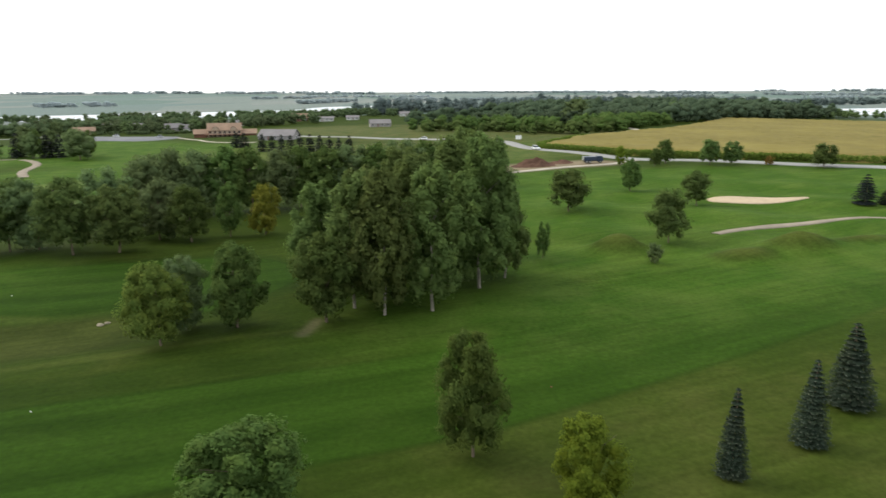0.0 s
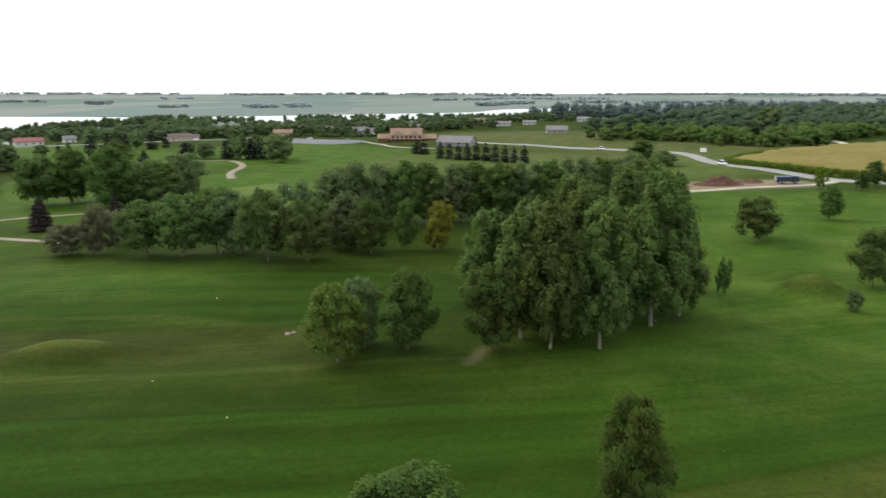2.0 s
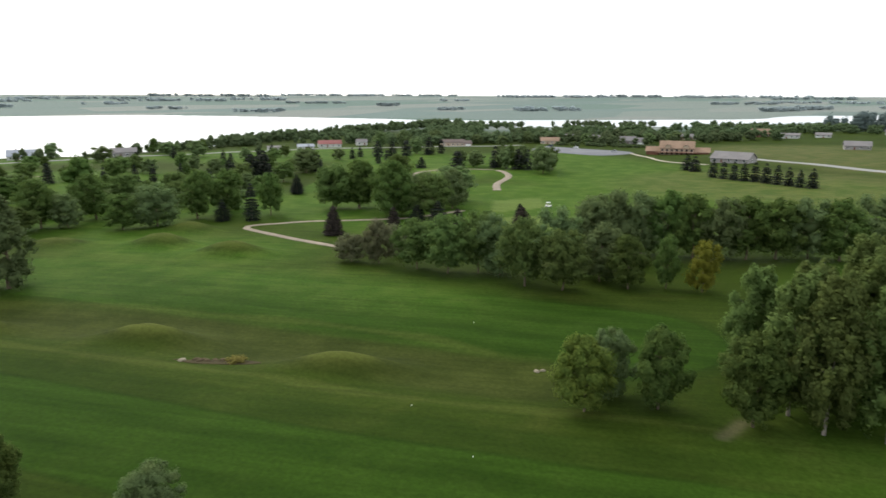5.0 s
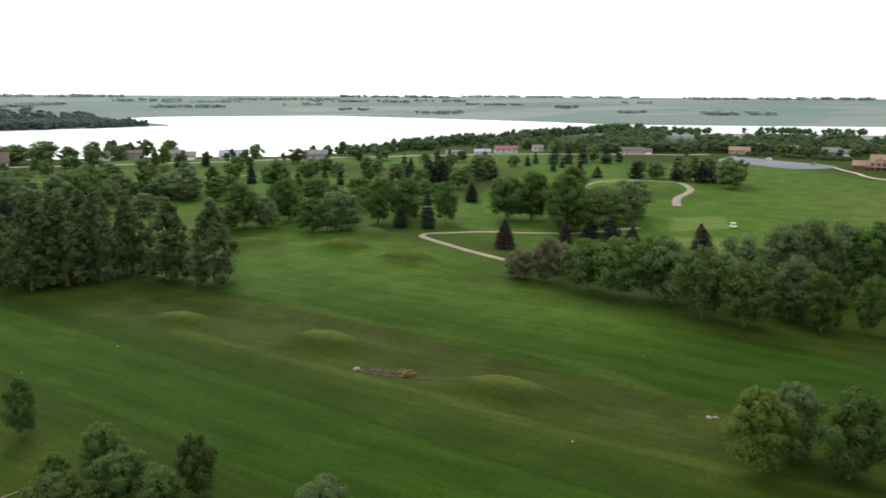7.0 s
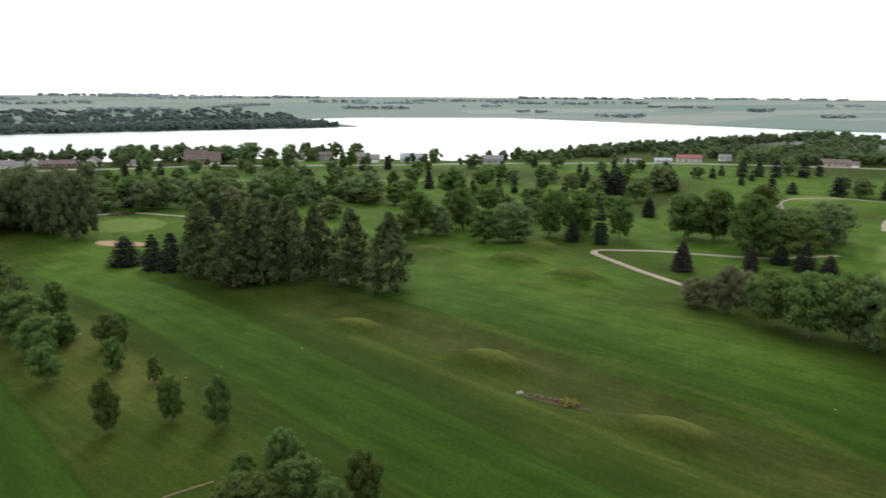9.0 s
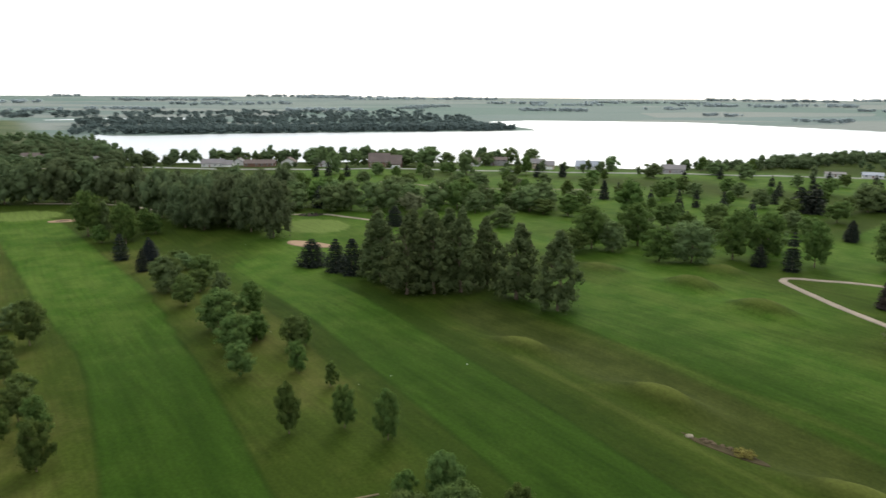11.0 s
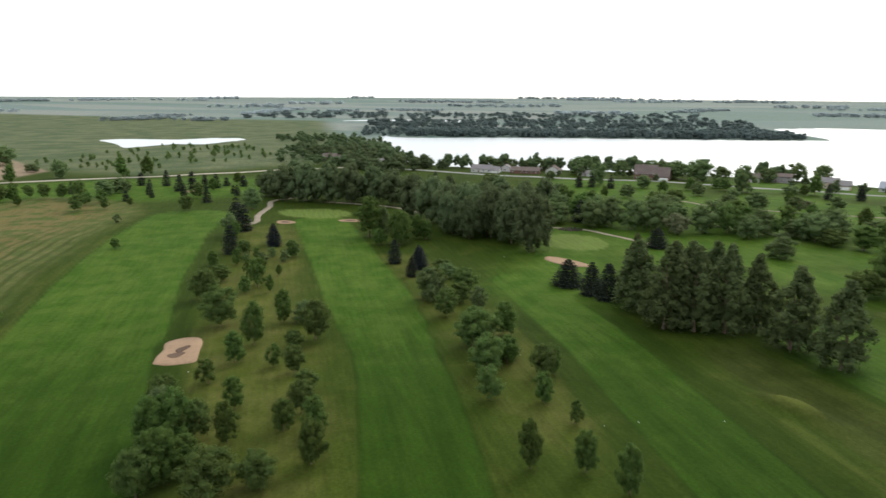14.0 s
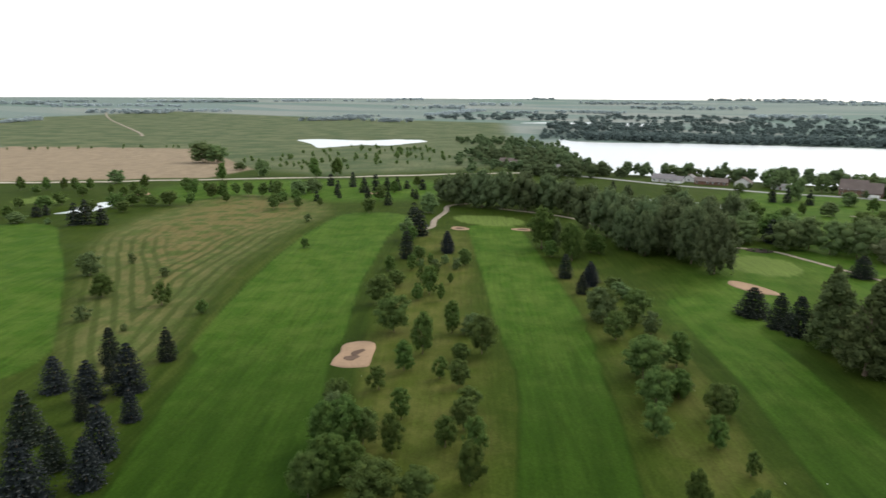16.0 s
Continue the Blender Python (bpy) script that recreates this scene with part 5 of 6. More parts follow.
plant("maple", -267.4, -121.5, 6.6, 6.7)
plant("ash", -246.2, -124.5, 6.5, 4.5)
plant("sapling", -220.5, -95.6, 10.6, 6.3)
plant("maple", -225.6, -111.4, 6.2, 7.0)
plant("bush", -258.7, -116.7, 3.3, 3.7)
plant("bush", -259.5, -110.1, 3.8, 5.1)
plant("bush", -258.8, -101.4, 5.4, 4.1)
plant("bush", -266.1, -109.0, 4.3, 3.8)
plant("darkmaple", -114.8, -67.5, 9.6, 5.9)
plant("maple", -93.3, -60.4, 8.3, 6.1)
plant("ash", -298.0, -140.9, 8.2, 7.0)
plant("maple", -85.0, 20.7, 7.5, 5.0)
plant("maple", -78.9, 20.6, 6.5, 6.9)
plant("maple", -73.4, 23.8, 6.0, 5.9)
plant("ash", -75.0, 27.8, 8.0, 4.7)
plant("maple", -78.5, 13.9, 6.0, 7.5)
plant("sapling", -85.7, 15.0, 5.0, 4.0)
plant("maple", -76.7, 16.2, 5.0, 4.5)
plant("darkmaple", -59.4, 35.1, 7.0, 6.1)
plant("ash", -155.4, 3.7, 7.0, 3.4)
plant("sapling", -138.1, 2.0, 6.0, 3.5)
plant("darkmaple", 103, 549, 21.0, 24.0)
plant("darkmaple", 47, 509, 11.0, 12.0)
plant("darkmaple", 202, 628, 17.0, 20.0)
# the groves between the fairways and the lake
plant("darkmaple", -345, 98, 12.9, 13.4)
plant("darkmaple", -347, 130, 14.2, 18.5)
plant("darkmaple", -378, 4, 14.2, 15.3)
plant("ash", -361, 91, 14.8, 13.7)
plant("darkmaple", -369, 84, 13.7, 16.5)
plant("ash", -360, 124, 14.4, 10.8)
plant("darkmaple", -357, 22, 13.5, 15.0)
plant("ash", -353, 94, 13.4, 11.7)
plant("darkmaple", -364, 3, 11.2, 14.3)
plant("darkmaple", -380, 32, 12.3, 13.9)
plant("ash", -355, 113, 13.7, 10.5)
plant("darkmaple", -376, 49, 11.5, 13.3)
plant("darkmaple", -337, 120, 13.4, 18.6)
plant("ash", -367, 49, 12.0, 11.4)
plant("darkmaple", -368, -5, 12.8, 15.3)
plant("darkmaple", -371, 62, 14.5, 15.3)
plant("darkmaple", -377, 57, 14.9, 18.7)
plant("darkmaple", -439, -2, 9.5, 9.8)
plant("darkmaple", -433, 104, 9.0, 11.4)
plant("maple", -436, 9, 9.6, 12.1)
plant("maple", -420, 26, 10.9, 11.2)
plant("darkmaple", -448, -19, 8.1, 11.1)
plant("darkmaple", -433, 119, 10.6, 13.5)
plant("maple", -424, 61, 10.8, 11.7)
plant("darkmaple", -425, 138, 9.8, 10.8)
plant("maple", -435, 74, 10.6, 13.0)
plant("ash", -418, -3, 9.0, 8.3)
plant("darkmaple", -459, 112, 8.8, 9.2)
plant("darkmaple", -471, 50, 9.1, 11.0)
plant("ash", -476, 36, 7.8, 6.2)
plant("ash", -455, 144, 9.2, 7.6)
plant("ash", -464, 126, 6.7, 6.2)
plant("maple", -440, 201, 9.4, 10.4)
plant("darkmaple", -470, -2, 6.0, 6.8)
plant("ash", -522, 97, 9.6, 8.3)
plant("spruce", -485, 198, 6.3, 3.9)
plant("crab", -488, 7, 7.4, 6.5)
plant("darkmaple", -442, 167, 8.1, 10.5)
plant("maple", -485, -5, 8.7, 11.3)
plant("maple", -281, 165, 11.6, 14.7)
plant("ash", -258, 187, 11.7, 9.7)
plant("darkmaple", -229, 178, 9.8, 13.3)
plant("maple", -251, 169, 10.2, 11.8)
plant("maple", -280, 188, 10.8, 12.2)
plant("darkmaple", -259, 211, 9.4, 10.3)
plant("maple", -245, 209, 9.1, 9.9)
plant("maple", -241, 103, 9.2, 12.8)
plant("ash", -279, 152, 11.9, 11.0)
plant("darkmaple", -267, 143, 11.2, 13.6)
plant("darkmaple", -267, 127, 10.1, 10.8)
plant("ash", -238, 150, 10.0, 8.3)
plant("ash", -251, 156, 11.7, 9.8)
plant("spruce", -391, 195, 7.1, 4.4)
plant("spruce", -315, 191, 8.1, 5.0)
plant("ash", -379, 157, 10.3, 8.1)
plant("maple", -372, 216, 10.1, 12.1)
plant("maple", -278, 250, 10.5, 13.3)
plant("maple", -383, 233, 10.7, 11.5)
plant("ash", -384, 172, 7.8, 6.0)
plant("ash", -405, 152, 7.3, 5.8)
plant("ash", -354, 271, 7.0, 6.3)
plant("maple", -292, 235, 10.3, 11.5)
plant("ash", -338, 234, 7.7, 6.5)
plant("maple", -296, 271, 9.2, 10.3)
plant("spruce", -299, 220, 9.0, 5.6)
plant("ash", -328, 183, 7.1, 5.7)
plant("ash", -322, 278, 10.7, 9.7)
plant("ash", -279, 227, 7.5, 7.0)
plant("darkmaple", -325, 244, 10.6, 10.9)
plant("ash", -337, 148, 10.0, 9.1)
plant("maple", -359, 205, 10.9, 11.7)
plant("darkmaple", -368, 231, 8.6, 10.6)
plant("maple", -361, 315, 10.2, 13.7)
plant("darkmaple", -363, 257, 9.1, 10.2)
plant("spruce", -391, 378, 7.8, 4.8)
plant("spruce", -303, 355, 7.3, 4.5)
plant("spruce", -282, 356, 8.9, 5.5)
plant("spruce", -427, 260, 9.2, 5.7)
plant("maple", -379, 259, 9.9, 11.2)
plant("maple", -392, 355, 8.6, 9.8)
plant("spruce", -315, 311, 7.8, 4.8)
plant("darkmaple", -399, 325, 8.5, 9.5)
plant("spruce", -363, 284, 9.2, 5.7)
plant("spruce", -404, 310, 7.5, 4.6)
plant("spruce", -386, 326, 8.3, 5.1)
plant("spruce", -406, 355, 9.1, 5.6)
plant("darkmaple", -395, 230, 9.8, 10.0)
plant("spruce", -452, 304, 8.6, 5.3)
plant("spruce", -344, 383, 8.0, 5.0)
plant("spruce", -336, 366, 8.2, 5.1)
plant("spruce", -366, 358, 7.0, 4.3)
plant("spruce", -314, 377, 7.5, 4.7)
plant("pine", -455, -178, 11.9, 7.3)
plant("pine", -487, -80, 11.1, 6.8)
plant("pine", -444, -122, 11.5, 7.9)
plant("pine", -423, -135, 12.9, 9.6)
plant("darkmaple", -454, -124, 10.1, 12.5)
plant("pine", -472, -80, 11.4, 6.9)
plant("pine", -468, -98, 11.4, 7.1)
plant("darkmaple", -455, -106, 10.8, 15.0)
plant("pine", -468, -69, 10.0, 6.9)
plant("pine", -462, -136, 9.6, 7.2)
plant("darkmaple", -454, -164, 10.9, 12.2)
plant("pine", -467, -109, 9.4, 6.9)
plant("pine", -432, -131, 9.4, 5.7)
plant("pine", -487, -69, 12.5, 7.8)
plant("darkmaple", -432, -165, 10.6, 11.6)
plant("pine", -469, -119, 11.0, 6.7)
plant("pine", -456, -85, 13.0, 9.2)
plant("pine", -480, -136, 11.0, 6.8)
plant("pine", -435, -99, 11.3, 8.4)
plant("pine", -452, -67, 9.5, 6.2)
plant("pine", -446, -108, 12.6, 9.1)
plant("pine", -429, -116, 10.7, 7.9)
plant("pine", -463, -148, 12.5, 7.9)
plant("pine", -466, -177, 12.1, 9.0)
plant("pine", -425, -145, 12.4, 7.9)
plant("pine", -439, -68, 9.4, 6.0)
plant("pine", -355, -20, 17.9, 11.2)
plant("pine", -359, -12, 20.5, 13.4)
plant("pine", -383, -39, 17.3, 10.5)
plant("pine", -339, -36, 21.2, 15.4)
plant("pine", -385, -47, 17.9, 12.4)
plant("pine", -388, -26, 21.3, 14.6)
plant("pine", -331, -45, 17.8, 13.2)
plant("pine", -385, -1, 21.1, 14.2)
plant("pine", -379, -13, 20.0, 14.9)
plant("pine", -330, -20, 18.7, 11.8)
plant("pine", -348, -37, 17.6, 11.5)
plant("pine", -379, -24, 18.8, 14.1)
plant("pine", -315, -35, 19.4, 12.0)
plant("pine", -372, -34, 20.5, 13.1)
plant("pine", -342, -18, 19.2, 11.6)
plant("pine", -323, -44, 19.7, 14.0)
plant("pine", -370, -14, 19.1, 12.5)
plant("pine", -321, -13, 19.0, 11.9)
plant("pine", -344, -28, 21.9, 14.7)
plant("pine", -395, -1, 18.3, 12.4)
plant("maple", -493, -172, 8.5, 11.4)
plant("spruce", -430, -200, 7.2, 4.5)
plant("maple", -489, -209, 8.2, 9.5)
plant("ash", -480, -188, 10.4, 9.7)
plant("ash", -387, -279, 7.8, 6.0)
plant("maple", -414, -219, 10.8, 10.9)
plant("spruce", -392, -254, 7.7, 4.8)
plant("spruce", -439, -207, 6.3, 3.9)
plant("spruce", -425, -259, 7.6, 4.7)
plant("spruce", -421, -232, 8.7, 5.4)
plant("ash", -386, -266, 7.9, 7.5)
plant("ash", -454, -229, 9.2, 7.5)
plant("spruce", -420, -311, 8.7, 5.4)
plant("spruce", -454, -276, 7.4, 4.6)
plant("ash", -490, -227, 8.8, 7.8)
plant("ash", -441, -284, 7.1, 6.7)
plant("maple", -373, -268, 8.3, 9.2)
plant("spruce", -412, -249, 6.0, 3.7)
plant("maple", -345, -411, 7.1, 9.1)
plant("maple", -296, -348, 8.3, 11.0)
plant("ash", -364, -376, 7.2, 6.2)
plant("ash", -363, -404, 7.0, 5.3)
plant("maple", -388, -337, 7.1, 9.1)
plant("maple", -409, -380, 7.6, 10.2)
plant("ash", -363, -304, 6.8, 5.4)
plant("maple", -312, -390, 8.6, 10.9)
plant("maple", -291, -400, 6.7, 7.3)
plant("ash", -391, -362, 6.6, 5.1)
plant("maple", -306, -450, 8.6, 10.0)
plant("ash", -265, -374, 7.4, 6.6)
plant("ash", -358, -387, 6.9, 5.7)
plant("maple", -406, -369, 7.6, 9.5)
plant("maple", -307, -333, 6.9, 9.0)
plant("maple", -337, -445, 6.6, 7.1)
plant("maple", -294, -382, 8.4, 11.2)
plant("maple", -418, -352, 6.3, 7.3)
plant("ash", -398, -350, 7.7, 7.1)
plant("maple", -346, -361, 8.9, 9.7)
plant("ash", -354, -425, 7.5, 5.7)
plant("maple", -374, -396, 7.2, 7.6)
plant("spruce", -502, 203, 6.2, 3.8)
plant("maple", -522, 122, 9.5, 9.5)
plant("ash", -458, 217, 7.2, 6.5)
plant("ash", -542, 21, 7.1, 6.0)
plant("ash", -503, 168, 7.5, 7.2)
plant("darkmaple", -491, 98, 9.8, 10.8)
plant("darkmaple", -572, -0, 7.3, 9.6)
plant("darkmaple", -524, -43, 9.9, 13.7)
plant("ash", -505, 77, 8.9, 8.1)
plant("maple", -538, -48, 8.0, 9.5)
plant("spruce", -519, -1, 7.9, 4.9)
plant("maple", -535, 118, 7.2, 8.1)
plant("darkmaple", -528, 67, 9.7, 12.8)
plant("spruce", -544, -89, 8.3, 5.2)
# woods along the lake, on the hill and across the plain
wood("lakeside_trees", "dark broadleaf trees lining the lake shore", [(-840, -222), (-755, -190), (-700, -158), (-662, -108), (-655, -45), (-651, 5), (-645, 52), (-637, 102), (-622, 152), (-600, 200)], 18, 130, 14.5, "shade", 110, 0.9, 3, 0.08, 0.95, 0.2)
wood("lakeside_trees", "dark broadleaf trees lining the lake shore", [(-535, 300), (-515, 360), (-520, 420)], 30, 55, 9, "shade", 110, 0.8, 4, 0.08, 1.2)
wood("lakeside_trees", "dense dark trees on the wooded lake shore", [(-520, 395), (-545, 490), (-560, 580), (-580, 690), (-595, 800), (-600, 870)], 44, 190, 11, "shade", 110, 0.9, 15, 0.0, 1.25)
wood("lakeside_trees", "dense dark trees behind the lakeside houses", [(-468, 470), (-490, 560), (-505, 660), (-515, 760), (-500, 840)], 80, 150, 9, "shade", 100, 0.9, 16, 0.15, 1.3)
wood("village_trees", "dark trees among the houses", [(-400, 540), (-390, 650), (-340, 740), (-230, 800), (-60, 850)], 130, 330, 9.5, "shade", 90, 1.0, 6, 0.12, 1.35)
wood("village_trees", "dark trees behind the clubhouse", [(-350, 640), (-290, 620), (-220, 650), (-170, 690)], 60, 80, 10, "shade", 100, 0.9, 7, 0.2, 1.2)
wood("hill_wood", "leafy green trees and thickets along the wood's edge", [(-9, 488), (6, 479), (29, 483), (51, 446), (73, 431), (92, 422), (115, 478), (154, 536)], 16, 75, 8, "maple", 110, 0.8, 17, 0.0, 1.35)
wood("hill_wood", "leafy green trees behind the wood's edge", [(-9, 506), (7, 496), (30, 501), (53, 462), (76, 447), (95, 437), (120, 496), (160, 557)], 36, 110, 10, "ash", 110, 0.9, 18, 0.0, 1.3)
wood("hill_wood", "low dark trees beyond the crop field", [(240, 665), (330, 705), (420, 730), (520, 760), (640, 800)], 26, 90, 8, "darkmaple", 100, 0.9, 19, 0.1, 1.3)
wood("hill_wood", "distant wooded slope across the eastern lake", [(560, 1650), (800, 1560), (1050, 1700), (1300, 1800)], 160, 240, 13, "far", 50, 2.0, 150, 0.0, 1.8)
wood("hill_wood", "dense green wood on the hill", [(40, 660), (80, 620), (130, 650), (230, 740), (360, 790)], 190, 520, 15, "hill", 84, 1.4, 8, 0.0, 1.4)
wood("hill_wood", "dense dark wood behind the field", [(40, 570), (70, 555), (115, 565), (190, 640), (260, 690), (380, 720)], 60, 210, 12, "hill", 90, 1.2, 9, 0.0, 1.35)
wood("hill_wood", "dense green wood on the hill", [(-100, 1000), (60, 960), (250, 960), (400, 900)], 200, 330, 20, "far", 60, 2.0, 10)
# From here outward the far woods wear the haze-tinted leaf colours.
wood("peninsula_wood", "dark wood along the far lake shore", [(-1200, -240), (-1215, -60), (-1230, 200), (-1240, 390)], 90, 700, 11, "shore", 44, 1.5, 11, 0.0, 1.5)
wood("peninsula_wood", "green wood on the far shore, leaf colour paled as haze", [(-1330, -350), (-1400, -50), (-1420, 200), (-1400, 380)], 420, 480, 10, "shore", 44, 1.8, 12, 0.1, 2.0)
wood("peninsula_wood", "woodland rising behind the far shore, leaf colour blued as haze", [(-1600, -420), (-1680, -100), (-1700, 200), (-1650, 420)], 360, 400, 11, "far", 44, 2.0, 151, 0.1, 2.2)
wood("peninsula_wood", "woodland across the plain, leaf colour blued as haze", [(-2050, -900), (-2150, -400), (-2200, 100), (-2150, 420)], 420, 300, 11, "far", 42, 3.0, 152, 0.3, 3.0)
wood("inlet_wood", "dark trees between pond and lake", [(-620, -190), (-760, -230), (-860, -260), (-960, -300), (-1080, -370)], 130, 180, 10, "shade", 90, 1.0, 13, 0.1, 1.5)
wood("farm_trees", "dark farm trees beside houses", [(-610, -130), (-680, -170), (-740, -230), (-800, -250)], 80, 120, 12, "shade", 90, 1.1, 14, 0.0, 1.35)
for i in range(30):
    rnd = random.Random(i + 300)
    turn, away = radians(-34 + 182 * (i + rnd.uniform(-0.5, 0.5)) / 30), rnd.uniform(1750, 2900)
    x, y = -math.sin(turn) * away, math.cos(turn) * away
    if max(float(inside(np.array([x]), np.array([y]), q)[0]) for lv, q in WATERS.values()) > -260:
        continue
    half, way = rnd.uniform(40, 230), turn + rnd.choice((-0.25, 0.0, 0.3, 1.2))
    ax, ay = math.cos(way) * half, math.sin(way) * half
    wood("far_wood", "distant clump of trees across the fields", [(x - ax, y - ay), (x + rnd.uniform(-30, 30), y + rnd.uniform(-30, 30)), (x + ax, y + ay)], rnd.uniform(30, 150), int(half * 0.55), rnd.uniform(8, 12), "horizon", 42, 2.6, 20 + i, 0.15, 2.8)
for i in range(46):
    rnd = random.Random(i + 5)
    turn, away = radians(-36 + 186 * (i + rnd.uniform(-0.4, 0.4)) / 46), rnd.uniform(3000, 4700)
    x, y = -math.sin(turn) * away, math.cos(turn) * away
    half, way = rnd.uniform(60, 340), turn + rnd.uniform(-0.3, 0.3)
    ax, ay = math.cos(way) * half, math.sin(way) * half
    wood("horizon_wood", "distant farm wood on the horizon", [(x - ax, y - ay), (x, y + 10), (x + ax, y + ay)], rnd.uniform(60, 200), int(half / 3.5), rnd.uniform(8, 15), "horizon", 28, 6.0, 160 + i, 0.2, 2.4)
wood("marsh_shrubs", "scattered shrubs in the marsh", [(-560, -420), (-700, -420), (-850, -420), (-800, -330), (-650, -280)], 150, 110, 6, "maple", 60, 0.9, 130)
wood("marsh_shrubs", "scattered shrubs along a field edge", [(-600, -860), (-735, -672), (-600, -520)], 20, 40, 5, "darkmaple", 60, 0.9, 131)


wood("garden_trees", "garden trees around the village houses", [(-405, 495), (-375, 535), (-335, 570), (-305, 598)], 36, 42, 9.5, "shade", 110, 0.8, 145, 0.0, 1.25)
wood("hedge", "long clipped dark-green hedge behind the parking lot", [(-276, 567), (-248, 569), (-211, 556), (-190, 558)], 1.5, 110, 2.8, "shade", 56, 0.5, 143, 0.0, 1.6)
wood("garden_trees", "garden trees in front of the village houses", [(-345, 570), (-290, 595), (-245, 590), (-200, 620), (-150, 690)], 26, 44, 8.5, "shade", 110, 0.8, 144, 0.0, 1.3)
wood("garden_trees", "garden trees between the lakeside houses", [(-640, -90), (-600, 20), (-580, 110), (-550, 190), (-490, 275), (-440, 370)], 40, 30, 8, "shade", 110, 0.9, 140, 0.3)
wood("garden_trees", "garden trees between the lakeside houses", [(-400, 520), (-340, 590), (-270, 640), (-190, 690), (-130, 715)], 50, 110, 10, "shade", 110, 0.9, 141, 0.1, 1.25)


wood("shore_trees", "dark trees along the village shore", [(-590, 850), (-510, 860), (-430, 900), (-340, 950), (-250, 980), (-120, 930), (0, 900)], 50, 150, 8.5, "shade", 90, 1.2, 142, 0.2, 1.3)


# ---- buildings ----
def house(x, y, turn, w, d, h, wall, roof, label, name="house", category="house", wing=0.0, porch=True, pitch=0.42):
    """A gabled house: walls, roof with eaves, windows with panes, door, garage wing, chimney."""
    at = Matrix.Translation((x, y, float(land(x, y)) - 0.3)) @ Matrix.Rotation(radians(turn), 4, "Z")
    home = thing(name, at, label, category)
    blocks = [(-w / 2, w / 2, -d / 2, d / 2, h)]
    if wing:
        blocks.append((w / 2, w / 2 + wing, -d / 2 - 1.5, d / 2 - 1.5, h * 0.72))
    for x0, x1, y0, y1, hh in blocks:
        half, mid = (y1 - y0) / 2, (y0 + y1) / 2
        rise = half * pitch
        bm = prism(bmesh.new(), [(y0, 0), (y1, 0), (y1, hh), (mid, hh + rise), (y0, hh)], "x", x0, x1)
        part("wall", bm, wall, home)
        e, t = 0.6, 0.25
        drop = e * pitch
        bm = prism(bmesh.new(), [(y0 - e, hh - drop + 0.03), (mid, hh + rise + 0.03), (y1 + e, hh - drop + 0.03), (y1 + e, hh - drop + t), (mid, hh + rise + t + 0.05), (y0 - e, hh - drop + t)], "x", x0 - e, x1 + e)
        part("roof", bm, roof, home)
    storeys = 2 if h > 4.5 else 1
    for s in range(storeys):
        for k in range(max(2, int(w / 4))):
            cx = -w / 2 + (k + 0.5) * w / max(2, int(w / 4))
            for side in (-1, 1):
                if s == 0 and k == 1 and side < 0:
                    continue
                yy = side * d / 2
                z0 = 0.3 + 1.0 + s * 2.8
                win = part("window", cube(cx - 0.75, cx + 0.75, yy - 0.06, yy + 0.06, z0, z0 + 1.35), WHITE, home)
                part("pane", cube(cx - 0.63, cx + 0.63, yy - 0.08, yy + 0.08, z0 + 0.1, z0 + 1.24), GLASS, win)
    for side in (-1, 1):
        xx = side * w / 2
        if wing and side > 0:
            continue
        win = part("window", cube(xx - 0.06, xx + 0.06, -0.9, 0.9, 1.3, 2.7), WHITE, home)
        part("pane", cube(xx - 0.08, xx + 0.08, -0.78, 0.78, 1.4, 2.6), GLASS, win)
    cx = -w / 2 + 1.5 * w / max(2, int(w / 4))
    part("door", cube(cx - 0.5, cx + 0.5, -d / 2 - 0.07, -d / 2 + 0.05, 0.3, 2.4), BROWN_WALL, home)
    if wing:
        gate = part("garage_door", cube(w / 2 + 0.8, w / 2 + wing - 0.8, -d / 2 - 1.58, -d / 2 - 1.45, 0.3, 2.6), WHITE, home, "white panelled garage door")
    if porch:
        part("chimney", cube(-w * 0.2 - 0.4, -w * 0.2 + 0.4, 0.3, 1.1, h, h + d / 2 * pitch + 1.0, bevel=0.04), BRICK, home)
    return home


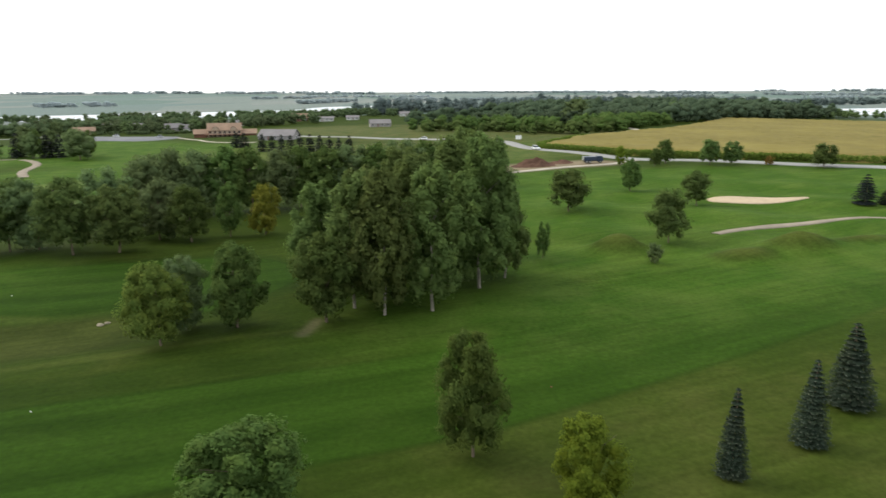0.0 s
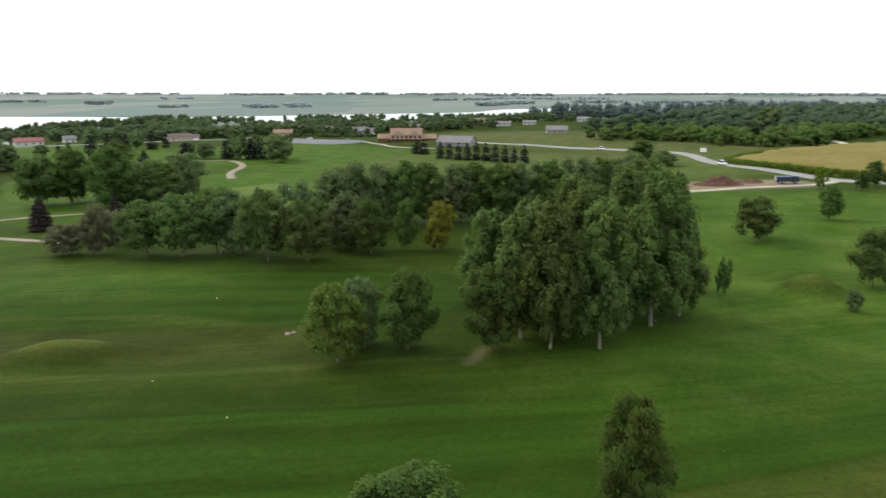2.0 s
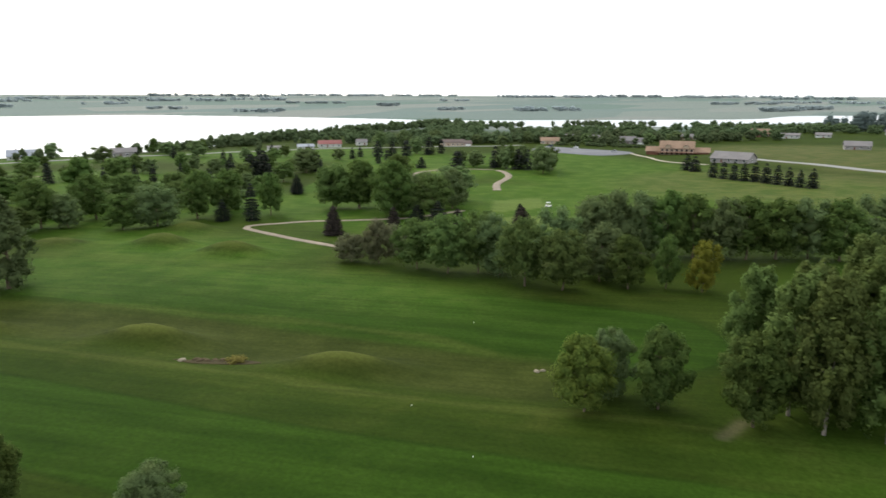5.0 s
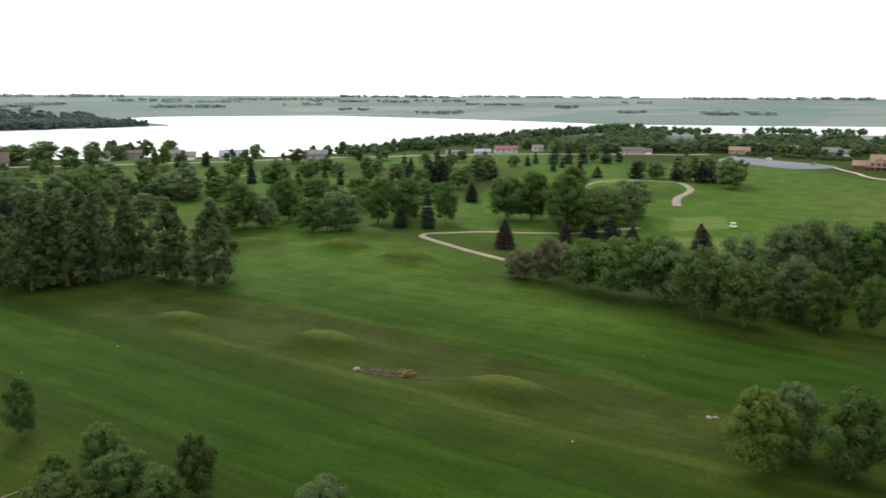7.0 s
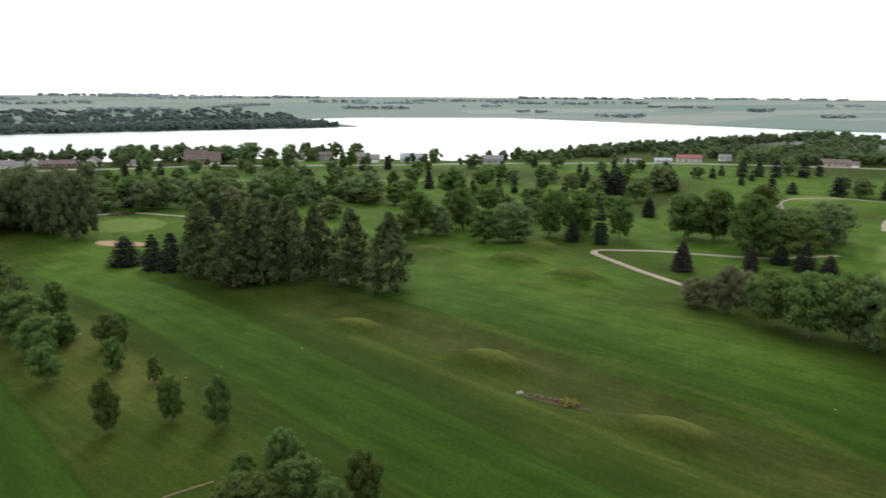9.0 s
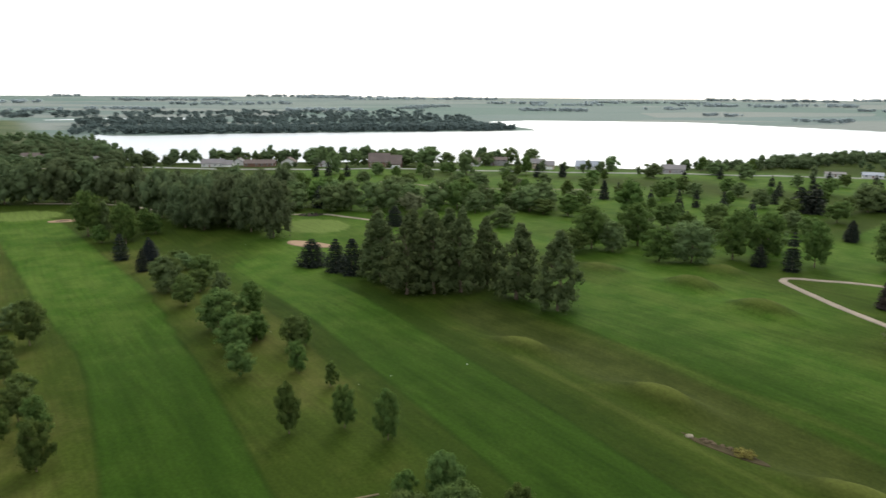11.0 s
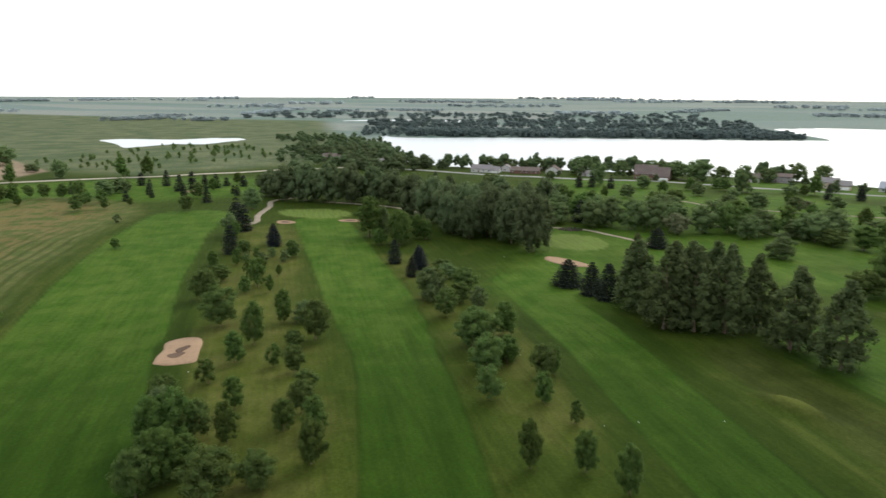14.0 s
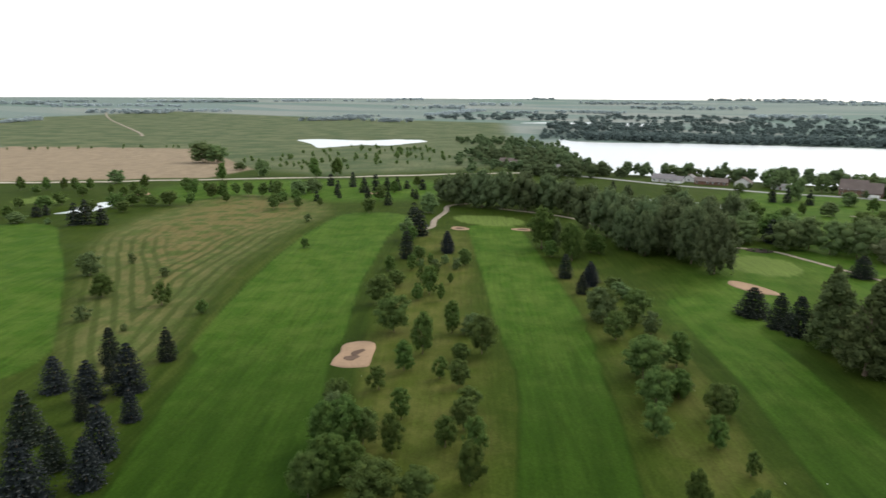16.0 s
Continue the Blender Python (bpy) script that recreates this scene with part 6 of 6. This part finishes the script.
def clubhouse():
    at = Matrix.Translation((-152, 497, float(land(-152, 497)) - 0.6)) @ Matrix.Rotation(radians(16), 4, "Z") @ Matrix.Scale(0.84, 4)
    club = thing("clubhouse", at, "long cream clubhouse with tan shingle roofs and dark timber decks", "clubhouse")

    def gable(x0, x1, y0, y1, h, pitch, wall, roof, e=0.9):
        mid = (y0 + y1) / 2
        rise = (y1 - y0) / 2 * pitch
        part("wall", prism(bmesh.new(), [(y0, 0), (y1, 0), (y1, h), (mid, h + rise), (y0, h)], "x", x0, x1), wall, club)
        dr = e * pitch
        part("roof", prism(bmesh.new(), [(y0 - e, h - dr + 0.03), (mid, h + rise + 0.03), (y1 + e, h - dr + 0.03), (y1 + e, h - dr + 0.35), (mid, h + rise + 0.4), (y0 - e, h - dr + 0.35)], "x", x0 - e, x1 + e), roof, club)

    gable(-13, 13, -8, 8, 6.2, 0.62, CREAM, TAN_ROOF)
    gable(-24, -13.9, -6, 6, 3.3, 0.5, BROWN_WALL, TAN_ROOF)
    gable(13.9, 25, -9, 3, 3.3, 0.5, BROWN_WALL, TAN_ROOF)
    for x in (-7, 7):
        part("dormer", prism(bmesh.new(), [(x - 2.4, 5.8), (x + 2.4, 5.8), (x + 2.4, 7.6), (x, 9.0), (x - 2.4, 7.6)], "y", -8.6, -3), CREAM, club)
        part("dormer_roof", prism(bmesh.new(), [(x - 2.9, 7.4), (x, 9.1), (x + 2.9, 7.4), (x + 2.9, 7.75), (x, 9.45), (x - 2.9, 7.75)], "y", -9.1, -2.5), TAN_ROOF, club)
    part("terrace", cube(-16, 16, -13, -8.05, 2.5, 2.8), BROWN_WALL, club, "dark timber terrace")
    for i in range(9):
        part("terrace_post", cube(-16 + i * 4 - 0.15, -16 + i * 4 + 0.15, -12.9, -12.6, 0, 3.8), BROWN_WALL, club)
    part("terrace_rail", cube(-16, 16, -12.95, -12.75, 3.7, 3.85), BROWN_WALL, club)
    for i in range(7):
        for z in (0.9, 3.5):
            x = -11.4 + i * 3.8
            win = part("window", cube(x - 0.95, x + 0.95, -8.06, -7.94, z, z + 1.7), BROWN_WALL, club)
            part("pane", cube(x - 0.82, x + 0.82, -8.1, -7.9, z + 0.12, z + 1.58), GLASS, win)
    return club


clubhouse()
house(-102, 444, -8, 22, 14, 2.8, GREY_WALL, GREY_ROOF, "long grey shed with a grey gabled roof", "shed", "shed", porch=False, pitch=0.5)
house(-53, 604, 10, 17, 13, 3.2, GREY_WALL, GREY_ROOF, "grey farm barn with a gabled roof on the meadow", "barn", "barn", porch=False, pitch=0.45)
LAKESIDE_HOUSES = [
    (-622, -60, 82, 18, 11, 3.4, SIDING, GREY_ROOF, "white house with a pale grey roof by the lake road", 7, 0.55), (-634, -40, 170, 9, 9, 3.4, SIDING, GREY_ROOF, "small white gabled lakeside house", 0, 0.6),
    (-617, -22, 82, 25, 11, 3.2, BRICK, BROWN_ROOF, "long low brown house on the lake shore", 0, 0.45), (-612, 2, 172, 12, 12, 3.8, SIDING, BROWN_ROOF, "white house with a wide gable towards the road", 0, 0.6),
    (-606, 29, 80, 13, 9, 3.0, SIDING, GREY_ROOF, "low white garage beside dark trees", 0, 0.35), (-590, 76, 76, 17, 15, 5.2, BRICK, BROWN_ROOF, "large brown brick house with steep roofs", 10, 0.85),
    (-586, 155, 72, 13, 11, 3.8, SIDING, BROWN_ROOF, "white house with a brown roof among garden trees", 0, 0.6), (-594, 179, 70, 18, 10, 5.4, GREY_WALL, BROWN_ROOF, "two-storey pale grey house with white windows", 0, 0.4),
    (-553, 202, 66, 11, 10, 5.0, CREAM, GREY_ROOF, "pale two-storey house with a front gable", 8, 0.6), (-545, 243, 62, 19, 13, 3.4, SIDING, BLUE_ROOF, "white bungalow with a pale blue-grey roof", 0, 0.6),
    (-494, 291, 58, 17, 11, 3.6, GREY_WALL, GREY_ROOF, "grey house half hidden by trees", 0, 0.5), (-449, 397, 55, 13, 8, 2.4, SIDING, GREY_ROOF, "low white boat shed at the lake", 0, 0.25),
    (-431, 413, 52, 13, 8, 2.6, SIDING, BLUE_ROOF, "low white shed with a pale roof", 0, 0.4),
]
VILLAGE_HOUSES = [
    (-432, 442, 52, 19, 10, 3.4, SIDING, RED_ROOF, "long white building with a red roof", 0, 0.5), (-424, 474, 50, 9, 8, 3.4, SIDING, GREY_ROOF, "small white cottage between trees", 0, 0.5),
    (-352, 512, 40, 20, 11, 3.4, CREAM, BROWN_ROOF, "cream house with a brown roof", 6, 0.4), (-365, 611, 25, 16, 10, 3.4, BRICK, GREY_ROOF, "brown house among trees", 6, 0.42),
    (-291, 578, 28, 16, 10, 3.4, CREAM, TAN_ROOF, "cream house beside the parking lot hedge", 0, 0.5), (-262, 606, 22, 12, 10, 4.6, CREAM, GREY_ROOF, "pale yellow two-storey house among trees", 0, 0.5),
    (-300, 640, 20, 17, 10, 3.6, GREY_WALL, GREY_ROOF, "grey house among trees", 7, 0.42), (-231, 612, 18, 13, 9, 3.4, GREY_WALL, GREY_ROOF, "grey house with a steep grey roof", 8, 0.7),
    (-205, 690, 15, 16, 10, 3.4, CREAM, GREY_ROOF, "cream house behind a hedge", 6, 0.42), (-147, 738, 12, 16, 11, 4.0, BRICK, TAN_ROOF, "reddish brick house at the wood's edge", 0, 0.7),
    (-120, 728, 10, 18, 10, 3.2, SIDING, GREY_ROOF, "white house at the wood's edge", 0, 0.3), (-94, 748, 8, 13, 9, 2.8, SIDING, GREY_ROOF, "small white cottage on the meadow", 0, 0.4),
    (-40, 790, 0, 14, 9, 3.2, SIDING, GREY_ROOF, "small white house at the wood's edge", 0, 0.42), (-694, -222, 82, 15, 11, 4.6, BRICK, BROWN_ROOF, "dark reddish farmhouse among trees", 6, 0.6),
    (-655, -180, 82, 10, 7, 2.6, SIDING, GREY_ROOF, "low white shed among farm trees", 0, 0.3), (-668, -160, 60, 14, 9, 4.0, GREY_WALL, GREY_ROOF, "grey lakeside house among trees", 6, 0.5),
]
for x, y, t, w, d, h, wall, roof, label, wing, pitch in LAKESIDE_HOUSES + VILLAGE_HOUSES:
    house(x, y, t, w, d, h, wall, roof, label, wing=wing, porch=h > 3, pitch=pitch)

# ---- the crop field ----
def corn_field():
    ring = [(46, 333), (58, 303), (76, 281), (105, 257), (150, 236), (280, 168), (420, 95), (640, 400), (520, 640), (254, 655), (130, 420), (75, 372)]
    rng = np.random.default_rng(12)
    g = np.arange(40, 640, 3.2)
    X, Y = np.meshgrid(g, np.arange(90, 660, 3.2), indexing="ij")
    x, y = X.ravel() + rng.uniform(-0.6, 0.6, X.size), Y.ravel() + rng.uniform(-0.6, 0.6, X.size)
    d = inside(x, y, ring)
    top = ease(0, 2.2, d) * 2.4 + rng.uniform(-0.35, 0.35, len(x))
    v = np.column_stack([x, y, land(x, y) + np.where(d > 0, top, -0.3)])
    n, k = X.shape
    ok = (d > -3).reshape(n, k)
    i, j = np.where(ok[:-1, :-1] & ok[1:, :-1] & ok[1:, 1:] & ok[:-1, 1:])
    f = np.column_stack([i * k + j, (i + 1) * k + j, (i + 1) * k + j + 1, i * k + j + 1])
    field = tagged(part("corn_field", mesh_of("corn_field", v, f, CORN_TOP)), "ripening golden corn field with green edges", "crop field", kind="stuff")
    # leafy plants along the open edge
    c = glide(ring[-1:] + ring[:7], 0.9)
    p = np.repeat(c, 40, 0) + rng.uniform(-1.6, 1.6, (len(c) * 40, 2))
    z = land(p[:, 0], p[:, 1]) + rng.uniform(0.2, 2.3, len(p))
    v, f = leaf_quads(rng, np.column_stack([p, z]), np.column_stack([rng.normal(size=(len(p), 2)), rng.uniform(0, 0.5, len(p))]), 0.38, 1.8)
    edge = part("corn_edge", mesh_of("corn_edge", v, f, LEAF["corn"]))
    tagged(edge, "green corn plants along the field edge", "crop", kind="stuff")


CORN_TOP = plain("ripening_corn", (0.165, 0.138, 0.040), 0.95, grain=0.25, vary=0.25, bump=0.8)
corn_field()


# ---- vehicles and small things ----
def car(x, y, turn, paint, label, length=4.7, height=1.65, name="car"):
    at = Matrix.Translation((x, y, float(land(x, y)) + 0.22)) @ Matrix.Rotation(radians(turn), 4, "Z")
    c = thing(name, at, label, "car")
    L, w = length / 2, 0.92
    side = [(-L, 0.35), (L, 0.35), (L, 0.85), (L * 0.5, 1.0), (-L * 0.95, 1.05), (-L, 0.9)]
    part("body", prism(bmesh.new(), side, "y", -w, w), paint, c)
    part("cabin", prism(bmesh.new(), [(-L * 0.88, 1.0), (L * 0.42, 1.0), (L * 0.16, height), (-L * 0.72, height)], "y", -w * 0.86, w * 0.86), GLASS, c, "dark window band")
    part("roof", cube(-L * 0.72, L * 0.16, -w * 0.84, w * 0.84, height, height + 0.07), paint, c)
    for sx in (-0.62, 0.62):
        for sy in (-1, 1):
            wheel = part("wheel", rod(bmesh.new(), (sx * L, sy * (w - 0.12), 0.33), (sx * L, sy * (w + 0.06), 0.33), 0.33, None, 16), TYRE, c)
            part("rim", rod(bmesh.new(), (sx * L, sy * (w + 0.02), 0.33), (sx * L, sy * (w + 0.08), 0.33), 0.19, None, 12), STEEL, wheel)


car(42, 318, -65, CAR_WHITE, "white sport utility car on the road", 4.8, 1.75)
car(-11, 404, 142, CAR_WHITE, "white car on the road to the clubhouse")
car(-244, 531, 160, CAR_WHITE, "white car in the parking lot")
car(-198, 497, 155, CAR_SILVER, "silver car in the parking lot")
car(-270, 538, 160, CAR_DARK, "dark car in the parking lot")


def lorry(x, y, turn):
    at = Matrix.Translation((x, y, float(land(x, y)) + 0.2)) @ Matrix.Rotation(radians(turn), 4, "Z")
    t = thing("dump_truck", at, "dark blue dump truck parked on the gravel track", "truck")
    part("chassis", cube(-3.4, 3.4, -0.5, 0.5, 0.6, 0.85), TYRE, t)
    part("load_bed", prism(bmesh.new(), [(-3.5, 0.9), (1.2, 0.9), (1.3, 2.3), (-3.7, 2.3)], "y", -1.2, 1.2), CAR_DARK, t)
    cab = part("cab", prism(bmesh.new(), [(1.45, 0.7), (3.5, 0.7), (3.5, 1.5), (3.0, 2.5), (1.45, 2.5)], "y", -1.15, 1.15), CAR_DARK, t)
    part("windscreen", prism(bmesh.new(), [(3.46, 1.55), (3.52, 1.58), (3.06, 2.42), (3.0, 2.38)], "y", -1.0, 1.0), GLASS, cab)
    part("tailboard", cube(-3.78, -3.7, -1.15, 1.15, 0.95, 2.35), CAR_SILVER, t, "silver tailboard")
    for sx in (-2.6, -1.5, 2.5):
        for sy in (-1, 1):
            wheel = part("wheel", rod(bmesh.new(), (sx, sy * 0.85, 0.5), (sx, sy * 1.2, 0.5), 0.5, None, 16), TYRE, t)
            part("rim", rod(bmesh.new(), (sx, sy * 1.1, 0.5), (sx, sy * 1.22, 0.5), 0.27, None, 12), STEEL, wheel)


lorry(55, 258, 5)


def golf_cart(x, y, turn):
    at = Matrix.Translation((x, y, float(land(x, y)) + 0.02)) @ Matrix.Rotation(radians(turn), 4, "Z")
    g = thing("golf_cart", at, "white golf cart with a roof standing on the tee", "golf cart")
    part("body", prism(bmesh.new(), [(-1.15, 0.3), (1.15, 0.3), (1.2, 0.75), (0.75, 0.95), (0.6, 0.45), (-0.1, 0.45), (-0.15, 0.8), (-1.2, 0.85)], "y", -0.58, 0.58), WHITE, g)
    part("seat", cube(-0.55, -0.02, -0.52, 0.52, 0.86, 0.98, bevel=0.04), CREAM, g, "cream padded seat")
    part("backrest", cube(-0.62, -0.54, -0.52, 0.52, 0.95, 1.35, bevel=0.03), CREAM, g)
    part("roof", cube(-0.95, 0.8, -0.62, 0.62, 1.78, 1.88, bevel=0.03), WHITE, g)
    for sx, top in ((-0.85, -0.8), (0.7, 0.55)):
        for sy in (-0.52, 0.52):
            part("post", rod(bmesh.new(), (sx, sy, 0.8), (top, sy, 1.8), 0.025), STEEL, g)
    for sx in (-0.8, 0.85):
        for sy in (-1, 1):
            part("wheel", rod(bmesh.new(), (sx, sy * 0.5, 0.24), (sx, sy * 0.64, 0.24), 0.24, None, 14), TYRE, g)


golf_cart(-123, 245, 40)


def sign_board(x, y, turn):
    at = Matrix.Translation((x, y, float(land(x, y)))) @ Matrix.Rotation(radians(turn), 4, "Z")
    s = thing("sign_board", at, "blank white sign board on two posts beside the junction", "sign")
    part("board", cube(-1.5, 1.5, -0.06, 0.06, 0.9, 2.9, bevel=0.02), WHITE, s)
    for sx in (-1.2, 1.2):
        part("post", cube(sx - 0.07, sx + 0.07, 0.06, 0.2, -0.3, 2.6), BROWN_WALL, s)


sign_board(40, 374, 4)


def heap(name, x, y, a, b, h, mat, label, seed):
    """A rough heap of loose stuff."""
    rng = np.random.default_rng(seed)
    bm = bmesh.new()
    bmesh.ops.create_grid(bm, x_segments=26, y_segments=26, size=1)
    for v in bm.verts:
        u, w = v.co.x, v.co.y
        r = math.hypot(u, w)
        n = noise.noise((u * 2.3 + seed, w * 2.3, 0)) * 0.5 + noise.noise((u * 6, w * 6, seed)) * 0.25
        px, py = x + u * a, y + w * b
        v.co = (px, py, float(land(px, py)) - 0.15 + h * max(0, (1 - r * r)) * (0.8 + n))
    return tagged(part(name, bm, mat), label, "soil heap")


heap("soil_mound", 33, 256, 8.5, 5, 3.0, DIRT, "reddish-brown heap of dug soil", 3)
heap("soil_mound", 44, 262, 5, 4, 1.3, DIRT, "low reddish-brown heap of soil", 5)


def rock(x, y, s, seed, mat=None, name="rock", label="weathered grey field stone in the grass"):
    bm = bmesh.new()
    bmesh.ops.create_icosphere(bm, subdivisions=2, radius=s)
    for v in bm.verts:
        k = 1 + 0.3 * noise.noise(v.co / s * 1.3 + Vector((seed, 0, 0)))
        v.co = Vector((v.co.x * k * 1.3, v.co.y * k, v.co.z * k * 0.6))
    ob = tagged(part(name, bm, mat or ROCK), label, "rock")
    ob.location = (x, y, float(land(x, y)) + s * 0.12)
    ob.rotation_euler = (0, 0, seed)


sheet("muddy_scar", [(-100.5, 64.6), (-98.0, 66.3), (-95.5, 68.5), (-92.5, 71.5), (-89.0, 72.8), (-86.8, 72.0), (-89.5, 69.6), (-93.0, 67.2), (-96.5, 65.0)], MUD, lift=0.06, step=0.6, label="dark muddy scar in the grass between mounds", category="bare earth")
for i in range(16):
    rnd = random.Random(i)
    u = rnd.uniform(-1, 1)
    rock(-95 + 3.2 * u + rnd.uniform(-0.6, 0.6), 68.6 + 2.4 * u + rnd.uniform(-0.8, 1.0), rnd.uniform(0.22, 0.6), i, DARK_ROCK)
rock(-98.5, 65.2, 0.6, 11, PALE_ROCK, label="flat pale stone slab in the grass")
rock(-48.5, 94.6, 0.45, 12, PALE_ROCK, label="pale weathered boulder in the grass")
rock(-47.8, 95.3, 0.35, 13, PALE_ROCK, label="small pale boulder in the grass")
for x, y in ((-348, 9), (-351, 12), (-349, 15)):
    plant("bush", x, y, 1.2, 1.8)
plant("goldbush", -91.4, 70.6, 1.1, 3.6)


def marker(x, y, mat, label):
    bm = bmesh.new()
    bmesh.ops.create_cone(bm, cap_ends=True, segments=14, radius1=0.062, radius2=0.05, depth=0.12)
    ob = tagged(part("tee_marker", bm, mat), label, "golf marker", "golf markers")
    ob.location = (x, y, float(land(x, y)) + 0.06)


for x, y in ((-40.9, 64.4), (-55.7, 71.7), (-136.6, 36.6), (-69.0, 108.1), (-133.0, 20.0), (-144.6, -79.4), (-282.6, -16.4), (-166.8, -4.2), (-129.9, 13.3)):
    marker(x, y, WHITE, "small white distance marker in the turf")
marker(11.3, 68.8, RED_ROOF, "small red distance marker in the turf")
